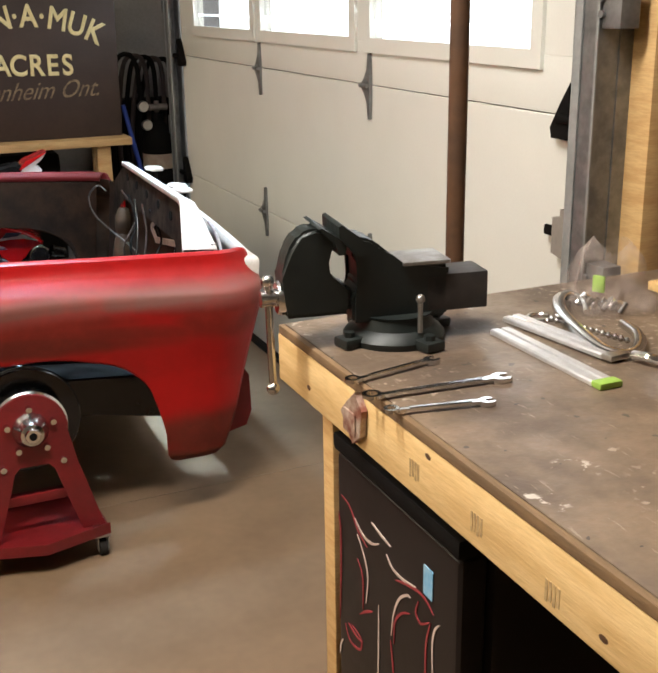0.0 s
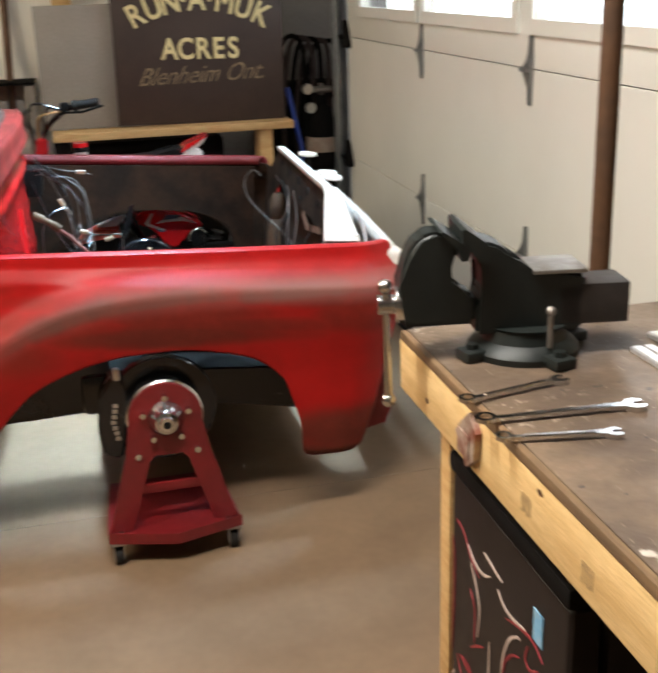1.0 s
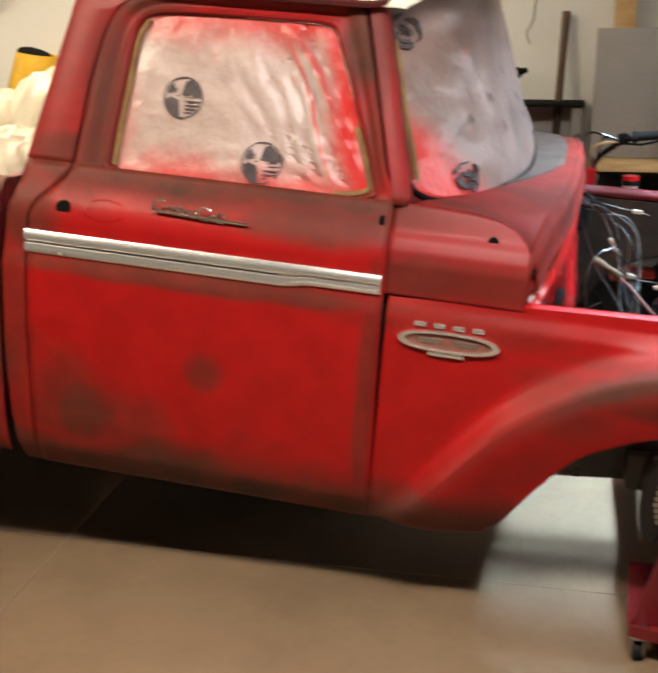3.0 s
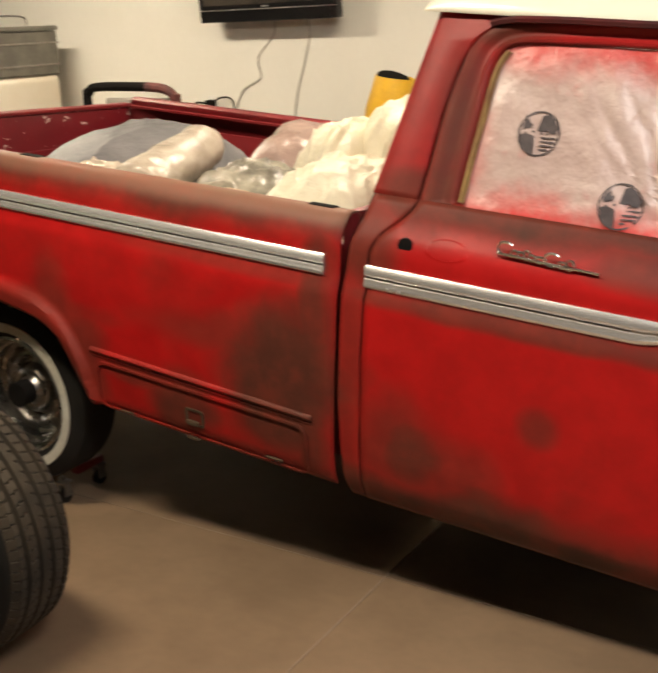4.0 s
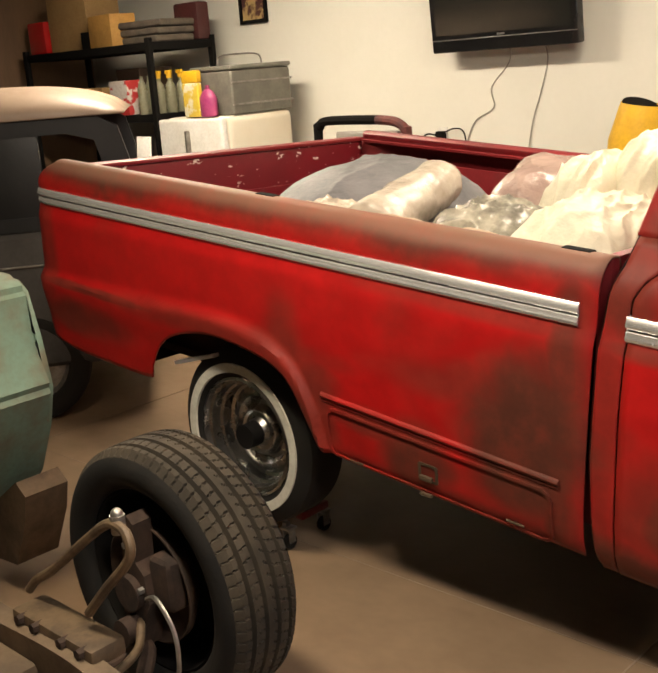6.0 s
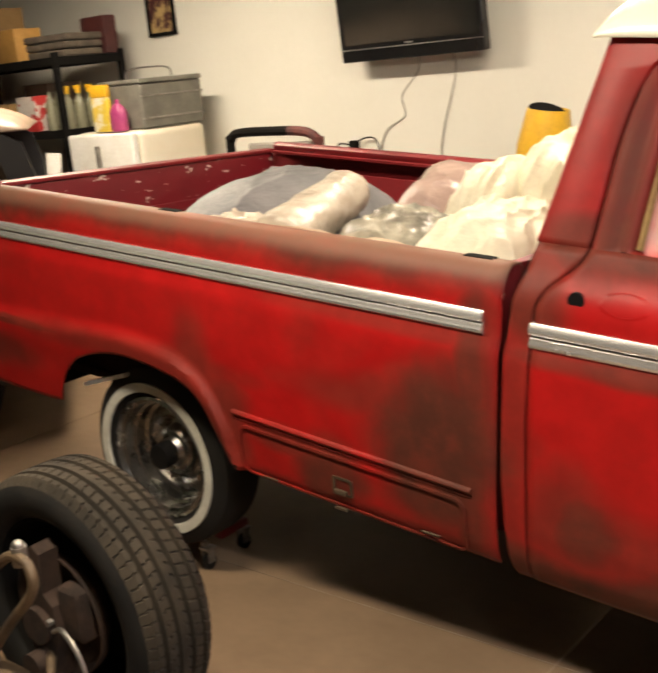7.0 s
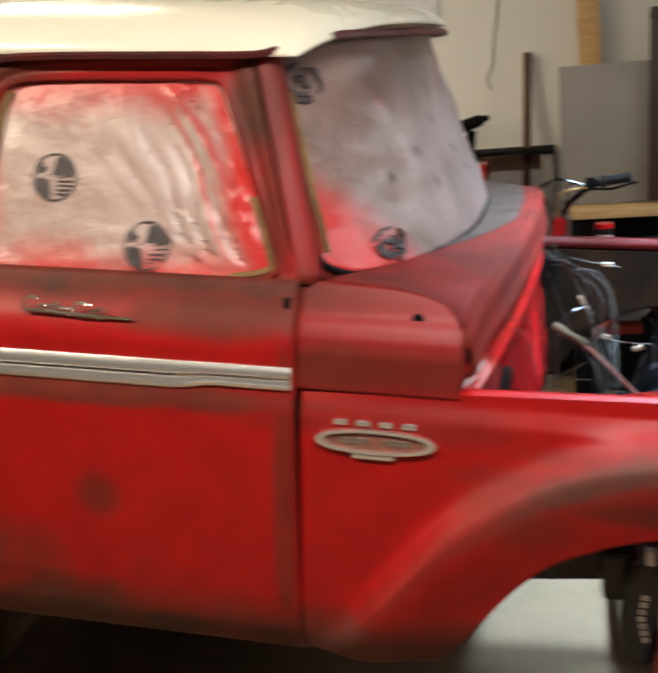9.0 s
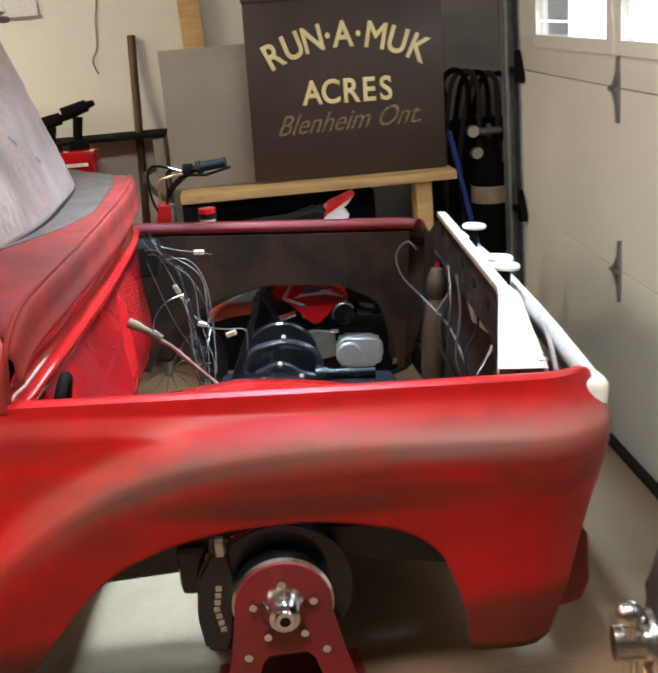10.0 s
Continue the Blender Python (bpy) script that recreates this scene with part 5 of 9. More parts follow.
    cs = part("radiator_support", bm, material("dirty_brown_paint", (0.026, 0.016, 0.010), (0.009, 0.006, 0.004), 0.6, scale=11, grain=50, bump=0.2, spread=(0.4, 0.6)), t, "dirty brown radiator support panel")
    bpy.data.materials["dirty_brown_paint"].node_tree.nodes["Principled BSDF"].inputs["Specular IOR Level"].default_value = 0.1
    for y in (0.50, 0.72, 0.94, 1.16, 1.38):
        bm = BM()
        xs = 0.075 * (y - 0.27)
        rod(bm, (0.4935 + xs, y, 0.925), (0.4968 + xs, y, 0.925), 0.016, seg=14)
        part("panel_hole", bm, M_MATBLK, cs)
    bm = BM()
    ctr = [(0.085, 0.900), (0.28, 1.008), (0.33, 1.008), (1.45, 0.974), (1.48, 0.972)]
    wide = lambda y: lerp(y, ((0.085, 0.052), (0.28, 0.022), (0.36, 0.012), (1.48, 0.012)))
    sx = lambda y: 0.500 + 0.075 * (y - 0.27)
    sheet(bm, lambda y, i: Vector(((sx(y) - wide(y), y, lerp(y, ctr) - 0.014), (sx(y) - wide(y), y, lerp(y, ctr)), (sx(y) + wide(y), y, lerp(y, ctr)), (sx(y) + wide(y), y, lerp(y, ctr) - 0.014))[i]), span(0.085, 1.48, 60), [0, 1, 2, 3])
    part("support_flange", bm, M_WHITEP, cs, "white painted top flange", 0.004)
    bm = BM()
    rod(bm, (0.530, 0.115, 0.897), (0.530, 0.115, 0.912), 0.017, seg=6)
    part("flange_bolt", bm, M_STEEL, cs)
    bm = BM()
    crown = lambda y: 0.050 * (1 - ((y - 1) / 0.95) ** 2)
    sheet(bm, lambda y, i: Vector(((0.622, y, 0.850), (0.624, y, 0.872), (0.630, y, 0.880), (0.646, y, 0.880), (0.654, y, 0.872), (0.656, y, 0.79))[i]) + Vector((0, 0, crown(y))), span(0.10, 1.60, 40), [0, 1, 2, 3, 4, 5])
    gh = part("grille_header", bm, M_WHITEP, t, "white painted grille header", 0.006)
    for y in (0.095,):
        bm = BM()
        box(bm, 0.600, 0.668, y - 0.045, y + 0.045, 0.745, 0.884, 0.026, 4)
        part("lamp_shell", bm, M_WHITEP, gh, "rounded white headlamp surround")
    # Dark panel added to stand for the shaded cavity and hide what lies behind.
    bm = BM()
    box(bm, 0.614, 0.619, 0.145, 1.865, 0.36, 0.84, 0.002)
    part("cavity_panel", bm, M_BROWNDK, gh, "dark panel added for the shaded cavity behind the grille")
    bm = BM()
    slab(bm, [(1.50, 0.50), (1.50, 0.86), (1.56, 0.86), (1.56, 0.50)], "x", 0.594, 0.600)
    part("red_strip", bm, M_GLOSSRED, gh, "narrow red upright behind the support")
    for y in (0.60, 0.69, 1.12):
        bm = BM()
        lathe(bm, [(0.0, 0.030), (0.050, 0.028), (0.058, 0.020), (0.055, 0.008), (0.030, 0.004), (0.0, 0.0)], pose(sx(y) + 0.055, y, 0.985) @ Matrix.Diagonal((0.62, 0.62, 0.62, 1)), 20)
        part("rubber_stop", bm, M_WHITEP, cs, "round white rubber stop")
        bm = BM()
        rod(bm, (sx(y) + 0.055, y, 0.90), (sx(y) + 0.055, y, 0.986), 0.014, seg=12)
        part("stop_stem", bm, M_MATBLK, cs, "black stem of the stop")
    bm = BM()
    slab(bm, [(0.62, 0.29), (0.68, 0.31), (0.695, 0.36), (0.68, 0.48), (0.65, 0.52), (0.62, 0.52)], "y", 0.14, 0.22)
    part("nose_bracket", bm, M_STANDRED, t, "small red bracket behind the fender nose")
    # chassis
    for y in (0.55, 1.45):
        bm = BM()
        pts = smooth_path([(0.6, y, 0.30), (0.3, y, 0.30), (-0.4, y, 0.28), (-0.9, y, 0.16), (-2.6, y, 0.16), (-3.0, y, 0.30), (-3.6, y, 0.30), (-4.2, y, 0.26)], 4)
        sheet(bm, lambda p, i: p + Vector(((0, -0.035, -0.06), (0, -0.035, 0.06), (0, 0.035, 0.06), (0, 0.035, -0.06), (0, -0.035, -0.06))[i]), pts, [0, 1, 2, 3, 4])
        part("frame_rail", bm, M_BLACK, t, "black painted frame rail")
    bm = BM()
    rod(bm, (-3.306, 0.1, 0.133), (-3.306, 1.9, 0.133), 0.045)
    lathe(bm, [(0.0, -0.16), (0.10, -0.12), (0.15, 0), (0.10, 0.12), (0.0, 0.16)], pose(-3.306, 1.0, 0.133, 0, 90, 0), 20)
    part("rear_axle", bm, M_MATBLK, t)
    bm = BM()
    box(bm, -1.80, -0.95, 0.12, 1.88, 0.20, 0.235, 0.01)
    part("cab_floor", bm, M_MATBLK, t)
    bm = BM()
    slab(bm, [(0.10, 0.86), (0.10, 0.30), (0.55, 0.30), (0.55, 0.86)], "x", -3.80, -3.79)
    part("wheel_house", bm, M_MATBLK, t)
    # rear wheel
    m = pose(-3.306, 0.185, 0.133, 90, 0, 0)
    ty = wheel(t, m, 0.325, 0.20, 0.216, True)
    tagged(ty, "black whitewall tyre")
    bm = BM()
    lathe(bm, [(0.194, 0.085), (0.186, 0.090), (0.181, 0.070), (0.172, 0.066), (0.168, 0.030), (0.160, 0.024), (0.156, -0.01), (0.146, -0.016), (0.128, -0.004), (0.112, -0.002), (0.098, -0.018), (0.086, -0.012), (0.078, 0.012), (0.070, 0.020), (0.062, 0.012), (0.05, 0.014), (0.040, 0.030), (0.0, 0.034)], m @ Matrix.Diagonal((1.125, 1.125, 1, 1)), 48, False)
    part("rim", bm, M_OLDCHROME, ty, "deep aged chrome steel rim")
    bm = BM()
    slab(bm, [(-3.640, 0.330), (-3.42, 0.408), (-3.425, 0.420), (-3.645, 0.342)], "y", 0.075, 0.10)
    part("bump_strip", bm, M_WHITEP, t, "small white strip above the wheel")
    return t


room()
garage_door()
truck()


# ---- bench and what lies on it ----
BT = 0.965


def bench():
    b = thing("workbench", "long wooden workbench with worn brown top and pine front rail", "workbench")
    bm = BM()
    box(bm, 0.395, 1.305, -4.2, -1.035, BT - 0.018, BT, 0.003)
    part("benchtop", bm, M_BENCH, b, "worn stained brown board top")
    bm = BM()
    box(bm, 0.383, 0.3945, -4.2, -1.035, BT - 0.018, BT - 0.001, 0.002)
    part("top_edge", bm, material("raw_board_edge", (0.20, 0.12, 0.055), (0.13, 0.08, 0.04), 0.7, scale=6, grain=60, bump=0.3, stretch=(8, 1, 8)), b, "rough brown board edge")
    bm = BM()
    box(bm, 0.383, 0.421, -4.2, -1.03, BT - 0.112, BT - 0.0185, 0.004)
    fr = part("front_rail", bm, M_PINE_Y, b, "pale pine front rail with dents")
    ink = material("faint_stamp_ink", (0.36, 0.25, 0.12), (0.56, 0.39, 0.18), 0.7, scale=90, bump=0)
    for y, z in ((-1.566, 0.895), (-1.739, 0.890), (-1.910, 0.881)):
        for k in range(4):
            bm = BM()
            box(bm, 0.3822, 0.3829, y - 0.008 * k - 0.005, y - 0.008 * k, z - 0.016 + 0.003 * (k % 2), z + 0.014)
            part("stamp_bar", bm, ink, fr)
    for y, z in ((-1.18, 0.885), (-1.62, 0.932), (-2.02, 0.878)):
        bm = BM()
        lathe(bm, [(0.0, 0.0008), (0.004, 0.0007), (0.006, 0.0)], pose(0.3830, y, z, 0, -90, 0) @ Matrix.Diagonal((0.8, 1.4, 1, 1)), 14)
        part("knot", bm, M_BROWNPIPE, fr, "small dark knot")
    bm = BM()
    box(bm, 0.4215, 1.30, -1.068, -1.032, BT - 0.112, BT - 0.0185, 0.004)
    part("end_rail", bm, M_PINE_X, b)
    for x, y in ((0.40, -1.245), (1.2, -1.12), (0.42, -2.6), (1.2, -2.6), (0.42, -4.1)):
        bm = BM()
        box(bm, x, x + 0.038, y, y + 0.045, 0, BT - 0.113 if x < 0.6 else BT - 0.019, 0.003)
        part("leg", bm, M_PINE, b)
    for y in (-1.9, -2.9, -3.6):
        bm = BM()
        box(bm, 0.4215, 1.30, y, y + 0.038, BT - 0.107, BT - 0.0185, 0.003)
        part("joist", bm, M_PINE_X, b)
    bm = BM()
    q = [(-1.345, 0.905), (-1.39, 0.862), (-1.418, 0.884), (-1.425, 0.93), (-1.40, 0.955), (-1.37, 0.93)]
    slab(bm, q, "x", 0.371, 0.3825)
    box(bm, 0.368, 0.3712, -1.405, -1.36, 0.878, 0.918, 0.002)
    single("corner_strap", bm, material("worn_strap", (0.50, 0.40, 0.32), (0.24, 0.08, 0.05), 0.4, 0.3, scale=30, bump=0.2), "torn metal strap hanging on the bench rail", "metal strap")


def fridge():
    f = thing("mini_fridge", "black mini fridge with red and cream pinstripe scrolls under the bench", "fridge")
    bm = BM()
    box(bm, 0.45, 0.90, -1.70, -1.275, 0.02, 0.83, 0.012)
    enamel = material("fridge_black_enamel", (0.013, 0.010, 0.010), (0.019, 0.015, 0.014), 0.36, scale=5, grain=60, bump=0.02, speck=0.05)
    enamel.node_tree.nodes["Principled BSDF"].inputs["Specular IOR Level"].default_value = 0.2
    part("cabinet", bm, enamel, f)
    bm = BM()
    box(bm, 0.395, 0.445, -1.695, -1.272, 0.06, 0.80, 0.014, 3)
    d = part("fridge_door", bm, enamel, f, "black enamel door with pinstripe scrolls")
    bm = BM()
    box(bm, 0.388, 0.47, -1.702, -1.27, 0.803, 0.835, 0.008)
    part("top_trim", bm, M_MATBLK, f)
    for y in (-1.66, -1.31):
        for x in (0.5, 0.85):
            bm = BM()
            rod(bm, (x, y, 0), (x, y, 0.021), 0.016)
            part("foot", bm, M_RUBBER, f)
    red = material("pinstripe_red", (0.30, 0.030, 0.040), (0.24, 0.03, 0.035), 0.5, scale=20, bump=0)
    cream = material("pinstripe_cream", (0.60, 0.48, 0.42), (0.5, 0.4, 0.35), 0.5, scale=20, bump=0)

    # strokes as (y, z) on the door's face
    def stroke(pts, mat, w):
        bm = BM()
        p = smooth_path([Vector((0.3945, y, z)) for y, z in pts], 8)
        n = len(p)
        rows = []
        for i, q in enumerate(p):
            run = (p[min(i + 1, n - 1)] - p[max(i - 1, 0)]).normalized()
            s = Vector((0, -run.z, run.y)) * w * (0.3 + math.sin(math.pi * i / (n - 1)) ** 0.7)
            rows.append((bm.verts.new(q + s), bm.verts.new(q - s), bm.verts.new(q - s + Vector((-0.0012, 0, 0))), bm.verts.new(q + s + Vector((-0.0012, 0, 0)))))
        for a, b in zip(rows, rows[1:]):
            for i in range(4):
                bm.faces.new((a[i], a[(i + 1) % 4], b[(i + 1) % 4], b[i]))
        part("pinstripe", bm, mat, d, "")

    for pts in (((-1.281, 0.681), (-1.289, 0.642), (-1.288, 0.554), (-1.282, 0.46)), ((-1.293, 0.72), (-1.329, 0.712), (-1.358, 0.685), (-1.397, 0.668)), ((-1.357, 0.626), (-1.379, 0.60), (-1.38, 0.536)), ((-1.50, 0.662), (-1.543, 0.677), (-1.592, 0.685), (-1.626, 0.671)), ((-1.498, 0.54), (-1.50, 0.582), (-1.523, 0.613), (-1.551, 0.629)),
                ((-1.606, 0.50), (-1.604, 0.60), (-1.617, 0.651)), ((-1.305, 0.464), (-1.323, 0.439), (-1.365, 0.445), (-1.372, 0.47), (-1.333, 0.477)), ((-1.318, 0.472), (-1.351, 0.465), (-1.377, 0.466)), ((-1.579, 0.668), (-1.57, 0.643), (-1.586, 0.633), (-1.613, 0.65)), ((-1.366, 0.519), (-1.392, 0.539), (-1.418, 0.554)), ((-1.485, 0.54), (-1.493, 0.50), (-1.505, 0.44))):
        stroke(pts, red, 0.0018)
    for pts in (((-1.348, 0.701), (-1.38, 0.684), (-1.413, 0.684), (-1.441, 0.697)), ((-1.358, 0.674), (-1.383, 0.648), (-1.40, 0.611), (-1.392, 0.556)), ((-1.414, 0.724), (-1.449, 0.718), (-1.484, 0.714)), ((-1.469, 0.693), (-1.492, 0.678), (-1.529, 0.678), (-1.569, 0.687)), ((-1.488, 0.55), (-1.496, 0.596), (-1.515, 0.635), (-1.541, 0.657), (-1.552, 0.659)),
                ((-1.441, 0.581), (-1.441, 0.50), (-1.438, 0.38)), ((-1.629, 0.54), (-1.624, 0.611), (-1.63, 0.646), (-1.645, 0.665)), ((-1.28, 0.383), (-1.284, 0.405), (-1.294, 0.424))):
        stroke(pts, cream, 0.0019)
    bm = BM()
    box(bm, 0.3932, 0.3948, -1.622, -1.594, 0.692, 0.742)
    part("blue_sticker", bm, material("sticker_blue", (0.10, 0.36, 0.62), (0.30, 0.52, 0.70), 0.4, scale=60, bump=0), d, "small light blue sticker")


def vise():
    v = thing("bench_vise", "large dark green cast iron bench vise with worn bare jaws", "vise", pose(0.546, -1.198, BT, 0, 0, -9) @ Matrix.Diagonal((0.93, 0.93, 0.94, 1)) @ pose(-0.55, 1.17, 0))
    Y = -1.17
    bm = BM()
    lathe(bm, [(0.098, 0.0), (0.10, 0.012), (0.092, 0.022), (0.078, 0.03), (0.072, 0.05), (0.076, 0.056), (0.0, 0.056)], pose(0.55, Y, 0.0), 32)
    for a in (20, 110, 200, 290):
        c, s = math.cos(radians(a)), math.sin(radians(a))
        box(bm, -0.03, 0.03, -0.022, 0.022, 0.0, 0.02, 0.006, 2, pose(0.55 + 0.10 * c, Y + 0.10 * s, 0.0005, 0, 0, a))
        rod(bm, (0.55 + 0.108 * c, Y + 0.108 * s, 0.018), (0.55 + 0.108 * c, Y + 0.108 * s, 0.03), 0.011, seg=6)
    part("swivel_base", bm, M_VISE, v)
    bm = BM()
    prof = [(0.455, 0.045), (0.645, 0.045), (0.648, 0.145), (0.552, 0.150), (0.530, 0.168), (0.512, 0.190), (0.490, 0.206), (0.452, 0.214), (0.450, 0.180), (0.468, 0.165), (0.470, 0.120), (0.455, 0.10)]
    slab(bm, prof, "y", Y - 0.042, Y + 0.042)
    bmesh.ops.bevel(bm, geom=list(bm.edges), offset=0.006, segments=2, affect="EDGES")
    body = part("body", bm, M_VISE, v)
    bm = BM()
    box(bm, 0.552, 0.648, Y - 0.05, Y + 0.05, 0.1505, 0.158, 0.003)
    part("anvil", bm, M_STEEL, body, "worn bare steel anvil pad")
    bm = BM()
    slab(bm, [(0.425, 0.216), (0.452, 0.185), (0.470, 0.176), (0.476, 0.19), (0.468, 0.212), (0.43, 0.24), (0.424, 0.236)], "y", Y - 0.062, Y + 0.062)
    part("rear_jaw", bm, M_VISE, v)
    bm = BM()
    box(bm, 0.60, 0.728, Y - 0.042, Y + 0.042, 0.055, 0.128, 0.004)
    part("slide", bm, material("slide_dark_steel", (0.035, 0.032, 0.030), (0.06, 0.05, 0.045), 0.5, 0.5, scale=12, bump=0.15), v)
    bm = BM()
    prof = [(0.325, 0.062), (0.456, 0.062), (0.456, 0.118), (0.425, 0.120), (0.405, 0.138), (0.402, 0.172), (0.425, 0.182), (0.432, 0.205), (0.418, 0.226), (0.386, 0.232), (0.355, 0.222), (0.333, 0.19), (0.322, 0.14), (0.318, 0.09)]
    slab(bm, prof, "y", Y - 0.034, Y + 0.034)
    bmesh.ops.bevel(bm, geom=list(bm.edges), offset=0.009, segments=3, affect="EDGES")
    part("front_jaw", bm, M_VISE, v)
    bm = BM()
    slab(bm, [(0.386, 0.234), (0.393, 0.236), (0.440, 0.205), (0.436, 0.184), (0.424, 0.184), (0.418, 0.205)], "y", Y - 0.060, Y + 0.060)
    part("jaw_plate", bm, M_VISE, v, "bare worn jaw plate")
    bm = BM()
    rod(bm, (0.286, Y, 0.098), (0.33, Y, 0.098), 0.017, seg=20)
    lathe(bm, [(0.0, 0.0), (0.030, 0.0), (0.034, 0.006), (0.034, 0.018), (0.0, 0.02)], pose(0.316, Y, 0.098, 0, 90, 0), 24)
    part("screw", bm, M_CHROME, v, "bright steel vise screw")
    bm = BM()
    rod(bm, (0.300, Y - 0.005, 0.130), (0.303, Y - 0.01, -0.075), 0.0075)
    for z in (0.132, -0.078):
        bmesh.ops.create_uvsphere(bm, u_segments=16, v_segments=10, radius=0.013, matrix=pose(0.3 if z > 0 else 0.303, Y - (0.005 if z > 0 else 0.01), z))
    part("handle", bm, M_CHROME, v, "bright steel handle bar with ball ends")
    bm = BM()
    rod(bm, (0.575, Y - 0.082, 0.03), (0.575, Y - 0.082, 0.092), 0.005)
    bmesh.ops.create_uvsphere(bm, u_segments=12, v_segments=8, radius=0.009, matrix=pose(0.575, Y - 0.082, 0.095))
    part("lock_handle", bm, M_STEEL, v, "small bare steel swivel lock handle")


def wrench(a, b, w, label):
    """An open-and-ring spanner from the ring end a to the open end b."""
    a, b = Vector((*a, 0)), Vector((*b, 0))
    L = (b - a).length
    ang = math.degrees(math.atan2(b.y - a.y, b.x - a.x))
    bm = BM()
    n = 20
    ring = lambda r, z: [bm.verts.new((r * math.cos(2 * math.pi * k / n), r * math.sin(2 * math.pi * k / n), z)) for k in range(n)]
    rr = [ring(w * 1.25, 0.006), ring(w * 1.25, 0.012), ring(w * 0.75, 0.012), ring(w * 0.75, 0.006)]
    for i in range(4):
        p, q = rr[i], rr[(i + 1) % 4]
        for k in range(n):
            bm.faces.new((p[k], p[(k + 1) % n], q[(k + 1) % n], q[k]))
    slab(bm, [(w * 1.1, -w * 0.42), (L * 0.5, -w * 0.50), (L - w * 1.8, -w * 0.55), (L - w * 1.8, w * 0.55), (L * 0.5, w * 0.50), (w * 1.1, w * 0.42)], "z", 0.004, 0.009)
    slab(bm, [(L * 0.18, -w * 0.25), (L * 0.80, -w * 0.28), (L * 0.80, w * 0.28), (L * 0.18, w * 0.25)], "z", 0.0091, 0.0105)
    o = L - w * 0.9
    slab(bm, [(o - w * 1.2, -w * 0.6), (o - w * 0.4, -w * 1.2), (o + w * 0.6, -w * 1.3), (o + w * 1.3, -w * 0.85), (o + w * 1.2, -w * 0.55), (o + w * 0.1, -w * 0.5), (o - w * 0.25, 0), (o + w * 0.1, w * 0.5), (o + w * 1.2, w * 0.55), (o + w * 1.3, w * 0.85), (o + w * 0.6, w * 1.3), (o - w * 0.4, w * 1.2), (o - w * 1.2, w * 0.6)], "z", 0.0, 0.0085)
    single("wrench", bm, M_CHROME, label, "wrench", pose(a.x, a.y, BT + 0.0004, 0, 0, ang), "wrenches on the bench")


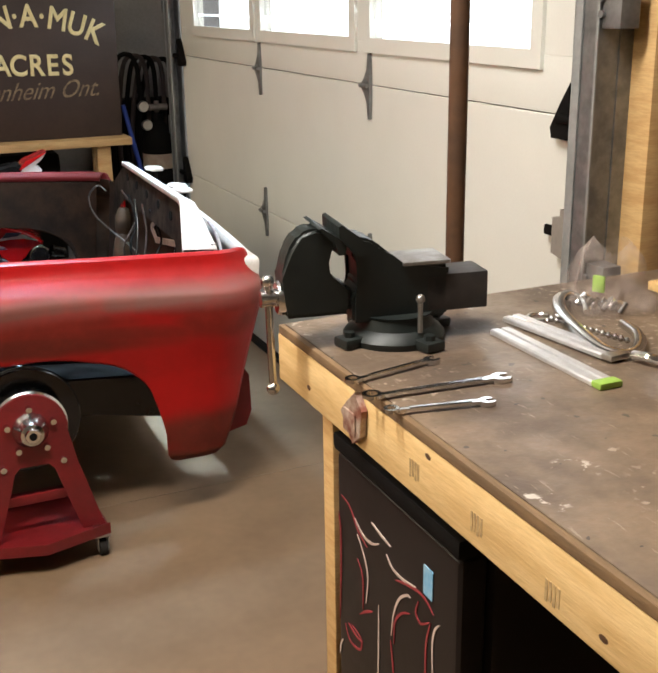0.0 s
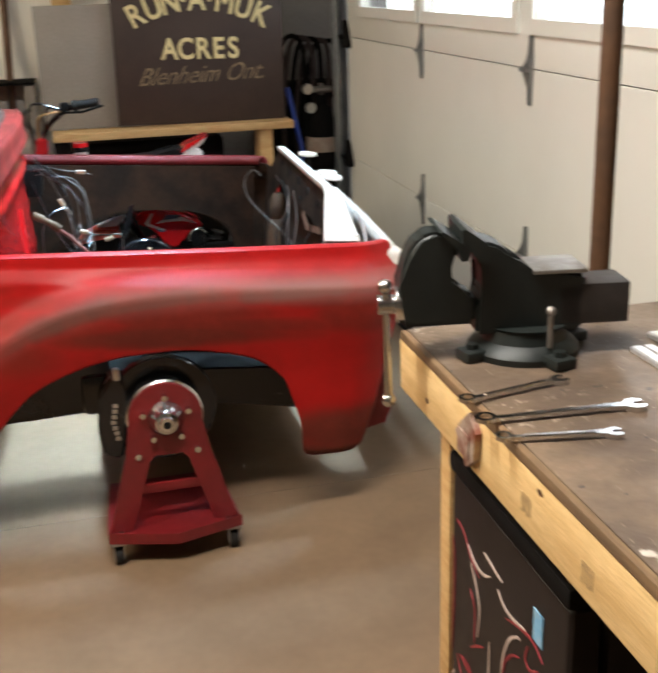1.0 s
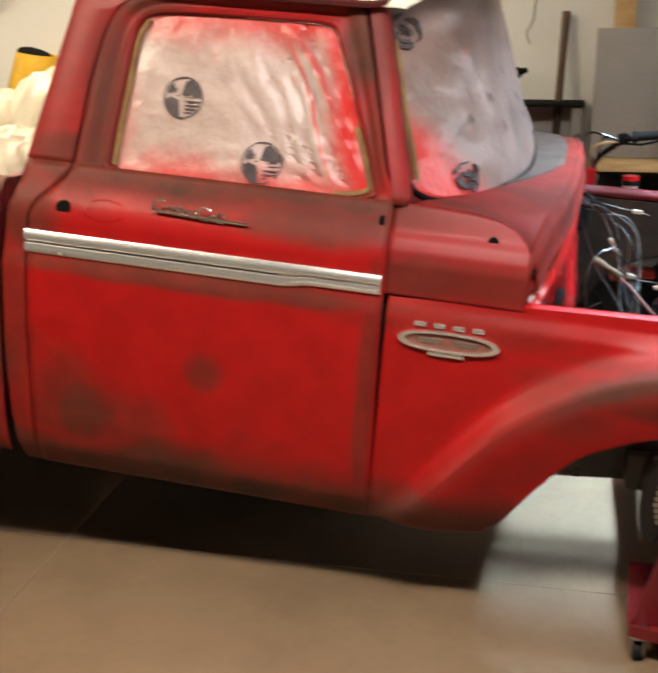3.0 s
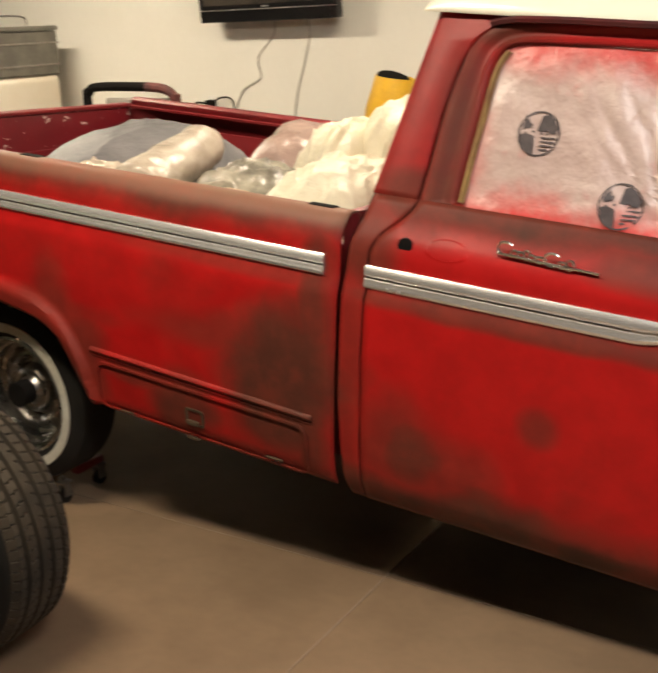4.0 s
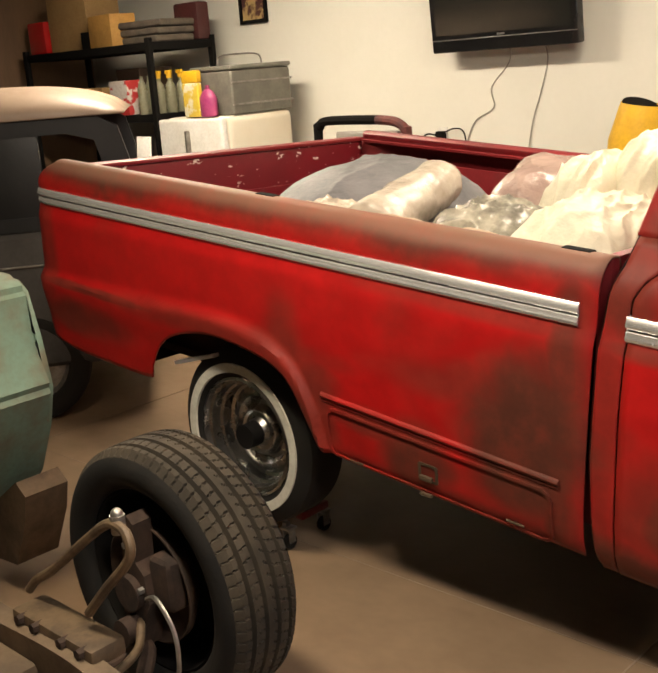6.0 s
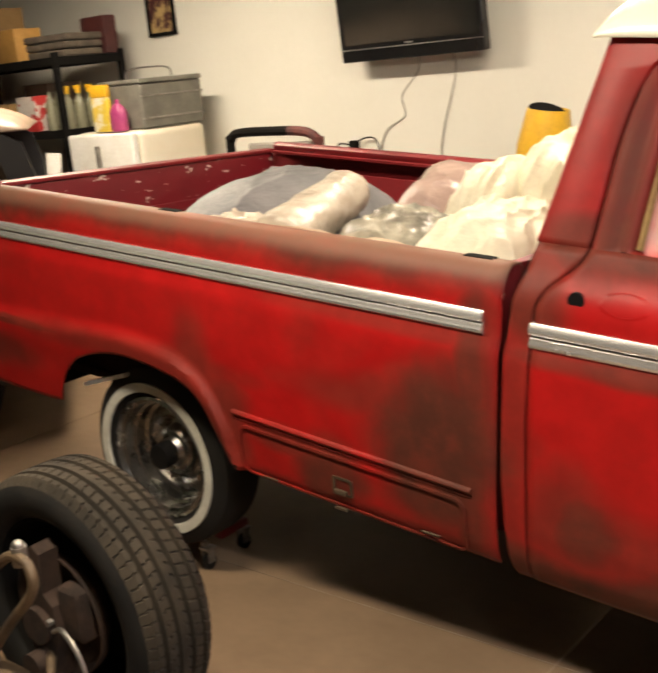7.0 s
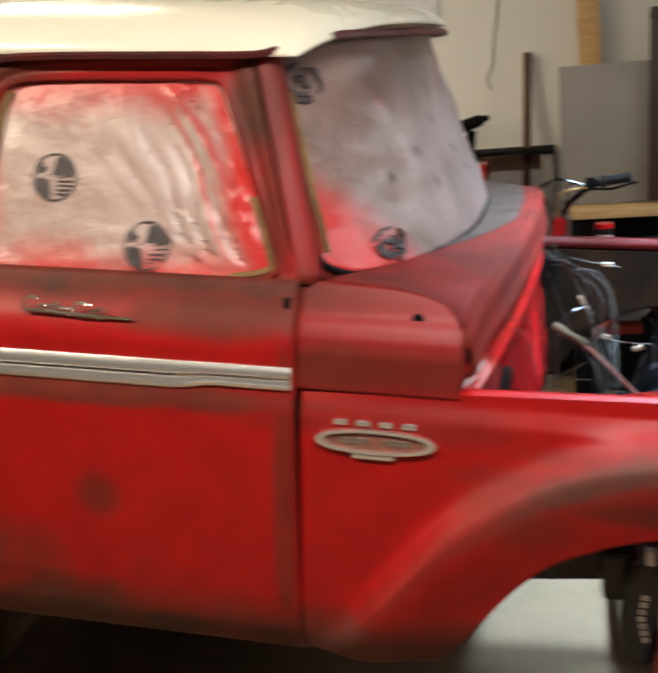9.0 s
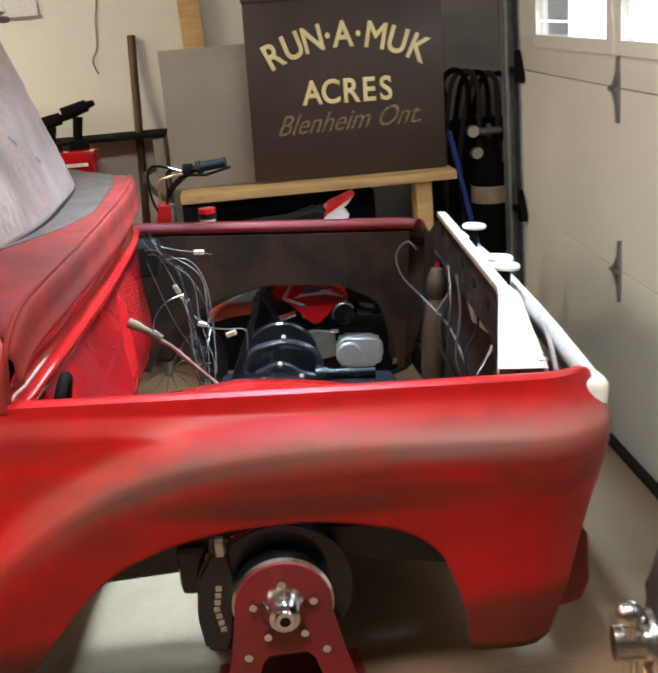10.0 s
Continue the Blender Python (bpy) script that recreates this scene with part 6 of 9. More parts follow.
def bench_things():
    wrench((0.372, -1.392), (0.543, -1.356), 0.0105, "short chrome combination wrench on the bench")
    wrench((0.370, -1.466), (0.604, -1.481), 0.0125, "long chrome combination wrench on the bench")
    wrench((0.370, -1.531), (0.526, -1.560), 0.0095, "thin chrome combination wrench on the bench")
    lime = material("lime_plastic", (0.30, 0.48, 0.08), (0.25, 0.42, 0.07), 0.4, scale=20, bump=0)
    for x, y, a, L, tip in ((0.729, -1.268, -90, 0.296, True), (0.786, -1.219, -83, 0.255, False)):
        s = thing("straight_bar", "flat ribbed aluminium bar" + (" with a lime green end cap" if tip else " lying beside another"), "metal bar", pose(x, y, BT + 0.0004 if tip else BT + 0.004, 0, 0, a), "aluminium bars on the bench")
        bm = BM()
        slab(bm, [(-0.021, 0), (-0.021, 0.006), (-0.018, 0.009), (-0.004, 0.009), (-0.002, 0.006), (0.002, 0.006), (0.004, 0.009), (0.018, 0.009), (0.021, 0.006), (0.021, 0)], "x", 0, L)
        part("bar", bm, M_BAR, s)
        bm = BM()
        box(bm, L, L + 0.024, -0.022, 0.022, 0.0, 0.011, 0.003)
        part("end_cap", bm, lime if tip else M_ALU, s, "lime green plastic end cap" if tip else "")
    # bag of small parts
    film = bpy.data.materials.new("clear_bag_film")
    film.use_nodes = True
    nt = film.node_tree
    g, tr, mx, out = nt.nodes["Principled BSDF"], nt.nodes.new("ShaderNodeBsdfTransparent"), nt.nodes.new("ShaderNodeMixShader"), nt.nodes["Material Output"]
    g.inputs["Base Color"].default_value, g.inputs["Roughness"].default_value = (0.6, 0.5, 0.45, 1), 0.15
    h = noise_of(nt, 14, 4, 0.6)
    bump_into(nt, g, h, 0.8, 0.02)
    nt.links.new(ramp(nt, h, 0.35, 0.75, 0.05, 0.30), mx.inputs[0])
    nt.links.new(tr.outputs[0], mx.inputs[1]), nt.links.new(g.outputs[0], mx.inputs[2]), nt.links.new(mx.outputs[0], out.inputs[0])
    b = thing("parts_bag", "clear plastic bag of chrome parts standing on the bench", "plastic bag", pose(0.985, -1.235, BT + 0.0005, 0, 0, -62) @ Matrix.Diagonal((0.84, 0.84, 0.84, 1)))
    bm = BM()

    def skin(a, w):
        r = (0.085 + 0.02 * math.sin(3 * a) + 0.02 * noise.noise((math.cos(a) * 2, math.sin(a) * 2, w * 3))) * (1 - 0.55 * w**2.2)
        sq = 0.45 + 0.35 * (1 - w)
        return Vector((r * math.cos(a) * 1.15, r * math.sin(a) * sq, 0.001 + 0.155 * w + 0.02 * w * math.sin(2 * a)))

    sheet(bm, skin, span(0, 2 * math.pi, 41), span(0, 1, 18))
    bmesh.ops.remove_doubles(bm, verts=bm.verts, dist=1e-4)
    part("bag_skin", bm, film, b, "crumpled clear plastic film")
    bm = BM()
    box(bm, -0.02, 0.01, -0.02, -0.012, 0.045, 0.085, 0.004)
    part("bag_label", bm, lime, b, "lime green tag")
    bm = BM()
    for k in range(9):
        rod(bm, (-0.06 + k * 0.014, -0.01 + 0.012 * math.sin(k * 2.1), 0.006), (-0.05 + k * 0.014, 0.012 * math.cos(k * 1.3), 0.028), 0.007, seg=8)
    part("chrome_pieces", bm, M_CHROME, b)
    bm = BM()
    line = smooth_path([(0.932, -1.260), (0.965, -1.205), (0.955, -1.168), (0.900, -1.209), (0.858, -1.283), (0.832, -1.385), (0.826, -1.455), (0.850, -1.482), (0.895, -1.455), (0.935, -1.399), (0.950, -1.340)], 6)
    rows = []
    for i, p in enumerate(line):
        run = (line[min(i + 1, len(line) - 1)] - line[max(i - 1, 0)]).normalized()
        across = Vector((-run.y, run.x, 0)) * (0.009 + 0.004 * math.sin(math.pi * i / (len(line) - 1)))
        lift = 0.012 + 0.016 * math.sin(math.pi * min(1, i / (len(line) - 1) * 1.6)) ** 2
        up = Vector((0, 0, BT + lift))
        rows.append([bm.verts.new(Vector((p[0], p[1], 0)) + up + d) for d in (-across - Vector((0, 0, 0.010)), -across * 0.9, -across * 0.4 + Vector((0, 0, 0.003)), across * 0.4 + Vector((0, 0, 0.003)), across * 0.9, across - Vector((0, 0, 0.010)))])
    for a, b in zip(rows, rows[1:]):
        for k in range(6):
            bm.faces.new((a[k], a[(k + 1) % 6], b[(k + 1) % 6], b[k]))
    bm.faces.new(rows[0]), bm.faces.new(rows[-1][::-1])
    for k in (4, len(rows) - 8):
        c = sum((v.co for v in rows[k]), Vector()) / 6
        rod(bm, (c.x, c.y, BT + 0.0004), (c.x, c.y, c.z), 0.008, seg=10)
    single("chrome_lever", bm, M_CHROME, "curved polished chrome window lever on the bench", "lever")
    bm = BM()
    tube(bm, [(0.838 + 0.022 * math.cos(a), -1.235 + 0.022 * math.sin(a), BT + 0.005) for a in span(0, 6.0, 18)], 0.0042, 6)
    for k in range(14):
        bmesh.ops.create_uvsphere(bm, u_segments=8, v_segments=6, radius=0.006, matrix=pose(0.850 + 0.0035 * k, -1.258 - 0.0125 * k, BT + 0.0065))
    single("bead_chain", bm, M_CHROME, "bright ball chain with a ring end lying on the bench", "chain")
    bm = BM()
    tube(bm, smooth_path([(0.842, -1.50, BT + 0.012), (0.85, -1.53, BT + 0.016), (0.862, -1.555, BT + 0.012), (0.845, -1.575, BT + 0.008)], 5), 0.008, 8)
    single("steel_hook", bm, M_CHROME, "small bright steel hook on the bench", "hook")
    p = thing("polishing_pad", "dark round sanding pad with a steel hub on the bench", "sanding pad", pose(0.885, -1.615, BT + 0.0005))
    bm = BM()
    lathe(bm, [(0.0, 0.0), (0.058, 0.0), (0.063, 0.006), (0.060, 0.022), (0.04, 0.032), (0.0, 0.034)], Matrix.Identity(4), 32)
    part("pad", bm, M_MATBLK, p)
    bm = BM()
    lathe(bm, [(0.03, 0.034), (0.034, 0.045), (0.03, 0.06), (0.014, 0.066), (0.0, 0.067)], Matrix.Identity(4), 24)
    part("hub", bm, M_STEEL, p)
    bm = BM()
    box(bm, 1.02, 1.17, -1.62, -1.40, BT + 0.0005, BT + 0.055, 0.006, 2)
    single("brown_box", bm, material("brown_card", (0.16, 0.085, 0.06), (0.12, 0.065, 0.045), 0.6, scale=8), "low reddish brown box on the bench", "box")
    bm = BM()
    box(bm, 1.16, 1.19, -2.4, -1.16, BT + 0.0005, BT + 0.02, 0.003)
    single("wood_strip", bm, M_PINE_Y, "long pale wooden strip lying along the bench", "wood strip")
    bm = BM()
    rod(bm, (0.793, -0.992, 0.0), (0.793, -0.992, 2.8), 0.019, seg=20)
    lathe(bm, [(0.0, 0.0), (0.05, 0.0), (0.05, 0.008), (0.024, 0.012), (0.024, 0.03), (0.0, 0.03)], pose(0.793, -0.992, 0.0), 20)
    single("steel_post", bm, M_BROWNPIPE, "brown painted steel pipe post from floor to ceiling", "post")


# ---- stand and brake under the front fender ----
def hub_stand():
    s = thing("wheel_stand", "dark red steel hub stand on small casters under the front hub", "stand", pose(0.018, 0, 0))
    HZ = 0.418
    bm = BM()
    R = 0.103
    arc = [(R * math.cos(radians(a)), HZ + R * math.sin(radians(a))) for a in range(-10, 191, 12)]
    slab(bm, [(0.120, 0.308)] + arc + [(-0.120, 0.308)], "y", -0.020, -0.008)
    for q in (1, -1):
        slab(bm, [(0.185 * q, 0.085), (0.175 * q, 0.11), (0.120 * q, 0.3079), (0.040 * q, 0.3079), (0.056 * q, 0.290), (0.070 * q, 0.24), (0.118 * q, 0.085)], "y", -0.020, -0.008)
    part("face_plate", bm, M_STANDRED, s, "dark red face plate with cut-outs")
    bm = BM()
    box(bm, -0.085, 0.085, -0.006, 0.006, 0.185, 0.215, 0.004)
    part("cross_bar", bm, M_STANDRED, s)
    bm = BM()
    slab(bm, [(-0.19, 0.02), (-0.19, -0.06), (0.0, -0.115), (0.19, -0.06), (0.19, 0.02), (0.17, 0.30), (-0.17, 0.30)], "z", 0.072, 0.082)
    slab(bm, [(-0.19, -0.06), (0.0, -0.115), (0.19, -0.06), (0.19, -0.056), (0.0, -0.110), (-0.19, -0.056)], "z", 0.0821, 0.105)
    part("base_plate", bm, M_STANDRED, s, "dark red base plate with a pointed front")
    for x, y in ((-0.165, -0.045), (0.165, -0.045), (-0.15, 0.27), (0.15, 0.27)):
        bm = BM()
        box(bm, x - 0.022, x + 0.022, y - 0.022, y + 0.022, 0.064, 0.0715, 0.002)
        box(bm, x - 0.017, x - 0.013, y - 0.018, y + 0.018, 0.02, 0.064)
        box(bm, x + 0.013, x + 0.017, y - 0.018, y + 0.018, 0.02, 0.064)
        c = part("caster", bm, M_STEEL, s, "zinc caster fork")
        bm = BM()
        rod(bm, (x - 0.011, y, 0.025), (x + 0.011, y, 0.025), 0.025, seg=24)
        part("caster_wheel", bm, M_RUBBER, c)
    for x, z in ((-0.084, 0.312), (0.082, 0.312)):
        bm = BM()
        rod(bm, (x, -0.027, z), (x, -0.019, z), 0.009, seg=16)
        part("bolt", bm, M_CHROME, s, "bright bolt head")
    for x in (-0.155, 0.155):
        bm = BM()
        rod(bm, (x, -0.04, 0.0821), (x, -0.04, 0.092), 0.012, seg=6)
        part("nut", bm, M_CHROME, s)
    for a in (90, 18, 162, 234, 306):
        c, sn = math.cos(radians(a)), math.sin(radians(a))
        bm = BM()
        rod(bm, (0.066 * c, -0.04, HZ + 0.066 * sn), (0.066 * c, -0.0205, HZ + 0.066 * sn), 0.0085, seg=12)
        part("wheel_stud", bm, M_CHROME, s, "bright wheel stud")
    h = thing("brake_hub", "black brake rotor with chrome hub and black caliper", "brake", pose(0.018, 0, 0))
    bm = BM()
    lathe(bm, [(0.0, 0.052), (0.016, 0.052), (0.018, 0.048), (0.018, 0.044), (0.026, 0.040), (0.032, 0.020), (0.041, 0.004), (0.043, -0.01), (0.0, -0.01)], pose(0, -0.021, HZ, 90, 0, 0) @ Matrix.Diagonal((1.22, 1.22, 1.0, 1)), 32)
    part("hub_cap", bm, M_CHROME, h, "polished hub snout")
    bm = BM()
    rod(bm, (0, -0.0735, HZ), (0, -0.070, HZ), 0.011, seg=20)
    part("hub_bore", bm, M_MATBLK, h)
    bm = BM()
    lathe(bm, [(0.0, 0.0), (0.10, 0.0), (0.108, -0.006), (0.108, -0.045), (0.0, -0.045)], pose(0, -0.007, HZ, 90, 0, 0), 36)
    part("rotor_hat", bm, M_CHROME, h, "bright aluminium rotor hat")
    bm = BM()
    lathe(bm, [(0.09, 0.0), (0.152, 0.0), (0.155, -0.004), (0.155, -0.010), (0.148, -0.012), (0.148, -0.018), (0.155, -0.020), (0.155, -0.028), (0.09, -0.03)], pose(0, 0.055, HZ, 90, 0, 0), 56)
    part("rotor", bm, M_BLACK, h, "black vented brake rotor")
    bm = BM()
    slab(bm, [(-0.175, 0.30), (-0.185, 0.38), (-0.175, 0.48), (-0.14, 0.54), (-0.105, 0.535), (-0.10, 0.46), (-0.105, 0.36), (-0.125, 0.285)], "y", 0.035, 0.11)
    bmesh.ops.bevel(bm, geom=list(bm.edges), offset=0.008, segments=2, affect="EDGES")
    c = part("caliper", bm, M_BLACK, h, "black brake caliper with pale lettering bars")
    for k in range(7):
        bm = BM()
        box(bm, -0.148 + 0.003 * abs(k - 3), -0.135 + 0.003 * abs(k - 3), 0.0325, 0.035, 0.345 + k * 0.0165, 0.357 + k * 0.0165, 0.001)
        part("lettering_bar", bm, M_ALU, c)
    bm = BM()
    box(bm, -0.13, -0.112, 0.03, 0.05, 0.525, 0.56, 0.004)
    part("caliper_pin", bm, M_ALU, c)
    bm = BM()
    tube(bm, smooth_path([(0, 0.10, HZ), (0, 0.3, HZ + 0.01), (0.02, 0.5, HZ + 0.03)], 4), 0.05, 12)
    box(bm, -0.22, -0.05, 0.10, 0.14, 0.40, 0.52, 0.02)
    part("spindle", bm, M_BLACK, h)


def front_frame():
    f = thing("front_crossmember", "gloss black front suspension crossmember in the empty engine bay", "crossmember", TRUCK)
    bm = BM()
    box(bm, -0.15, 0.13, 0.475, 1.39, 0.27, 0.37, 0.03)
    part("beam", bm, M_BLACK, f)
    # Hidden plate added to keep lamplight off the floor below.
    bm = BM()
    box(bm, 0.131, 0.50, 0.475, 1.52, 0.285, 0.315, 0.006)
    part("shade_plate", bm, M_MATBLK, f, "hidden matt black plate added ahead of the beam to shade the floor")
    # Two more plates added to shade the floor under the fender and nose.
    bm = BM()
    box(bm, -0.16, 0.585, 0.26, 0.419, 0.455, 0.462, 0.002)
    box(bm, 0.395, 0.60, 0.10, 0.262, 0.455, 0.462, 0.002)
    part("floor_shade_plates", bm, M_MATBLK, f, "matt black plates added beside the frame to shade the floor")
    bm = BM()
    slab(bm, [(-0.62, 0.215), (-0.60, 0.50), (-0.2, 0.585), (0.42, 0.575), (0.50, 0.50), (0.50, 0.25), (0.175, 0.285), (-0.165, 0.27)], "y", 0.42, 0.47)
    part("frame_horn", bm, M_BLACK, f)
    bm = BM()
    tube(bm, smooth_path([(-0.10, 0.34, 0.55), (-0.04, 0.37, 0.60), (0.07, 0.30, 0.615), (0.17, 0.37, 0.60), (0.23, 0.34, 0.55)], 5), 0.017, 10)
    part("control_arm", bm, M_BLACK, f, "black tubular control arm")
    bm = BM()
    pts = [Vector((0.035 * math.cos(k * 0.7), 0.39 + 0.035 * math.sin(k * 0.7), 0.46 + 0.0028 * k)) for k in range(50)]
    tube(bm, pts, 0.006, 6)
    part("coil_spring", bm, M_BLACK, f)
    gloss = material("gloss_black_powder_coat", (0.010, 0.011, 0.014), (0.014, 0.015, 0.018), 0.10, scale=6, grain=50, bump=0.0, coat=0.5, speck=0.0)
    bm = BM()
    tube(bm, smooth_path([(-0.10, 1.50, 0.36), (-0.088, 1.50, 0.40), (-0.066, 1.50, 0.453), (-0.028, 1.50, 0.491), (0.061, 1.50, 0.513), (0.13, 1.50, 0.500), (0.176, 1.50, 0.468), (0.190, 1.50, 0.408), (0.192, 1.50, 0.36)], 5), 0.017, 12)
    part("control_arm", bm, gloss, f, "gloss black upper control arm")
    bm = BM()
    tube(bm, smooth_path([(-0.03, 1.45, 0.42), (0.05, 1.44, 0.455), (0.12, 1.45, 0.42), (0.19, 1.46, 0.40)], 5), 0.013, 10)
    part("lower_link", bm, gloss, f, "gloss black link bar")
    bm = BM()
    lathe(bm, [(0.03, 0.0), (0.130, 0.0), (0.136, -0.006), (0.136, -0.026), (0.03, -0.03)], pose(0.062, 1.62, 0.415, 90, 0, 0), 44)
    part("far_rotor", bm, M_BLACK, f, "black brake rotor on the far hub")
    bm = BM()
    box(bm, -0.15, 0.46, 1.40, 1.56, 0.26, 0.392, 0.03, 3)
    part("cradle", bm, gloss, f, "gloss black suspension cradle")
    bm = BM()
    rod(bm, (0.19, 1.47, 0.412), (0.38, 1.47, 0.415), 0.017, seg=12)
    rod(bm, (0.17, 1.47, 0.412), (0.215, 1.47, 0.413), 0.024, seg=12)
    part("strut_rod", bm, M_BLACK, f)
    for x, y, z in ((0.046, 1.43, 0.455), (0.062, 1.49, 0.532), (0.12, 1.43, 0.41), (-0.01, 1.43, 0.40)):
        bm = BM()
        rod(bm, (x, y, z), (x, y - 0.010, z + 0.012), 0.009, seg=6)
        part("bolt_head", bm, M_TANSTEEL, f, "dull bolt head")
    bm = BM()
    slab(bm, [(-0.018, 0.765), (-0.036, 0.752), (-0.060, 0.65), (-0.120, 0.455), (-0.092, 0.450), (-0.050, 0.60), (-0.028, 0.70)], "y", 1.29, 1.302)
    part("strut_bracket", bm, M_BLACK, f, "thin black bracket")
    bm = BM()
    tube(bm, [(-0.34, 0.60, 0.842), (-0.269, 0.60, 0.797), (-0.174, 0.60, 0.709), (-0.05, 0.58, 0.60)], 0.0055, 10)
    part("steering_shaft", bm, material("reddish_steel", (0.26, 0.17, 0.15), (0.20, 0.05, 0.045), 0.3, 0.8, scale=12, bump=0.05), f, "bare steering shaft with red paint traces")
    bm = BM()
    for a, b, r in (((-0.375, 0.605, 0.860), (-0.345, 0.603, 0.846), 0.013), ((-0.345, 0.603, 0.846), (-0.318, 0.60, 0.833), 0.009), ((-0.318, 0.60, 0.833), (-0.295, 0.60, 0.817), 0.012)):
        rod(bm, a, b, r, seg=12)
    part("shaft_joint", bm, M_TANSTEEL, f, "bare steel universal joint")
    # loose wires hanging from the firewall, in bundles
    rr = random.Random(11)
    tan = material("dusty_wire_tan", (0.085, 0.070, 0.055), (0.035, 0.03, 0.024), 0.5, scale=30, bump=0.0)
    pale = material("pale_connector", (0.40, 0.33, 0.24), (0.30, 0.18, 0.10), 0.4, scale=40, bump=0.0)
    for k in range(10):
        w = BM()
        j = lambda q: rr.uniform(-q, q)
        side = rr.choice((0, 0, 1))
        pts = [(-0.40 + j(0.02), 1.50 + j(0.08), 0.87 + j(0.03)), (-0.335 + j(0.012), 1.32 + j(0.03), 0.880 + j(0.02)), (-0.285 + 0.06 * side + j(0.02), 1.28 + j(0.03), 0.80 + 0.02 * side + j(0.02)), (-0.235 + 0.04 * side + j(0.02), 1.22 + j(0.03), 0.69 + j(0.02)), (-0.235 + 0.04 * side + j(0.03), 1.14 + j(0.04), 0.58 + j(0.02)), (-0.20 + j(0.05), 1.10 + j(0.05), 0.47 + j(0.05))]
        tube(w, smooth_path(pts, 7), rr.choice((0.0014, 0.0018, 0.0026)), 6)
        single("loose_wire", w, (tan, M_MATBLK, tan, M_BLACK, M_MATBLK)[k % 5], "dusty loose wire hanging from the firewall", "wire", TRUCK, "loose wires at the firewall")
    for pts, mat in (([(-0.335, 1.32, 0.895), (-0.27, 1.31, 0.885), (-0.22, 1.30, 0.882), (-0.175, 1.30, 0.874)], tan), ([(-0.325, 1.30, 0.86), (-0.25, 1.29, 0.86), (-0.20, 1.27, 0.80), (-0.175, 1.24, 0.68), (-0.165, 1.18, 0.52)], tan), ([(-0.235, 1.22, 0.70), (-0.19, 1.20, 0.668), (-0.13, 1.12, 0.682), (-0.075, 1.10, 0.684), (-0.07, 1.10, 0.62)], tan), ([(-0.26, 1.25, 0.76), (-0.32, 1.22, 0.74), (-0.355, 1.18, 0.68), (-0.345, 1.14, 0.56)], M_BLACK), ([(-0.40, 1.55, 0.80), (-0.30, 1.40, 0.62), (-0.18, 1.25, 0.50)], M_BLACK)):
        w = BM()
        tube(w, smooth_path(pts, 7), 0.0022, 6)
        single("loose_wire", w, mat, "single loose wire with a bare end", "wire", TRUCK, "loose wires at the firewall")
    for x, y, z, a in ((-0.205, 1.21, 0.672, 10), (-0.215, 1.30, 0.882, 0), (-0.118, 1.12, 0.668, -20), (-0.285, 1.27, 0.770, 60), (-0.262, 1.26, 0.742, 40)):
        w = BM()
        box(w, -0.016, 0.016, -0.006, 0.006, -0.007, 0.007, 0.002, 1)
        single("wire_connector", w, pale, "pale plastic wire connector on a loose wire", "connector", TRUCK @ pose(x, y, z, 0, a, 0), "wire connectors")
    bm = BM()
    box(bm, -0.47, -0.36, 1.60, 1.74, 0.725, 0.838, 0.018, 3)
    single("control_box", bm, M_MATBLK, "small matt black box on the firewall", "control box", TRUCK)
    bm = BM()
    lathe(bm, [(0.0, 0.0), (0.036, 0.0), (0.040, 0.03), (0.040, 0.20), (0.034, 0.25), (0.024, 0.28), (0.032, 0.30), (0.034, 0.35), (0.020, 0.385), (0.0, 0.39)], pose(0.580, 1.45, 0.40), 22)
    single("washer_bottle", bm, material("cloudy_plastic", (0.070, 0.038, 0.018), (0.030, 0.018, 0.010), 0.45, scale=9), "dusty brown washer bottle in the engine bay", "bottle", TRUCK)
    bm = BM()
    for a, b in (((0.590, 0.90, 0.872), (0.606, 1.09, 0.775)), ((0.606, 1.09, 0.775), (0.602, 1.00, 0.742)), ((0.602, 1.00, 0.742), (0.578, 0.64, 0.800))):
        a, b = Vector(a), Vector(b)
        q = (b - a).to_track_quat("X", "Z").to_matrix().to_4x4()
        q.translation = (a + b) / 2
        box(bm, -(b - a).length / 2 - 0.008, (b - a).length / 2 + 0.008, -0.003, 0.003, -0.012, 0.012, 0.002, 1, q)
    single("bent_bracket", bm, material("dirty_white_steel", (0.50, 0.44, 0.40), (0.30, 0.24, 0.20), 0.5, scale=14), "bent dirty white bracket behind the radiator support", "bracket", TRUCK)
    bm = BM()
    tube(bm, smooth_path([(0.50, 1.42, 0.86), (0.47, 1.44, 0.88), (0.44, 1.46, 0.83), (0.46, 1.45, 0.76), (0.52, 1.40, 0.70), (0.57, 1.20, 0.66), (0.58, 0.95, 0.60)], 7), 0.0035, 6)
    single("loose_wire", bm, tan, "long thin loop of wire at the radiator support", "wire", TRUCK, "loose wires at the radiator support")
    bm = BM()
    tube(bm, smooth_path([(0.60, 0.36, 0.93), (0.606, 0.30, 0.90), (0.61, 0.24, 0.84), (0.605, 0.20, 0.80), (0.60, 0.17, 0.79)], 6), 0.006, 8)
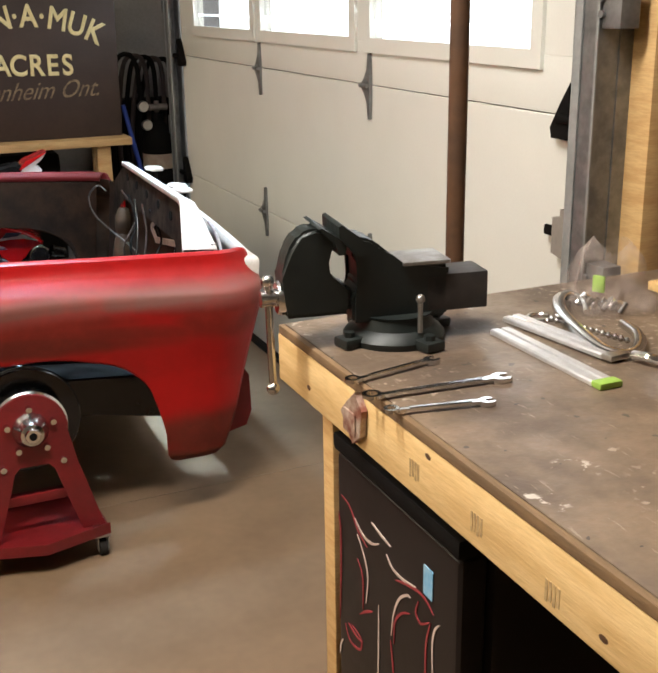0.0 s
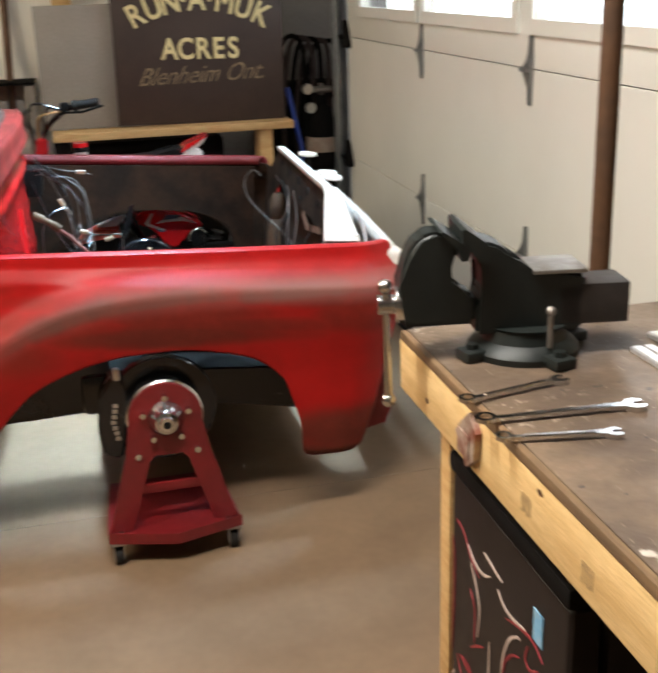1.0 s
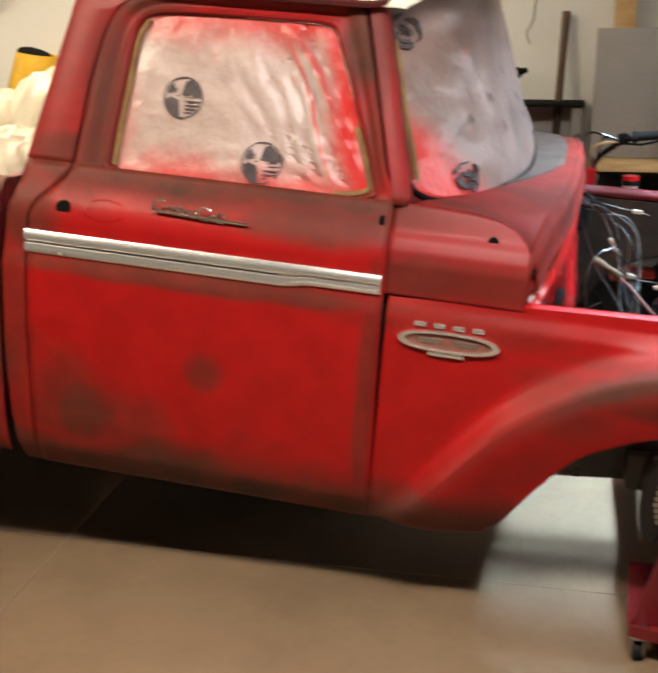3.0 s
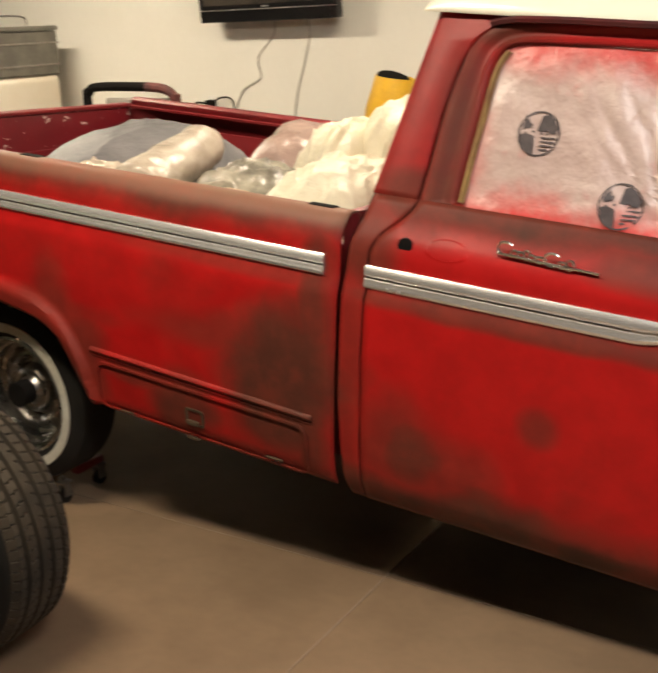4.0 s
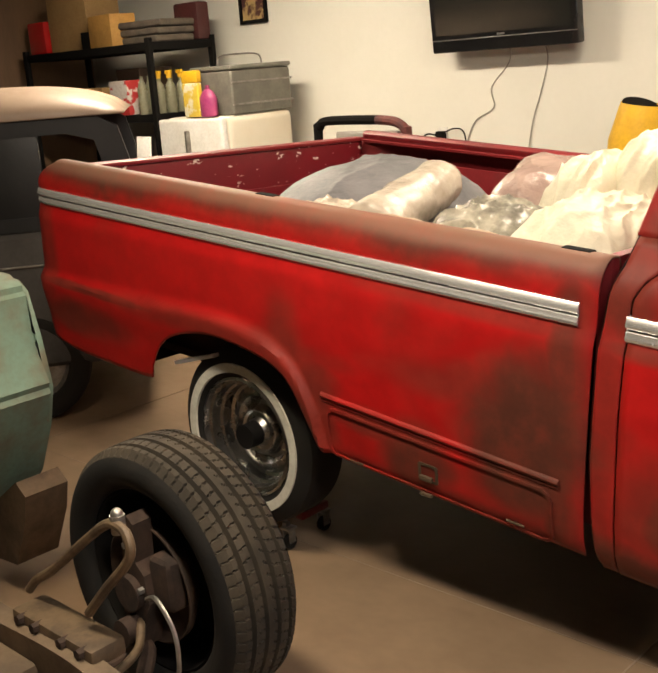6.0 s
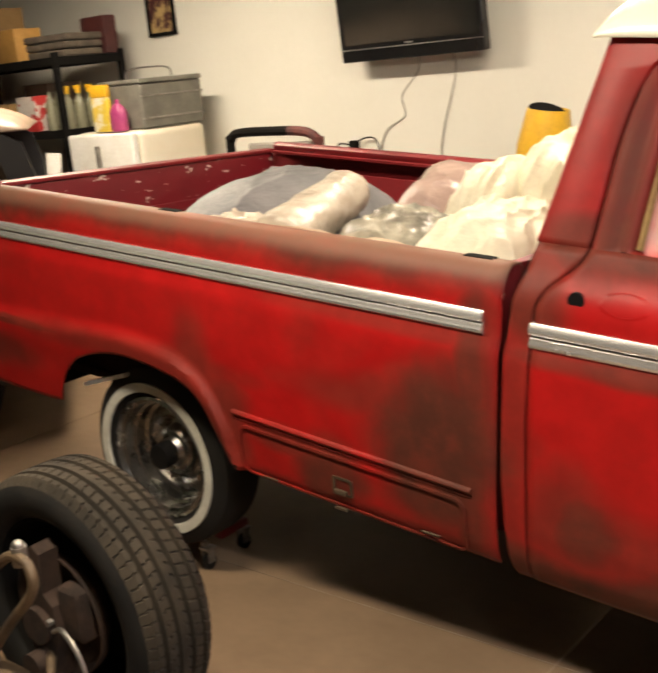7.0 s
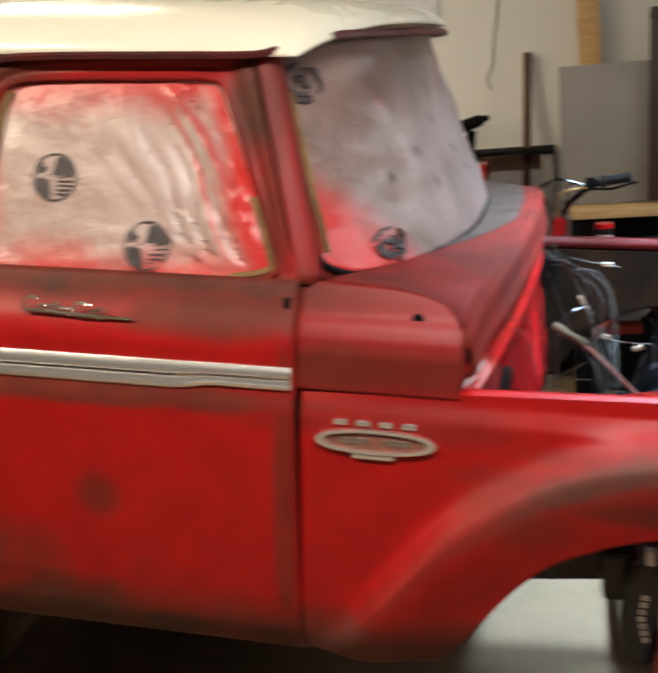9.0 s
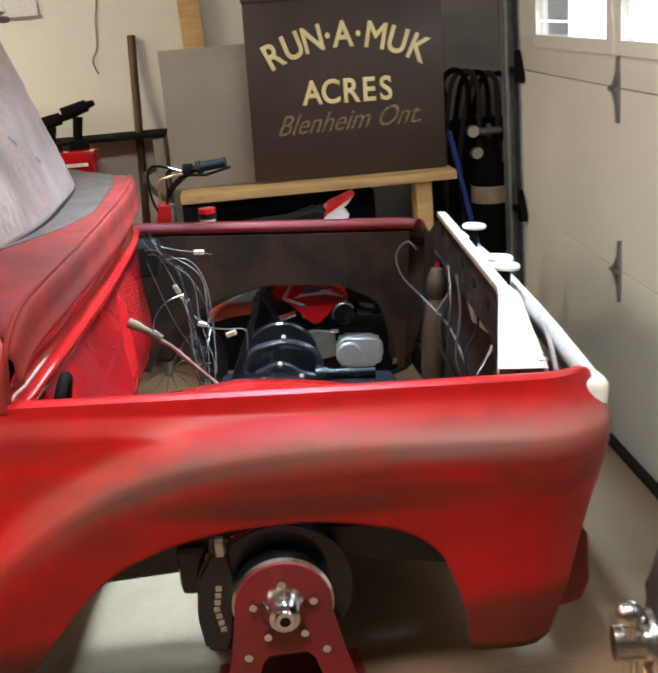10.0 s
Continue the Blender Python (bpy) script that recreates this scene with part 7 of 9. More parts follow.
    single("lamp_wiring", bm, material("dirty_white_sleeve", (0.45, 0.40, 0.38), (0.25, 0.2, 0.2), 0.4, scale=20, bump=0.1), "white sleeved headlamp wiring in the nose", "wire", TRUCK)
    for k in range(8):
        w = BM()
        y = 0.55 + 0.11 * k
        tube(w, smooth_path([(0.54, y, 0.88), (0.57 + 0.03 * math.sin(k), y - 0.05, 0.78), (0.53, y - 0.10, 0.66 + 0.03 * math.cos(k * 2)), (0.57, y - 0.12, 0.54)], 6), 0.004, 6)
        single("loose_wire", w, (M_MATBLK, M_RUST, M_BLACK)[k % 3], "loose wire on the radiator support", "wire", TRUCK, "loose wires at the radiator support")


# ---- sign corner ----
def text_mesh(body, size, extrude=0.002, shear=0.0, bold=0.0):
    cu = bpy.data.curves.new("lettering", "FONT")
    cu.body, cu.size, cu.extrude, cu.shear, cu.align_x, cu.bevel_depth = body, size, extrude, shear, "CENTER", bold
    cu.bevel_resolution = 0
    ob = bpy.data.objects.new("lettering", cu)
    scene.collection.objects.link(ob)
    dg = bpy.context.evaluated_depsgraph_get()
    me = bpy.data.meshes.new_from_object(ob.evaluated_get(dg))
    bpy.data.objects.remove(ob)
    return me


def lettering(body, size, m, mat, parent, label, wide=1.0, bold=0.0, shear=0.0):
    me = text_mesh(body, size, 0.0005, shear, bold)
    me.materials.clear()
    me.materials.append(mat)
    ob = new("lettering", me)
    ob.parent = parent
    ob.matrix_basis = m @ Matrix.Diagonal((wide, 1, 1, 1))
    return tagged(ob, label)


def sign_corner():
    SY = 2.60
    p = thing("plank_trestle", "pale pine plank on wooden legs carrying a sign", "trestle")
    bm = BM()
    box(bm, -0.24, 0.945, 2.46, 2.64, 0.850, 0.886, 0.004)
    part("plank", bm, M_PINE_X, p)
    for x in (-0.238, 0.77):
        bm = BM()
        box(bm, x, x + 0.07, 2.50, 2.54, 0, 0.849, 0.004)
        part("leg", bm, M_PINE if x > 0 else M_MATBLK, p)
        bm = BM()
        box(bm, x, x + 0.07, 2.60, 2.638, 0, 0.849, 0.004)
        part("leg", bm, M_PINE if x > 0 else M_MATBLK, p)
    s = thing("painted_sign", "dark brown wooden sign with hand-painted cream lettering", "sign", pose(0.505, SY, 0.8865, -2, 1.2, 0))
    bm = BM()
    box(bm, -0.42, 0.42, -0.012, 0.012, 0.0, 0.79, 0.003)
    part("board", bm, M_SIGN, s)
    bm = BM()
    box(bm, -0.425, 0.425, -0.020, -0.0125, 0.742, 0.768, 0.003)
    part("top_moulding", bm, M_SIGN, s)
    up = lambda x, z, a=0: pose(x, -0.0138, z, 90, 0, 0) @ pose(0, 0, 0, 0, 0, a)
    text = "RUN\u00b7A\u00b7MUK"
    n = len(text)
    pos = [-0.285, -0.205, -0.125, -0.065, -0.005, 0.055, 0.125, 0.210, 0.290]
    for ch, x in zip(text, pos):
        a = -x / 0.30 * 27
        z = 0.545 - 0.075 * (x / 0.30) ** 2
        lettering(ch, 0.150, up(x + 0.0, z, a), M_LETTER, s, "cream painted letter", 0.84, 0.0035)
    for ch, x in zip("ACRES", (-0.155, -0.075, 0.010, 0.088, 0.162)):
        lettering(ch, 0.140, up(x + 0.005, 0.315, 0), M_LETTER, s, "cream painted letter", 0.86, 0.0035)
    lettering("Blenheim Ont.", 0.122, up(0.0, 0.200, 2.0), M_SCRIPT, s, "faded gold script line", 0.88, 0, 0.55)
    bm = BM()
    box(bm, -0.27, 0.125, 2.648, 2.66, 0.8865, 1.475, 0.002)
    single("grey_panel", bm, M_GREYBOARD, "plain grey sheet panel standing on the plank", "panel", pose(0, 0, 0, 0, 0, 0))
    # Matt black block added to darken the space under the plank.
    bm = BM()
    box(bm, -0.22, 0.62, 2.72, 3.12, 0.0, 0.80, 0.03, 3)
    single("under_plank_block", bm, M_MATBLK, "matt black block added for the dark space under the plank", "trunk")
    # gas cylinder and hoses
    c = thing("gas_cylinder", "dark gas cylinder with a pale paper label and regulator", "gas cylinder", pose(1.19, 2.88, 0))
    bm = BM()
    lathe(bm, [(0.0, 0.0), (0.085, 0.0), (0.09, 0.01), (0.09, 0.78), (0.08, 0.84), (0.05, 0.89), (0.032, 0.91), (0.032, 0.96), (0.0, 0.96)], Matrix.Identity(4), 32)
    part("shell", bm, M_MATBLK, c)
    bm = BM()
    lathe(bm, [(0.0905, 0.66), (0.0918, 0.66), (0.0918, 0.74), (0.0905, 0.74)], Matrix.Identity(4), 32)
    part("paper_label", bm, material("paper_label", (0.50, 0.40, 0.30), (0.42, 0.30, 0.22), 0.7, scale=20), c, "pale paper label band")
    bm = BM()
    rod(bm, (-0.05, -0.03, 0.99), (0.05, -0.03, 0.99), 0.018, seg=12)
    rod(bm, (0, 0, 0.955), (0, 0, 1.02), 0.014, seg=10)
    part("valve", bm, M_STEEL, c)
    for x, z in ((-0.09, 1.0), (-0.075, 0.90)):
        bm = BM()
        lathe(bm, [(0.0, 0.03), (0.026, 0.03), (0.029, 0.02), (0.029, 0.0), (0.0, 0.0)], pose(x, -0.05, z, 90, 0, 0), 20)
        part("gauge", bm, M_ALU, c, "round pressure gauge")
    M_HOSE = material("hose_brown", (0.045, 0.026, 0.020), (0.03, 0.02, 0.018), 0.6, scale=10, bump=0.1)
    for k in range(5):
        bm = BM()
        x, y = 0.98 + 0.05 * k, 2.96 + 0.02 * k
        tube(bm, smooth_path([(x - 0.02, y, 0.35), (x - 0.03 - 0.01 * k, y - 0.03, 0.8), (x, y - 0.03, 1.18), (x + 0.07, y - 0.02, 1.27 - 0.01 * k), (x + 0.13, y - 0.03, 1.18), (x + 0.12, y - 0.05, 0.8), (x + 0.10, y - 0.03, 0.40)], 7), 0.013, 8)
        single("welding_hose", bm, M_HOSE if k % 2 else M_MATBLK, "dark rubber welding hose hanging in a loop", "hose", None, "welding hoses")
    bm = BM()
    box(bm, 0.90, 1.32, 3.02, 3.17, 0.0, 1.02, 0.01)
    single("dark_locker", bm, M_MATBLK, "dark metal cart behind the gas cylinder", "cart")
    bm = BM()
    tube(bm, [(0.975, 2.75, 1.02), (1.02, 2.74, 0.80), (1.09, 2.72, 0.45), (1.10, 2.72, 0.02)], 0.012, 8)
    single("blue_strap", bm, material("blue_strap", (0.02, 0.06, 0.36), (0.02, 0.05, 0.28), 0.5, scale=20), "bright blue strap hanging down to the floor", "strap")
    bm = BM()
    lathe(bm, [(0.0, 0.0), (0.035, 0.0), (0.045, 0.03), (0.03, 0.08), (0.0, 0.09)], pose(0.985, 3.08, 1.38), 16)
    lathe(bm, [(0.0, 0.0), (0.04, 0.0), (0.055, 0.10), (0.04, 0.20), (0.012, 0.22), (0.0, 0.22)], pose(0.99, 3.08, 1.0205), 16)
    single("spray_gun", bm, M_MATBLK, "dark spray gun cup standing on the cart", "spray gun")


def pit_bike():
    b = thing("pit_bike", "red and white off-road pit bike parked behind the truck", "motorcycle", pose(0.07, 2.16, 0))
    w = pose(0.86, 0, 0.22, 90, 0, 0)
    for x, r in ((-0.42, 0.24), (0.80, 0.23)):
        m = pose(x, 0, r, 90, 0, 0)
        t = wheel(b, m, r, 0.07, r - 0.055, False)
        bm = BM()
        for k in range(14):
            a = 2 * math.pi * k / 14
            rod(bm, (x, 0.02 * (-1) ** k, r), (x + (r - 0.06) * math.cos(a), 0, r + (r - 0.06) * math.sin(a)), 0.0025, seg=5)
        rod(bm, (x, -0.05, r), (x, 0.05, r), 0.022)
        part("spokes", bm, M_STEEL, t)
    def plate(name, pts, y0, y1, mat, parent, label="", bevel=0.0):
        bm = BM()
        slab(bm, [(x - 0.07, z) for x, z in pts], "y", y0, y1)
        if bevel:
            bmesh.ops.bevel(bm, geom=list(bm.edges), offset=bevel, segments=3, affect="EDGES")
        return part(name, bm, mat, parent, label, angle=50)

    tk = plate("fuel_tank", [(0.094, 0.520), (0.108, 0.560), (0.16, 0.574), (0.214, 0.570), (0.316, 0.548), (0.37, 0.515), (0.410, 0.477), (0.36, 0.470), (0.327, 0.466), (0.30, 0.430), (0.280, 0.380), (0.25, 0.395), (0.203, 0.425), (0.19, 0.480), (0.131, 0.497)], -0.105, 0.105, M_GLOSSRED, b, "red fuel tank and shroud with silver flash graphics", 0.012)
    blue = material("dark_blue_graphic", (0.03, 0.045, 0.10), (0.02, 0.03, 0.07), 0.3, scale=9, bump=0)
    silver = material("silver_graphic", (0.55, 0.55, 0.57), (0.45, 0.45, 0.48), 0.3, scale=9, bump=0)
    plate("graphic", [(0.185, 0.508), (0.235, 0.535), (0.31, 0.530), (0.375, 0.495), (0.31, 0.512), (0.24, 0.514)], -0.1085, -0.1045, silver, tk)
    plate("graphic", [(0.215, 0.522), (0.235, 0.548), (0.305, 0.540), (0.285, 0.526)], -0.110, -0.1087, blue, tk)
    plate("graphic", [(0.135, 0.515), (0.165, 0.558), (0.176, 0.558), (0.152, 0.512), (0.225, 0.478), (0.212, 0.474), (0.143, 0.502)], -0.1085, -0.1045, silver, tk)
    plate("graphic", [(0.165, 0.500), (0.20, 0.478), (0.235, 0.470), (0.20, 0.468)], -0.1085, -0.1045, blue, tk)
    bm = BM()
    box(bm, 0.20, 0.50, -0.075, 0.085, 0.15, 0.36, 0.03)
    en = part("engine", bm, M_MATBLK, b)
    for k in range(6):
        bm = BM()
        box(bm, 0.20, 0.32, -0.085, 0.06, 0.365 + k * 0.016, 0.373 + k * 0.016, 0.002)
        part("cooling_fin", bm, M_MATBLK, en)
    plate("crankcase", [(0.19, 0.280), (0.204, 0.357), (0.26, 0.365), (0.335, 0.350), (0.335, 0.245), (0.25, 0.235)], -0.100, -0.0755, M_STEEL, en, "grey cast crankcase", 0.006)
    dull = material("dull_cast_aluminium", (0.50, 0.50, 0.50), (0.42, 0.42, 0.42), 0.42, 0.6, scale=6, grain=60, bump=0.03)
    plate("engine_cover", [(0.330, 0.277), (0.338, 0.318), (0.365, 0.338), (0.495, 0.325), (0.518, 0.305), (0.522, 0.235), (0.497, 0.196), (0.36, 0.200), (0.336, 0.225)], -0.140, -0.0757, dull, en, "rounded dull aluminium engine cover", 0.014)
    bm = BM()
    lathe(bm, [(0.0, 0.010), (0.044, 0.008), (0.052, 0.0), (0.052, -0.01), (0.0, -0.01)], pose(0.31, -0.143, 0.262, 90, 0, 0), 28)
    part("cover_boss", bm, dull, en)
    bm = BM()
    lathe(bm, [(0.0, 0.03), (0.036, 0.028), (0.044, 0.018), (0.046, -0.05), (0.0, -0.05)], pose(0.305, -0.10, 0.425, 90, 0, 0), 26)
    rod(bm, (0.36, -0.10, 0.44), (0.42, -0.08, 0.42), 0.026)
    cb = part("carburettor", bm, M_BLACK, b, "black carburettor")
    bm = BM()
    tube(bm, [(0.305 + 0.047 * math.cos(a), -0.124, 0.425 + 0.047 * math.sin(a)) for a in span(0.6, 3.4, 14)], 0.004, 6)
    rod(bm, (0.245, -0.12, 0.365), (0.275, -0.12, 0.36), 0.012, seg=8)
    part("carburettor_clip", bm, M_CHROME, cb, "bright wire clip")
    bm = BM()
    rod(bm, (0.05, -0.09, 0.425), (0.11, -0.10, 0.445), 0.013, seg=12)
    part("footpeg_end", bm, M_CHROME, b, "bright tube end")
    orange = material("orange_red_plastic", (0.52, 0.055, 0.022), (0.42, 0.04, 0.02), 0.3, scale=6, bump=0)
    plate("front_fender", [(-0.170, 0.435), (-0.139, 0.462), (-0.084, 0.497), (0.018, 0.487), (0.022, 0.452), (-0.06, 0.458), (-0.12, 0.440)], -0.085, 0.085, orange, b, "orange-red front fender", 0.006)
    plate("side_panel", [(-0.085, 0.505), (0.034, 0.556), (0.052, 0.545), (0.008, 0.503)], -0.07, 0.07, silver, b, "silver side panel", 0.004)
    bm = BM()
    tube(bm, smooth_path([(-0.10, 0, 0.62), (0.0, 0, 0.50), (0.10, 0, 0.30), (0.22, 0, 0.14), (0.55, 0, 0.14), (0.62, 0, 0.35), (0.70, 0, 0.55)], 5), 0.022, 10)
    tube(bm, [(0.60, -0.05, 0.24), (0.80, -0.06, 0.22)], 0.02, 8)
    part("frame", bm, M_BLACK, b)
    for s in (-1, 1):
        bm = BM()
        rod(bm, (-0.42, 0.065 * s, 0.24), (-0.335, 0.065 * s, 0.90), 0.018)
        part("fork", bm, M_STEEL, b)
    bm = BM()
    near = [(-0.115, -0.30, 1.093), (-0.19, -0.28, 1.083), (-0.24, -0.24, 1.058), (-0.30, -0.16, 1.005), (-0.33, -0.08, 0.955)]
    far = [(-0.38, 0.08, 0.94), (-0.42, 0.16, 0.97), (-0.43, 0.24, 1.00), (-0.40, 0.32, 1.01)]
    tube(bm, smooth_path(near + [(-0.34, 0.0, 0.93)] + far, 5), 0.012, 8)
    hb = part("handlebar", bm, M_BLACK, b)
    for s in (-1,):
        bm = BM()
        rod(bm, (-0.185, 0.283 * s, 1.084), (-0.095, 0.305 * s, 1.096), 0.018)
        rod(bm, (-0.185, 0.283 * s, 1.084), (-0.200, 0.278 * s, 1.080), 0.024)
        part("grip", bm, M_RUBBER, hb, "black rubber grip")
        bm = BM()
        box(bm, -0.255, -0.215, 0.25 * s - 0.018, 0.25 * s + 0.018, 1.055, 1.095, 0.008)
        part("switch_block", bm, M_MATBLK, hb)
        bm = BM()
        tube(bm, [(-0.235, 0.262 * s, 1.055), (-0.17, 0.33 * s, 1.06), (-0.08, 0.36 * s, 1.085)], 0.005, 6)
        part("lever", bm, M_MATBLK, hb)
    for k, (dx, dz) in enumerate(((0.0, 0.0), (0.03, 0.03), (-0.03, 0.05))):
        bm = BM()
        tube(bm, smooth_path([(-0.24, -0.24, 1.06), (-0.34 + dx, -0.22, 1.04 + dz), (-0.36 + dx, -0.12, 0.96), (-0.35, -0.05, 0.84)], 6), 0.005, 6)
        part("control_cable", bm, M_BLACK if k else M_PINE, hb, "thin control cable")
    plate("number_plate", [(-0.315, 0.855), (-0.300, 0.935), (-0.252, 0.928), (-0.258, 0.855)], -0.12, -0.06, M_GLOSSRED, b, "small red front plate", 0.008)
    plate("seat", [(-0.06, 0.790), (0.05, 0.812), (0.20, 0.815), (0.300, 0.828), (0.345, 0.850), (0.340, 0.790), (0.1, 0.760)], -0.07, 0.07, M_MATBLK, b, "black ribbed saddle", 0.012)
    plate("tail_panel", [(0.306, 0.792), (0.36, 0.836), (0.42, 0.862), (0.456, 0.887), (0.428, 0.852), (0.393, 0.833), (0.432, 0.818), (0.428, 0.795), (0.406, 0.785)], -0.06, 0.05, M_WHITEP, b, "white tail panel", 0.004)
    plate("tail_fender", [(0.312, 0.806), (0.36, 0.856), (0.46, 0.893), (0.40, 0.856), (0.37, 0.838)], -0.067, 0.055, M_GLOSSRED, b, "red upper edge of the tail")
    for z0, z1, r, mat in ((0.850, 0.872, 0.030, M_WHITEP), (0.8725, 0.892, 0.036, M_BLACK), (0.8925, 0.910, 0.033, M_GLOSSRED)):
        bm = BM()
        rod(bm, (-0.188, -0.16, z0), (-0.188, -0.16, z1), r, seg=18)
        part("reservoir", bm, mat, b, "small stacked reservoir cap")
    bm = BM()
    rod(bm, (0.30, 0.07, 0.15), (0.34, 0.22, 0.0), 0.010)
    part("side_stand", bm, M_BLACK, b)


def back_bench():
    b = thing("rear_bench", "narrow bench with a dark top edge along the cream wall", "bench")
    bm = BM()
    box(bm, -1.9, -0.30, 2.93, 3.19, 1.090, 1.102, 0.002)
    part("top", bm, M_MATBLK, b)
    for x in (-1.85, -0.36):
        bm = BM()
        box(bm, x, x + 0.05, 2.94, 3.18, 0, 1.084, 0.003)
        part("leg", bm, M_GREYBOARD, b)
    t = thing("tool_chest", "small red steel tool chest with drawers", "tool chest", pose(-0.72, 2.86, 0))
    bm = BM()
    box(bm, -0.12, 0.12, -0.16, 0.06, 0.0, 1.08, 0.006)
    part("case", bm, M_GLOSSRED, t)
    for z in (0.80, 0.90, 1.0):
        bm = BM()
        box(bm, -0.11, 0.11, -0.168, -0.1605, z, z + 0.085, 0.003)
        d = part("drawer", bm, M_GLOSSRED, t)
        bm = BM()
        box(bm, -0.09, 0.09, -0.178, -0.1685, z + 0.02, z + 0.035, 0.003)
        part("handle", bm, M_WHITEP, d, "bright drawer handle")
    for x, s in ((-0.68, 1.0), (-0.80, 0.75)):
        d = thing("cordless_drill", "black cordless drill standing on its battery", "drill", pose(x, 2.84, 1.0805, 0, 0, 15), "cordless drills")
        bm = BM()
        box(bm, -0.045, 0.045, -0.03, 0.03, 0.0, 0.04 * s, 0.006)
        part("battery", bm, M_MATBLK, d)
        bm = BM()
        rod(bm, (0, 0, 0.04 * s), (0.015, 0, 0.14 * s), 0.02, 0.022)
        part("grip", bm, M_MATBLK, d)
        bm = BM()
        rod(bm, (-0.05, 0, 0.155 * s), (0.06, 0, 0.185 * s), 0.03, 0.027)
        rod(bm, (0.06, 0, 0.185 * s), (0.095, 0, 0.194 * s), 0.018, 0.012)
        part("motor_body", bm, M_MATBLK, d)
    bm = BM()
    rod(bm, (-0.47, 2.95, 0.0), (-0.415, 3.17, 1.54), 0.019)
    single("round_pole", bm, M_BROWNPIPE, "reddish brown wooden pole leaning on the wall", "pole")
    bm = BM()
    box(bm, -0.05, 0.05, -0.015, 0.015, 0.0, 2.25, 0.003)
    single("leaning_board", bm, M_PINE, "orange pine board leaning on the wall", "board", pose(-0.09, 2.98, 0, -5.2, -1.5, 0))
    bm = BM()
    box(bm, -1.42, -0.825, 3.185, 3.1995, 1.665, 2.1, 0.0)
    f = single("wall_poster", bm, material("poster_white", (0.72, 0.72, 0.73), (0.66, 0.66, 0.68), 0.4, scale=3), "plain white poster board on the wall", "poster")
    bm = BM()
    box(bm, -1.43, -0.815, 3.183, 3.1998, 1.655, 1.664)
    single("poster_edge", bm, M_GREYBOARD, "thin grey poster rail on the wall", "poster rail")
    bm = BM()
    tube(bm, smooth_path([(-0.52, 3.193, 1.95), (-0.55, 3.193, 1.72), (-0.57, 3.193, 1.62), (-0.58, 3.193, 1.50), (-0.61, 3.193, 1.44), (-0.59, 3.193, 1.38)], 5), 0.003, 5)
    single("extension_lead", bm, M_GREYBOARD, "thin grey lead hanging down the wall", "lead")


bench()
fridge()
vise()
bench_things()
hub_stand()
front_frame()
sign_corner()
pit_bike()
back_bench()


# ---- load in the bed ----
def plastic(name, col, col2, clear, rough=0.26):
    m = bpy.data.materials.new(name)
    m.use_nodes = True
    nt = m.node_tree
    g, out = nt.nodes["Principled BSDF"], nt.nodes["Material Output"]
    h, f = noise_of(nt, 7, 5, 0.65), calc(nt, "ABSOLUTE", calc(nt, "SUBTRACT", noise_of(nt, 11, 6, 0.62), 0.5))
    nt.links.new(mix_rgb(nt, ramp(nt, h, 0.35, 0.68), col, col2), g.inputs["Base Color"])
    g.inputs["Roughness"].default_value = rough
    bump_into(nt, g, f, 0.3, 0.04)
    if clear:
        tr, mx = nt.nodes.new("ShaderNodeBsdfTransparent"), nt.nodes.new("ShaderNodeMixShader")
        nt.links.new(ramp(nt, h, 0.3, 0.75, 1 - clear, 1.0), mx.inputs[0])
        nt.links.new(tr.outputs[0], mx.inputs[1]), nt.links.new(g.outputs[0], mx.inputs[2]), nt.links.new(mx.outputs[0], out.inputs[0])
    return m


def heap(name, mat, label, category, cx, cy, rx, ry, z0, top, seed, fold=0.03, turn=0.0, p=2.6, group="", sharp=9.0, slope=(0, 0)):
    """A soft heaped sheet: a rounded mound with folds, standing on z0."""
    bm = BM()

    def f(u, v):
        e = max(0.0, (1 - abs(u) ** p) * (1 - abs(v) ** p)) ** 0.55
        q = Vector((u * sharp * 0.30 + seed, v * sharp * 0.30 + 0.4 * u, seed * 3.7))
        rid = max(0.0, 1 - abs(noise.noise(q)) * 2.2) ** 2
        turned = Vector((u * 0.8 + v * 0.6 + 0.15 * noise.noise(q * 0.8), v * 0.8 - u * 0.6, seed))
        crease = max(0.0, 1 - abs(noise.noise((turned.x * sharp * 0.55, turned.y * sharp * 0.16, seed))) * 3.0) ** 2
        fine = max(0.0, 1 - abs(noise.noise((turned.y * sharp * 0.8, turned.x * sharp * 0.4, seed + 4))) * 3.2) ** 2
        z = z0 + (top - z0) * e + e * (fold * (rid - 0.35) + fold * 0.9 * noise.noise(q * 0.6 + Vector((9, 0, 0))) + fold * 0.45 * (crease - 0.3) + fold * 0.16 * fine) + e * (slope[0] * u + slope[1] * v)
        wob = 1 + 0.10 * noise.noise((u * 2 + seed, v * 2, 3.0))
        return Vector((u * rx * wob, v * ry * wob, max(z, z0)))

    sheet(bm, f, span(-1, 1, 120), span(-1, 1, 120))
    return single(name, bm, mat, label, category, TRUCK @ pose(cx, cy, 0, 0, 0, turn), group, angle=60)


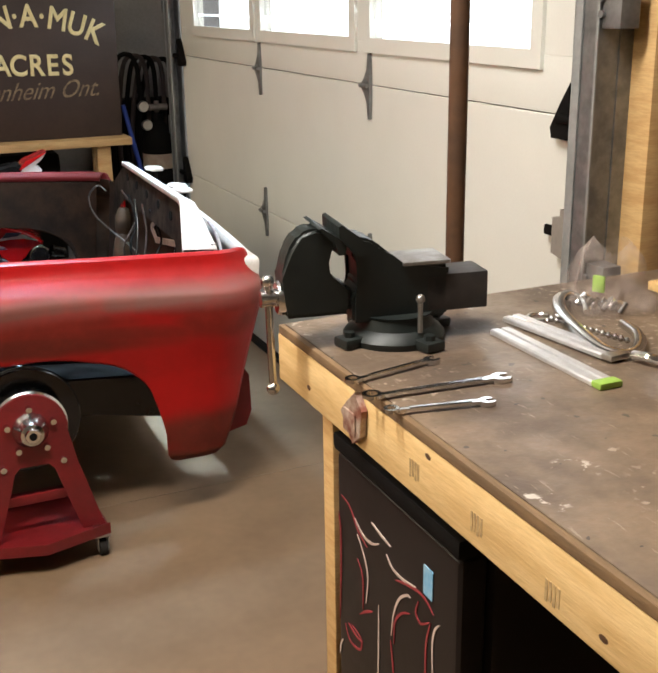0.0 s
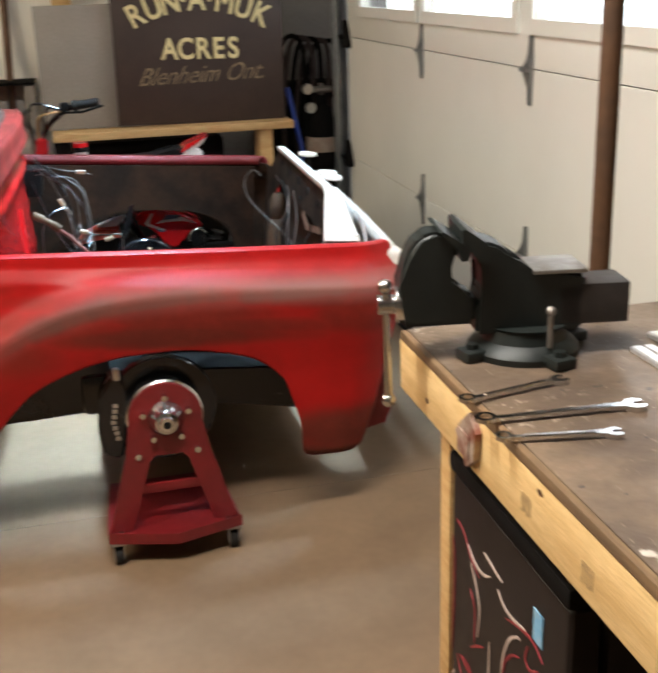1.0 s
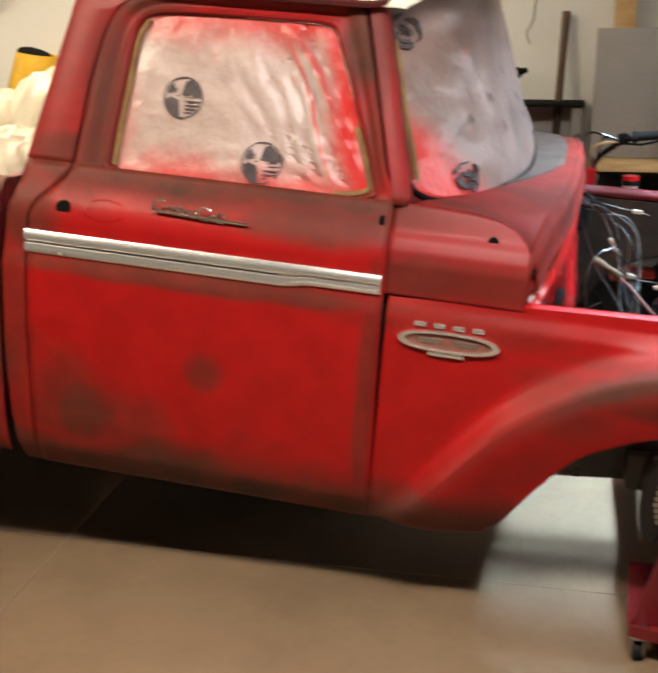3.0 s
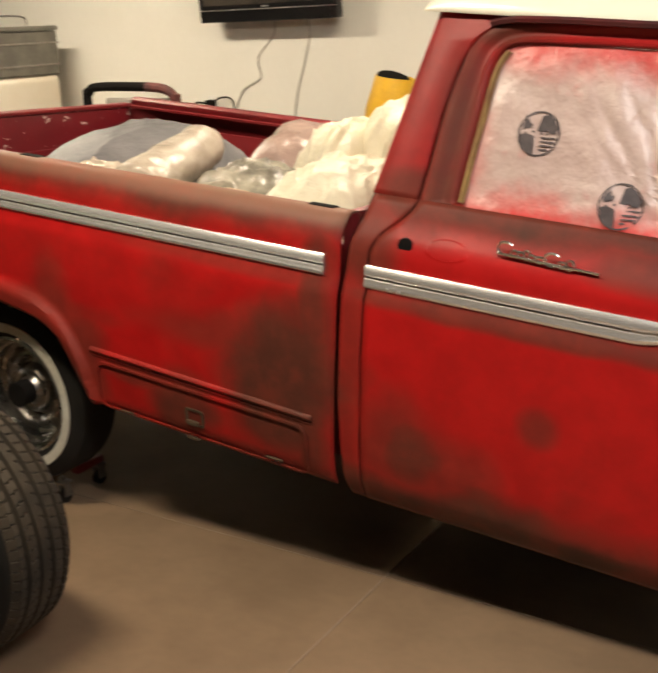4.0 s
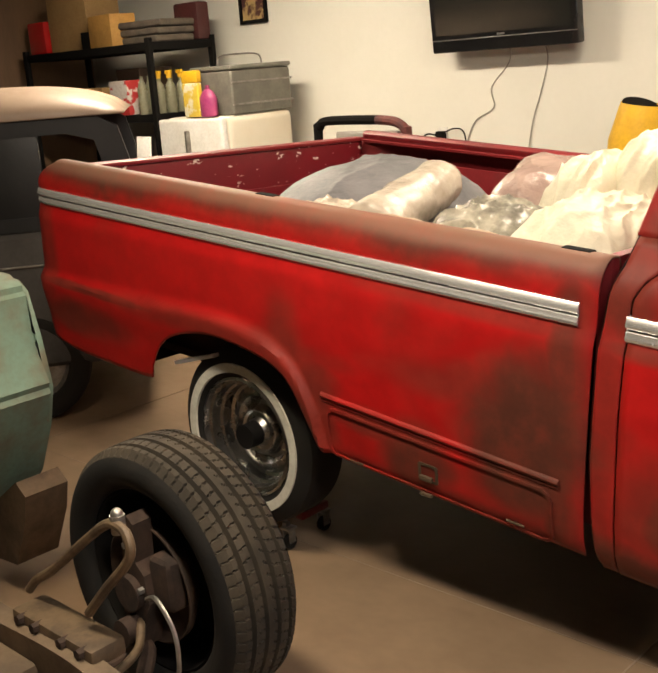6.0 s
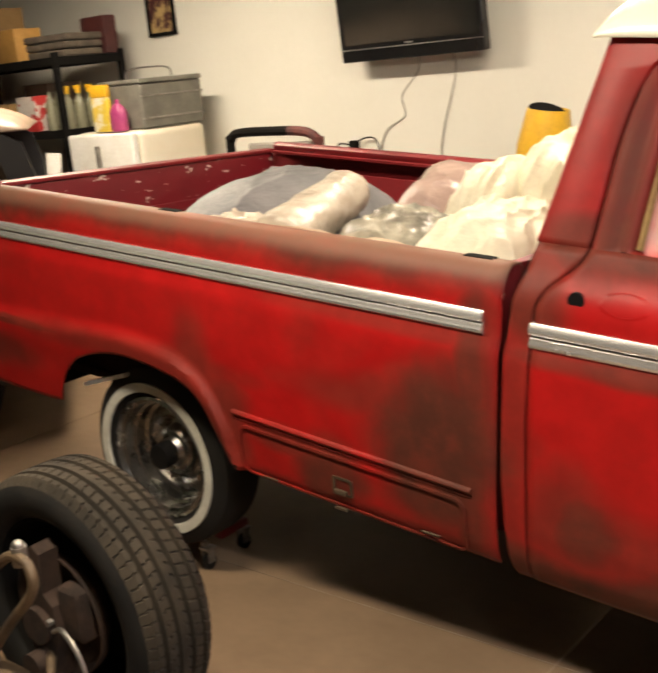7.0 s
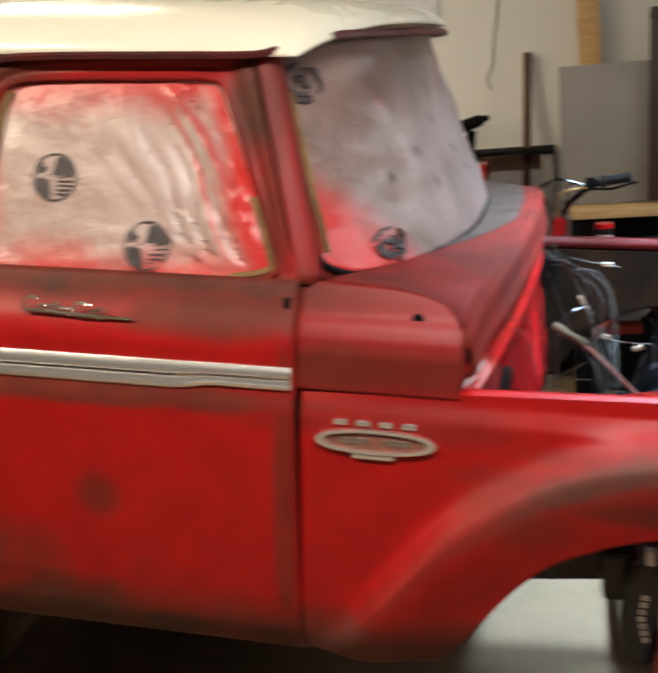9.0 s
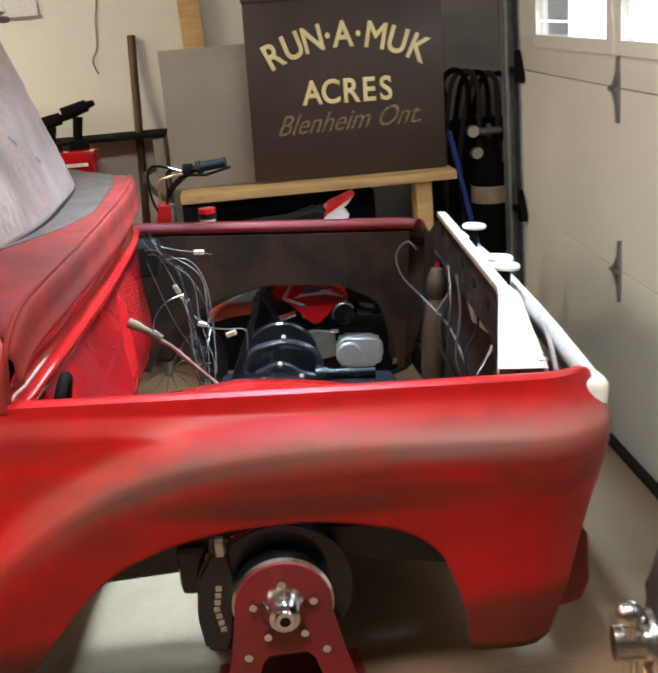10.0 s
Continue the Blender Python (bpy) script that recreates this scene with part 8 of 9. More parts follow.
def bed_load():
    z = 0.391
    bags = "plastic bags in the bed"
    heap("plastic_bag", plastic("smoky_plastic", (0.10, 0.098, 0.105), (0.16, 0.152, 0.158), 0.0, 0.55), "dark bundle wrapped in smoky plastic sheet", "plastic bag", -3.30, 0.80, 0.50, 0.56, z, 1.020, 1.3, 0.014, 12, group=bags, slope=(0.03, 0.0), sharp=7)
    # a long roll leans over the load
    bm = BM()
    a, b = Vector((-2.93, 0.32, 0.885)), Vector((-2.985, 0.81, 0.992))
    along = (b - a).normalized()
    left = along.cross(Vector((0, 0, 1))).normalized()
    up = left.cross(along)

    def roll(s, k):
        r = lerp(s, ((0, 0.0), (0.004, 0.075), (0.03, 0.095), (0.5, 0.085), (0.9, 0.078), (0.985, 0.055), (1.0, 0.0)))
        r *= 1 + 0.10 * noise.noise((s * 5, math.cos(k) * 1.2, math.sin(k) * 1.2)) + 0.05 * noise.noise((s * 16 + math.sin(k), math.cos(k) * 3, math.sin(k) * 3))
        return a.lerp(b, s) + left * (1.15 * r * math.cos(k)) + up * (r * math.sin(k))

    sheet(bm, roll, sorted(span(0, 1, 60) + [0.004, 0.01, 0.99]), span(0, 2 * math.pi, 40))
    bmesh.ops.remove_doubles(bm, verts=bm.verts, dist=1e-5)
    single("plastic_bag", bm, plastic("milky_plastic", (0.50, 0.44, 0.36), (0.34, 0.285, 0.23), 0.0, 0.2), "long roll wrapped in milky white plastic", "plastic bag", TRUCK, bags, angle=60)
    heap("plastic_bag", plastic("mauve_plastic", (0.27, 0.185, 0.16), (0.34, 0.245, 0.21), 0.0, 0.24), "brownish bundle under clear plastic", "plastic bag", -2.64, 1.00, 0.26, 0.32, z, 1.045, 8.2, 0.010, 18, group=bags, p=5, sharp=6, slope=(-0.02, 0.03))
    heap("plastic_bag", plastic("shiny_plastic", (0.15, 0.14, 0.115), (0.38, 0.35, 0.28), 0.0, 0.09), "shiny crumpled clear plastic over grey parts", "plastic bag", -2.58, 0.56, 0.34, 0.26, z, 0.980, 11.7, 0.020, 0, group=bags, sharp=13, p=3.6)
    heap("plastic_bag", plastic("pale_plastic", (0.50, 0.43, 0.35), (0.40, 0.33, 0.26), 0.0, 0.2), "pale plastic sheet beside the roll", "plastic bag", -3.10, 0.36, 0.32, 0.20, z, 0.945, 17.7, 0.014, 0, group=bags, sharp=12, p=4)
    heap("cardboard_sheet", material("pale_card", (0.42, 0.31, 0.22), (0.36, 0.26, 0.18), 0.6, scale=5), "pale cardboard lying along the bed rail", "cardboard", -2.72, 0.27, 0.62, 0.15, z, 0.945, 2.2, 0.008, 0, p=6)
    heap("foam_sheet", M_FOAM, "cream packing foam draped over the load", "foam", -2.235, 0.55, 0.26, 0.42, z, 1.045, 20.4, 0.018, 0, p=3.6, group="foam sheets", sharp=11)
    heap("foam_sheet", M_FOAM, "tall folded cream packing foam behind the cab", "foam", -2.28, 1.15, 0.28, 0.42, z, 1.20, 31.9, 0.024, 5, p=3.4, group="foam sheets", sharp=11, slope=(0.05, 0.02))
    heap("foam_sheet", M_FOAM, "folded cream packing foam roll in the bed", "foam", -2.46, 0.90, 0.15, 0.32, z, 1.11, 14.4, 0.018, 4, p=3.6, group="foam sheets", sharp=9)


# ---- far wall ----
def far_wall():
    t = thing("wall_television", "flat black television hung on the cream wall", "television", pose(-4.13, 3.07, 1.678, 4, 0, 0))
    bm = BM()
    box(bm, -0.492, 0.492, -0.04, 0.03, 0.0, 0.60, 0.012, 3)
    part("casing", bm, M_TVBLK, t)
    bm = BM()
    box(bm, -0.455, 0.455, -0.0425, -0.0405, 0.10, 0.575, 0.0)
    part("screen", bm, material("dark_screen", (0.012, 0.013, 0.012), (0.014, 0.015, 0.014), 0.12, scale=2, bump=0), t)
    bm = BM()
    box(bm, -0.490, 0.490, -0.0445, -0.0405, 0.070, 0.0745, 0.001)
    part("trim_line", bm, M_ALU, t, "thin silver trim line")
    bm = BM()
    box(bm, -0.025, 0.025, -0.043, -0.0405, 0.083, 0.091, 0.001)
    part("badge", bm, M_ALU, t)
    bm = BM()
    box(bm, -0.15, 0.15, 0.03, 0.125, 0.2, 0.45, 0.01)
    part("wall_mount", bm, M_MATBLK, t)
    W = 3.194
    M_CORD = material("cord_grey", (0.42, 0.39, 0.34), None, 0.6, scale=10)
    for pts, lab in (([(-4.15, 3.14, 1.72), (-4.19, W, 1.60), (-4.32, W, 1.46), (-4.31, W, 1.34), (-4.45, W, 1.26), (-4.52, W, 1.12), (-4.54, W, 1.05)], "thin cord hanging from the television"), ([(-3.92, 3.14, 1.70), (-3.93, W, 1.60), (-3.98, W, 1.42), (-4.04, W, 1.25), (-4.09, W, 1.0)], "straight cord hanging from the television")):
        bm = BM()
        tube(bm, smooth_path(pts, 6), 0.004, 6)
        single("television_cord", bm, M_CORD, lab, "cord", None, "television cords")
    o = thing("wall_outlet", "white wall outlet with a black plug and cord", "outlet", pose(-4.70, 3.199, 1.17))
    bm = BM()
    box(bm, -0.036, 0.036, -0.008, 0, -0.058, 0.058, 0.003)
    part("plate", bm, M_WHITEP, o)
    bm = BM()
    box(bm, -0.028, 0.03, -0.05, -0.0085, -0.02, 0.035, 0.006)
    part("plug", bm, M_MATBLK, o, "black plug")
    bm = BM()
    tube(bm, smooth_path([(-0.02, -0.04, 0.01), (-0.09, -0.05, 0.02), (-0.14, -0.04, -0.01)], 5), 0.006, 6)
    tube(bm, smooth_path([(0.02, -0.04, 0.02), (0.10, -0.03, 0.05), (0.17, -0.02, 0.03), (0.19, -0.015, -0.10)], 5), 0.005, 6)
    part("cord", bm, M_MATBLK, o)
    f = thing("framed_picture", "small dark framed picture on the cream wall", "picture", pose(-6.33, 3.195, 1.985))
    bm = BM()
    ringplate(bm, [(-0.14, 0.0), (0.14, 0.0), (0.14, 0.42), (-0.14, 0.42)], [(-0.115, 0.025), (0.115, 0.025), (0.115, 0.395), (-0.115, 0.395)], lambda p: Vector((p[0], -0.02, p[1])), lambda p: Vector((p[0], 0.0, p[1])))
    part("frame", bm, M_MATBLK, f)
    bm = BM()
    box(bm, -0.115, 0.115, -0.008, -0.002, 0.025, 0.395)
    part("print", bm, material("poster_print", (0.50, 0.36, 0.16), (0.07, 0.02, 0.02), 0.4, scale=9, spread=(0.45, 0.55)), f, "yellow and dark red print")


def rear_corner():
    s = thing("steel_shelf", "black steel storage shelf full of boxes and bottles", "shelf", pose(-6.92, 2.60, 0))
    for z in (0.45, 1.0, 1.42, 1.90):
        bm = BM()
        box(bm, -1.17, 0.415, -0.24, 0.34, z - 0.055, z, 0.004)
        part("shelf_board", bm, M_MATBLK, s)
    for x in (-1.175, 0.375):
        for y in (-0.248, 0.312):
            bm = BM()
            box(bm, x, x + 0.045, y, y + 0.035, 0, 1.93, 0.003)
            part("post", bm, M_MATBLK, s)
    def crate(name, label, cat, x0, x1, y0, y1, z0, z1, mat, grp="", bev=0.006, turn=0):
        bm = BM()
        box(bm, -(x1 - x0) / 2, (x1 - x0) / 2, -(y1 - y0) / 2, (y1 - y0) / 2, 0, z1 - z0, bev)
        return single(name, bm, mat, label, cat, pose((x0 + x1) / 2, (y0 + y1) / 2, z0 + 0.0005, 0, 0, turn), grp)
    M_CARD = material("cardboard", (0.36, 0.22, 0.09), (0.30, 0.18, 0.07), 0.7, scale=4)
    crate("cardboard_box", "yellowish cardboard carton on the shelf", "box", -7.86, -7.40, 2.48, 2.80, 1.90, 2.30, M_CARD, "cartons", turn=4)
    crate("cardboard_box", "small orange cardboard carton on the shelf", "box", -7.24, -6.93, 2.39, 2.60, 1.90, 2.12, material("orange_card", (0.50, 0.27, 0.07), None, 0.6, scale=4), "cartons", turn=-5)
    crate("cardboard_box", "brown cardboard carton on the lower shelf", "box", -7.62, -7.20, 2.42, 2.75, 1.42, 1.62, M_CARD, "cartons")
    crate("cardboard_box", "dark cardboard carton on the lower shelf", "box", -7.18, -6.90, 2.55, 2.85, 1.42, 1.74, material("dark_card", (0.10, 0.06, 0.04), None, 0.7, scale=5), "cartons")
    crate("fuel_can", "red metal fuel can on the top shelf", "fuel can", -8.09, -7.86, 2.42, 2.6, 1.90, 2.14, M_GLOSSRED, bev=0.02)
    crate("small_carton", "small red and white carton on the shelf", "box", -7.05, -6.84, 2.38, 2.52, 1.42, 1.66, material("red_white_card", (0.60, 0.56, 0.52), (0.45, 0.03, 0.03), 0.5, scale=5, spread=(0.5, 0.52)))
    crate("spray_tin", "small dark tin on the top shelf", "tin", -7.38, -7.27, 2.42, 2.5, 1.90, 2.02, M_MATBLK)
    for k in range(3):
        bm = BM()
        box(bm, -0.26 + 0.02 * k, 0.26 - 0.015 * k, -0.17, 0.17, 0.05 * k, 0.05 * k + 0.048, 0.02, 3)
        single("folded_blanket", bm, material(f"grey_blanket_{'abc'[k]}", (0.12, 0.095, 0.07), (0.07, 0.055, 0.045), 0.9, scale=8, bump=0.4), "folded grey-brown blanket on the top shelf", "blanket", pose(-6.80 + 0.02 * k, 2.63, 1.9005 + 0.002 * k, 0, 0, 3 * k), "folded blankets")
    crate("tool_case", "dark maroon tool case on the top shelf", "tool case", -6.78, -6.52, 2.82, 2.935, 1.90, 2.16, material("maroon_plastic", (0.075, 0.018, 0.018), (0.05, 0.014, 0.014), 0.45, scale=6), bev=0.02)
    # bottles
    M_CLEARB = material("dull_bottle", (0.22, 0.21, 0.14), (0.16, 0.16, 0.11), 0.25, scale=9)
    for k in range(3):
        b = thing("spray_bottle", "clear spray bottle with a yellow trigger head", "spray bottle", pose(-6.585 + 0.012 * k, 2.47 + 0.088 * k, 1.4205), "spray bottles")
        bm = BM()
        lathe(bm, [(0.0, 0.0), (0.038, 0.0), (0.040, 0.01), (0.040, 0.15), (0.032, 0.19), (0.014, 0.215), (0.014, 0.235), (0.0, 0.235)], Matrix.Identity(4), 20)
        part("bottle", bm, M_CLEARB, b)
        bm = BM()
        box(bm, -0.035, 0.02, -0.013, 0.013, 0.262, 0.287, 0.005)
        rod(bm, (0, 0, 0.235), (0, 0, 0.262), 0.016)
        box(bm, -0.028, -0.020, -0.006, 0.006, 0.235, 0.262, 0.002)
        part("trigger_head", bm, M_YELLOW, b, "yellow trigger head")
    for k in range(2):
        bm = BM()
        lathe(bm, [(0.0, 0.0), (0.035, 0.0), (0.035, 0.18), (0.013, 0.23), (0.013, 0.26), (0.0, 0.26)], Matrix.Identity(4), 18)
        single("clear_bottle", bm, M_CLEARB, "dull clear plastic bottle on the shelf", "bottle", pose(-6.70 - 0.02 * k, 2.41 + 0.08 * k, 1.4205), "clear bottles")
    # white appliance with what stands on it
    a = thing("white_cabinet", "old rounded white enamel refrigerator with a few rust marks", "refrigerator", pose(0, 0, 0))
    bm = BM()
    box(bm, -6.44, -5.79, 2.37, 2.96, 0.03, 1.392, 0.05, 4)
    part("body", bm, material("aged_white_enamel", (0.70, 0.655, 0.56), (0.66, 0.59, 0.47), 0.3, scale=2, bump=0.0, speck=0.03), a)
    bm = BM()
    box(bm, -6.44, -5.79, 2.31, 2.366, 0.05, 1.385, 0.022, 4)
    part("front_door", bm, M_WHITEP, a, "white door with a worn handle")
    bm = BM()
    box(bm, -6.13, -6.11, 2.275, 2.31, 1.17, 1.31, 0.006)
    part("handle", bm, M_STEEL, a, "worn metal handle")
    for x in (-6.36, -5.87):
        for y in (2.4, 2.85):
            bm = BM()
            rod(bm, (x, y, 0), (x, y, 0.032), 0.02)
            part("foot", bm, M_MATBLK, a)
    c = thing("metal_cooler", "grey galvanised metal cooler with a wire handle", "cooler", pose(-5.995, 2.705, 1.3925, 0, 0, 90))
    bm = BM()
    box(bm, -0.27, 0.27, -0.20, 0.20, 0.0, 0.285, 0.025, 3)
    part("tub", bm, material("grey_zinc", (0.21, 0.20, 0.17), (0.16, 0.15, 0.13), 0.5, 0.4, scale=8), c)
    bm = BM()
    box(bm, -0.275, 0.275, -0.205, 0.205, 0.2855, 0.315, 0.012, 3)
    part("lid", bm, material("grey_zinc_lid", (0.24, 0.23, 0.20), None, 0.5, 0.4, scale=8), c)
    for z in (0.06, 0.20):
        bm = BM()
        box(bm, -0.274, 0.274, -0.204, -0.2005, z, z + 0.012, 0.001)
        part("band", bm, M_STEEL, c)
    bm = BM()
    tube(bm, smooth_path([(-0.20, 0, 0.316), (-0.17, 0, 0.375), (0.0, 0, 0.385), (0.17, 0, 0.375), (0.20, 0, 0.316)], 4), 0.006, 6)
    part("wire_handle", bm, M_STEEL, c)
    j = thing("jug", "white and yellow plastic jug on the cabinet", "jug", pose(-6.12, 2.375, 1.3925))
    bm = BM()
    box(bm, -0.08, 0.08, -0.02, 0.02, 0.0, 0.22, 0.012, 3)
    part("body", bm, material("jug_label", (0.68, 0.64, 0.50), (0.62, 0.45, 0.05), 0.4, scale=7, spread=(0.45, 0.5)), j)
    bm = BM()
    box(bm, -0.08, 0.08, -0.021, 0.021, 0.2205, 0.30, 0.01)
    part("upper_box", bm, M_YELLOW, j, "yellow top carton")
    bm = BM()
    lathe(bm, [(0.0, 0.0), (0.075, 0.0), (0.082, 0.02), (0.082, 0.14), (0.05, 0.19), (0.022, 0.205), (0.022, 0.235), (0.0, 0.235)], Matrix.Identity(4), 22)
    single("pink_jug", bm, material("magenta_plastic", (0.26, 0.025, 0.12), (0.36, 0.06, 0.16), 0.35, scale=14), "magenta plastic jug with a pale cap", "jug", pose(-5.965, 2.375, 1.3935) @ Matrix.Diagonal((0.85, 0.55, 0.85, 1)))
    # brown cupboard in the far corner
    bm = BM()
    box(bm, -9.0, -8.25, 2.2, 3.1, 0.0, 2.4, 0.008)
    single("wood_cupboard", bm, material("brown_veneer", (0.16, 0.085, 0.04), (0.12, 0.065, 0.03), 0.5, scale=3, stretch=(1, 1, 0.2)), "tall brown wooden cupboard in the corner", "cupboard")
    # padded frame beyond the bed and a yellow hopper
    k = thing("padded_bar", "black padded tubular seat frame with a worn red end", "seat frame", pose(-4.78, 2.52, 0))
    bm = BM()
    tube(bm, smooth_path([(-0.36, 0, 0.0), (-0.36, 0, 1.20), (-0.34, 0, 1.30), (-0.26, 0, 1.335), (0.12, 0, 1.335)], 6), 0.028, 10)
    part("black_bar", bm, M_MATBLK, k)
    bm = BM()
    tube(bm, smooth_path([(0.121, 0, 1.335), (0.26, 0, 1.32), (0.33, 0, 1.27), (0.34, 0, 1.18), (0.34, 0, 0.0)], 6), 0.028, 10)
    part("red_bar", bm, material("worn_red_tape", (0.14, 0.03, 0.025), (0.06, 0.02, 0.02), 0.6, scale=12), k, "worn dark red bar end")
    bm = BM()
    box(bm, -0.22, 0.28, 0.0, 0.03, 1.0, 1.27, 0.02, 3)
    part("back_pad", bm, M_GREYBOARD, k, "grey back pad")
    h = thing("yellow_hopper", "bright yellow plastic hopper with a dark mouth", "hopper", pose(-3.31, 2.66, 0, 0, 9, 8) @ Matrix.Diagonal((0.84, 0.84, 1, 1)))
    bm = BM()
    lathe(bm, [(0.06, 0.0), (0.10, 0.02), (0.14, 0.30), (0.15, 0.90), (0.165, 1.20), (0.125, 1.385), (0.11, 1.38), (0.14, 1.20)], pose(0, 0, 0), 28, False)
    part("shell", bm, M_YELLOW, h)
    bm = BM()
    lathe(bm, [(0.0, 0.0), (0.115, 0.0), (0.12, 0.012), (0.0, 0.014)], pose(0.0, 0.0, 1.362, 10, 12, 0), 24)
    part("mouth", bm, M_MATBLK, h)
    # low dark beam behind the far rail
    bm = BM()
    box(bm, -3.9, -2.6, 2.45, 2.75, 0.0, 1.085, 0.02)
    single("covered_crate", bm, material("dark_crate", (0.05, 0.04, 0.035), (0.035, 0.03, 0.025), 0.7, scale=4), "long dark crate standing behind the truck", "crate")


def old_cab():
    o = thing("old_car", "dark old car body with a faded pinkish roof behind the truck", "car", pose(-4.93, 0.95, 0, 0, 0, 52) @ pose(4.93, -0.95, 0))
    bm = BM()

    def roof(u, v):
        e, g = abs(2 * u - 1), abs(2 * v - 1)
        return Vector((-6.95 + 2.02 * u, 0.95 + 1.25 * v, 1.52 + 0.155 * (1 - e**4) ** 0.7 * (1 - g**4) ** 0.7))

    sheet(bm, roof, span(0, 1, 30), span(0, 1, 20))
    part("roof", bm, material("faded_pink_roof", (0.30, 0.215, 0.16), (0.24, 0.17, 0.125), 0.4, scale=3, bump=0.0, speck=0.03), o, "faded pinkish cream roof", 0.01)
    dark = material("dark_car_paint", (0.008, 0.008, 0.009), (0.012, 0.011, 0.011), 0.4, scale=5)
    for y in (0.97, 2.16):
        bm = BM()
        out = [(-6.93, 0.98), (-6.90, 1.53), (-5.10, 1.53), (-4.97, 1.46), (-4.93, 1.30), (-4.93, 0.98)]
        inn = [(-6.80, 1.05), (-6.78, 1.44), (-5.22, 1.44), (-5.09, 1.40), (-5.06, 1.28), (-5.06, 1.05)]
        ringplate(bm, out, inn, lambda p: Vector((p[0], y, p[1])), lambda p: Vector((p[0], y + 0.05, p[1])))
        part("side_frame", bm, dark, o, "black side window frame")
    bm = BM()
    box(bm, -5.62, -5.36, 0.975, 1.015, 1.0, 1.50, 0.01)
    part("centre_post", bm, dark, o)
    bm = BM()
    box(bm, -7.6, -4.92, 0.93, 2.22, 0.28, 0.98, 0.06, 3)
    part("body", bm, material("grey_primer", (0.055, 0.050, 0.046), (0.035, 0.032, 0.030), 0.6, scale=4), o, "grey primer body")
    bm = BM()
    box(bm, -7.5, -4.94, 0.918, 0.932, 0.81, 0.82, 0.004)
    part("side_moulding", bm, M_STEEL, o, "bright side moulding")
    for x in (-5.55, -7.1):
        t = wheel(o, pose(x, 1.02, 0.30, 90, 0, 0), 0.30, 0.19, 0.19, False)
        bm = BM()
        lathe(bm, [(0.19, 0.06), (0.17, 0.02), (0.08, 0.03), (0.0, 0.05)], pose(x, 1.02, 0.30, 90, 0, 0), 30, False)
        part("rim", bm, M_STEEL, t)
    for k, x in enumerate((-5.0, -4.86)):
        bm = BM()
        box(bm, -0.05, 0.05, -0.01, 0.01, 0.0, 1.31 - 0.005 * k, 0.003)
        single("white_board", bm, M_WHITEP, "narrow white board leaning behind the truck bed", "board", pose(-6.62 + 0.26 * k, 2.0, 0, 0, 5, 20), "white boards")


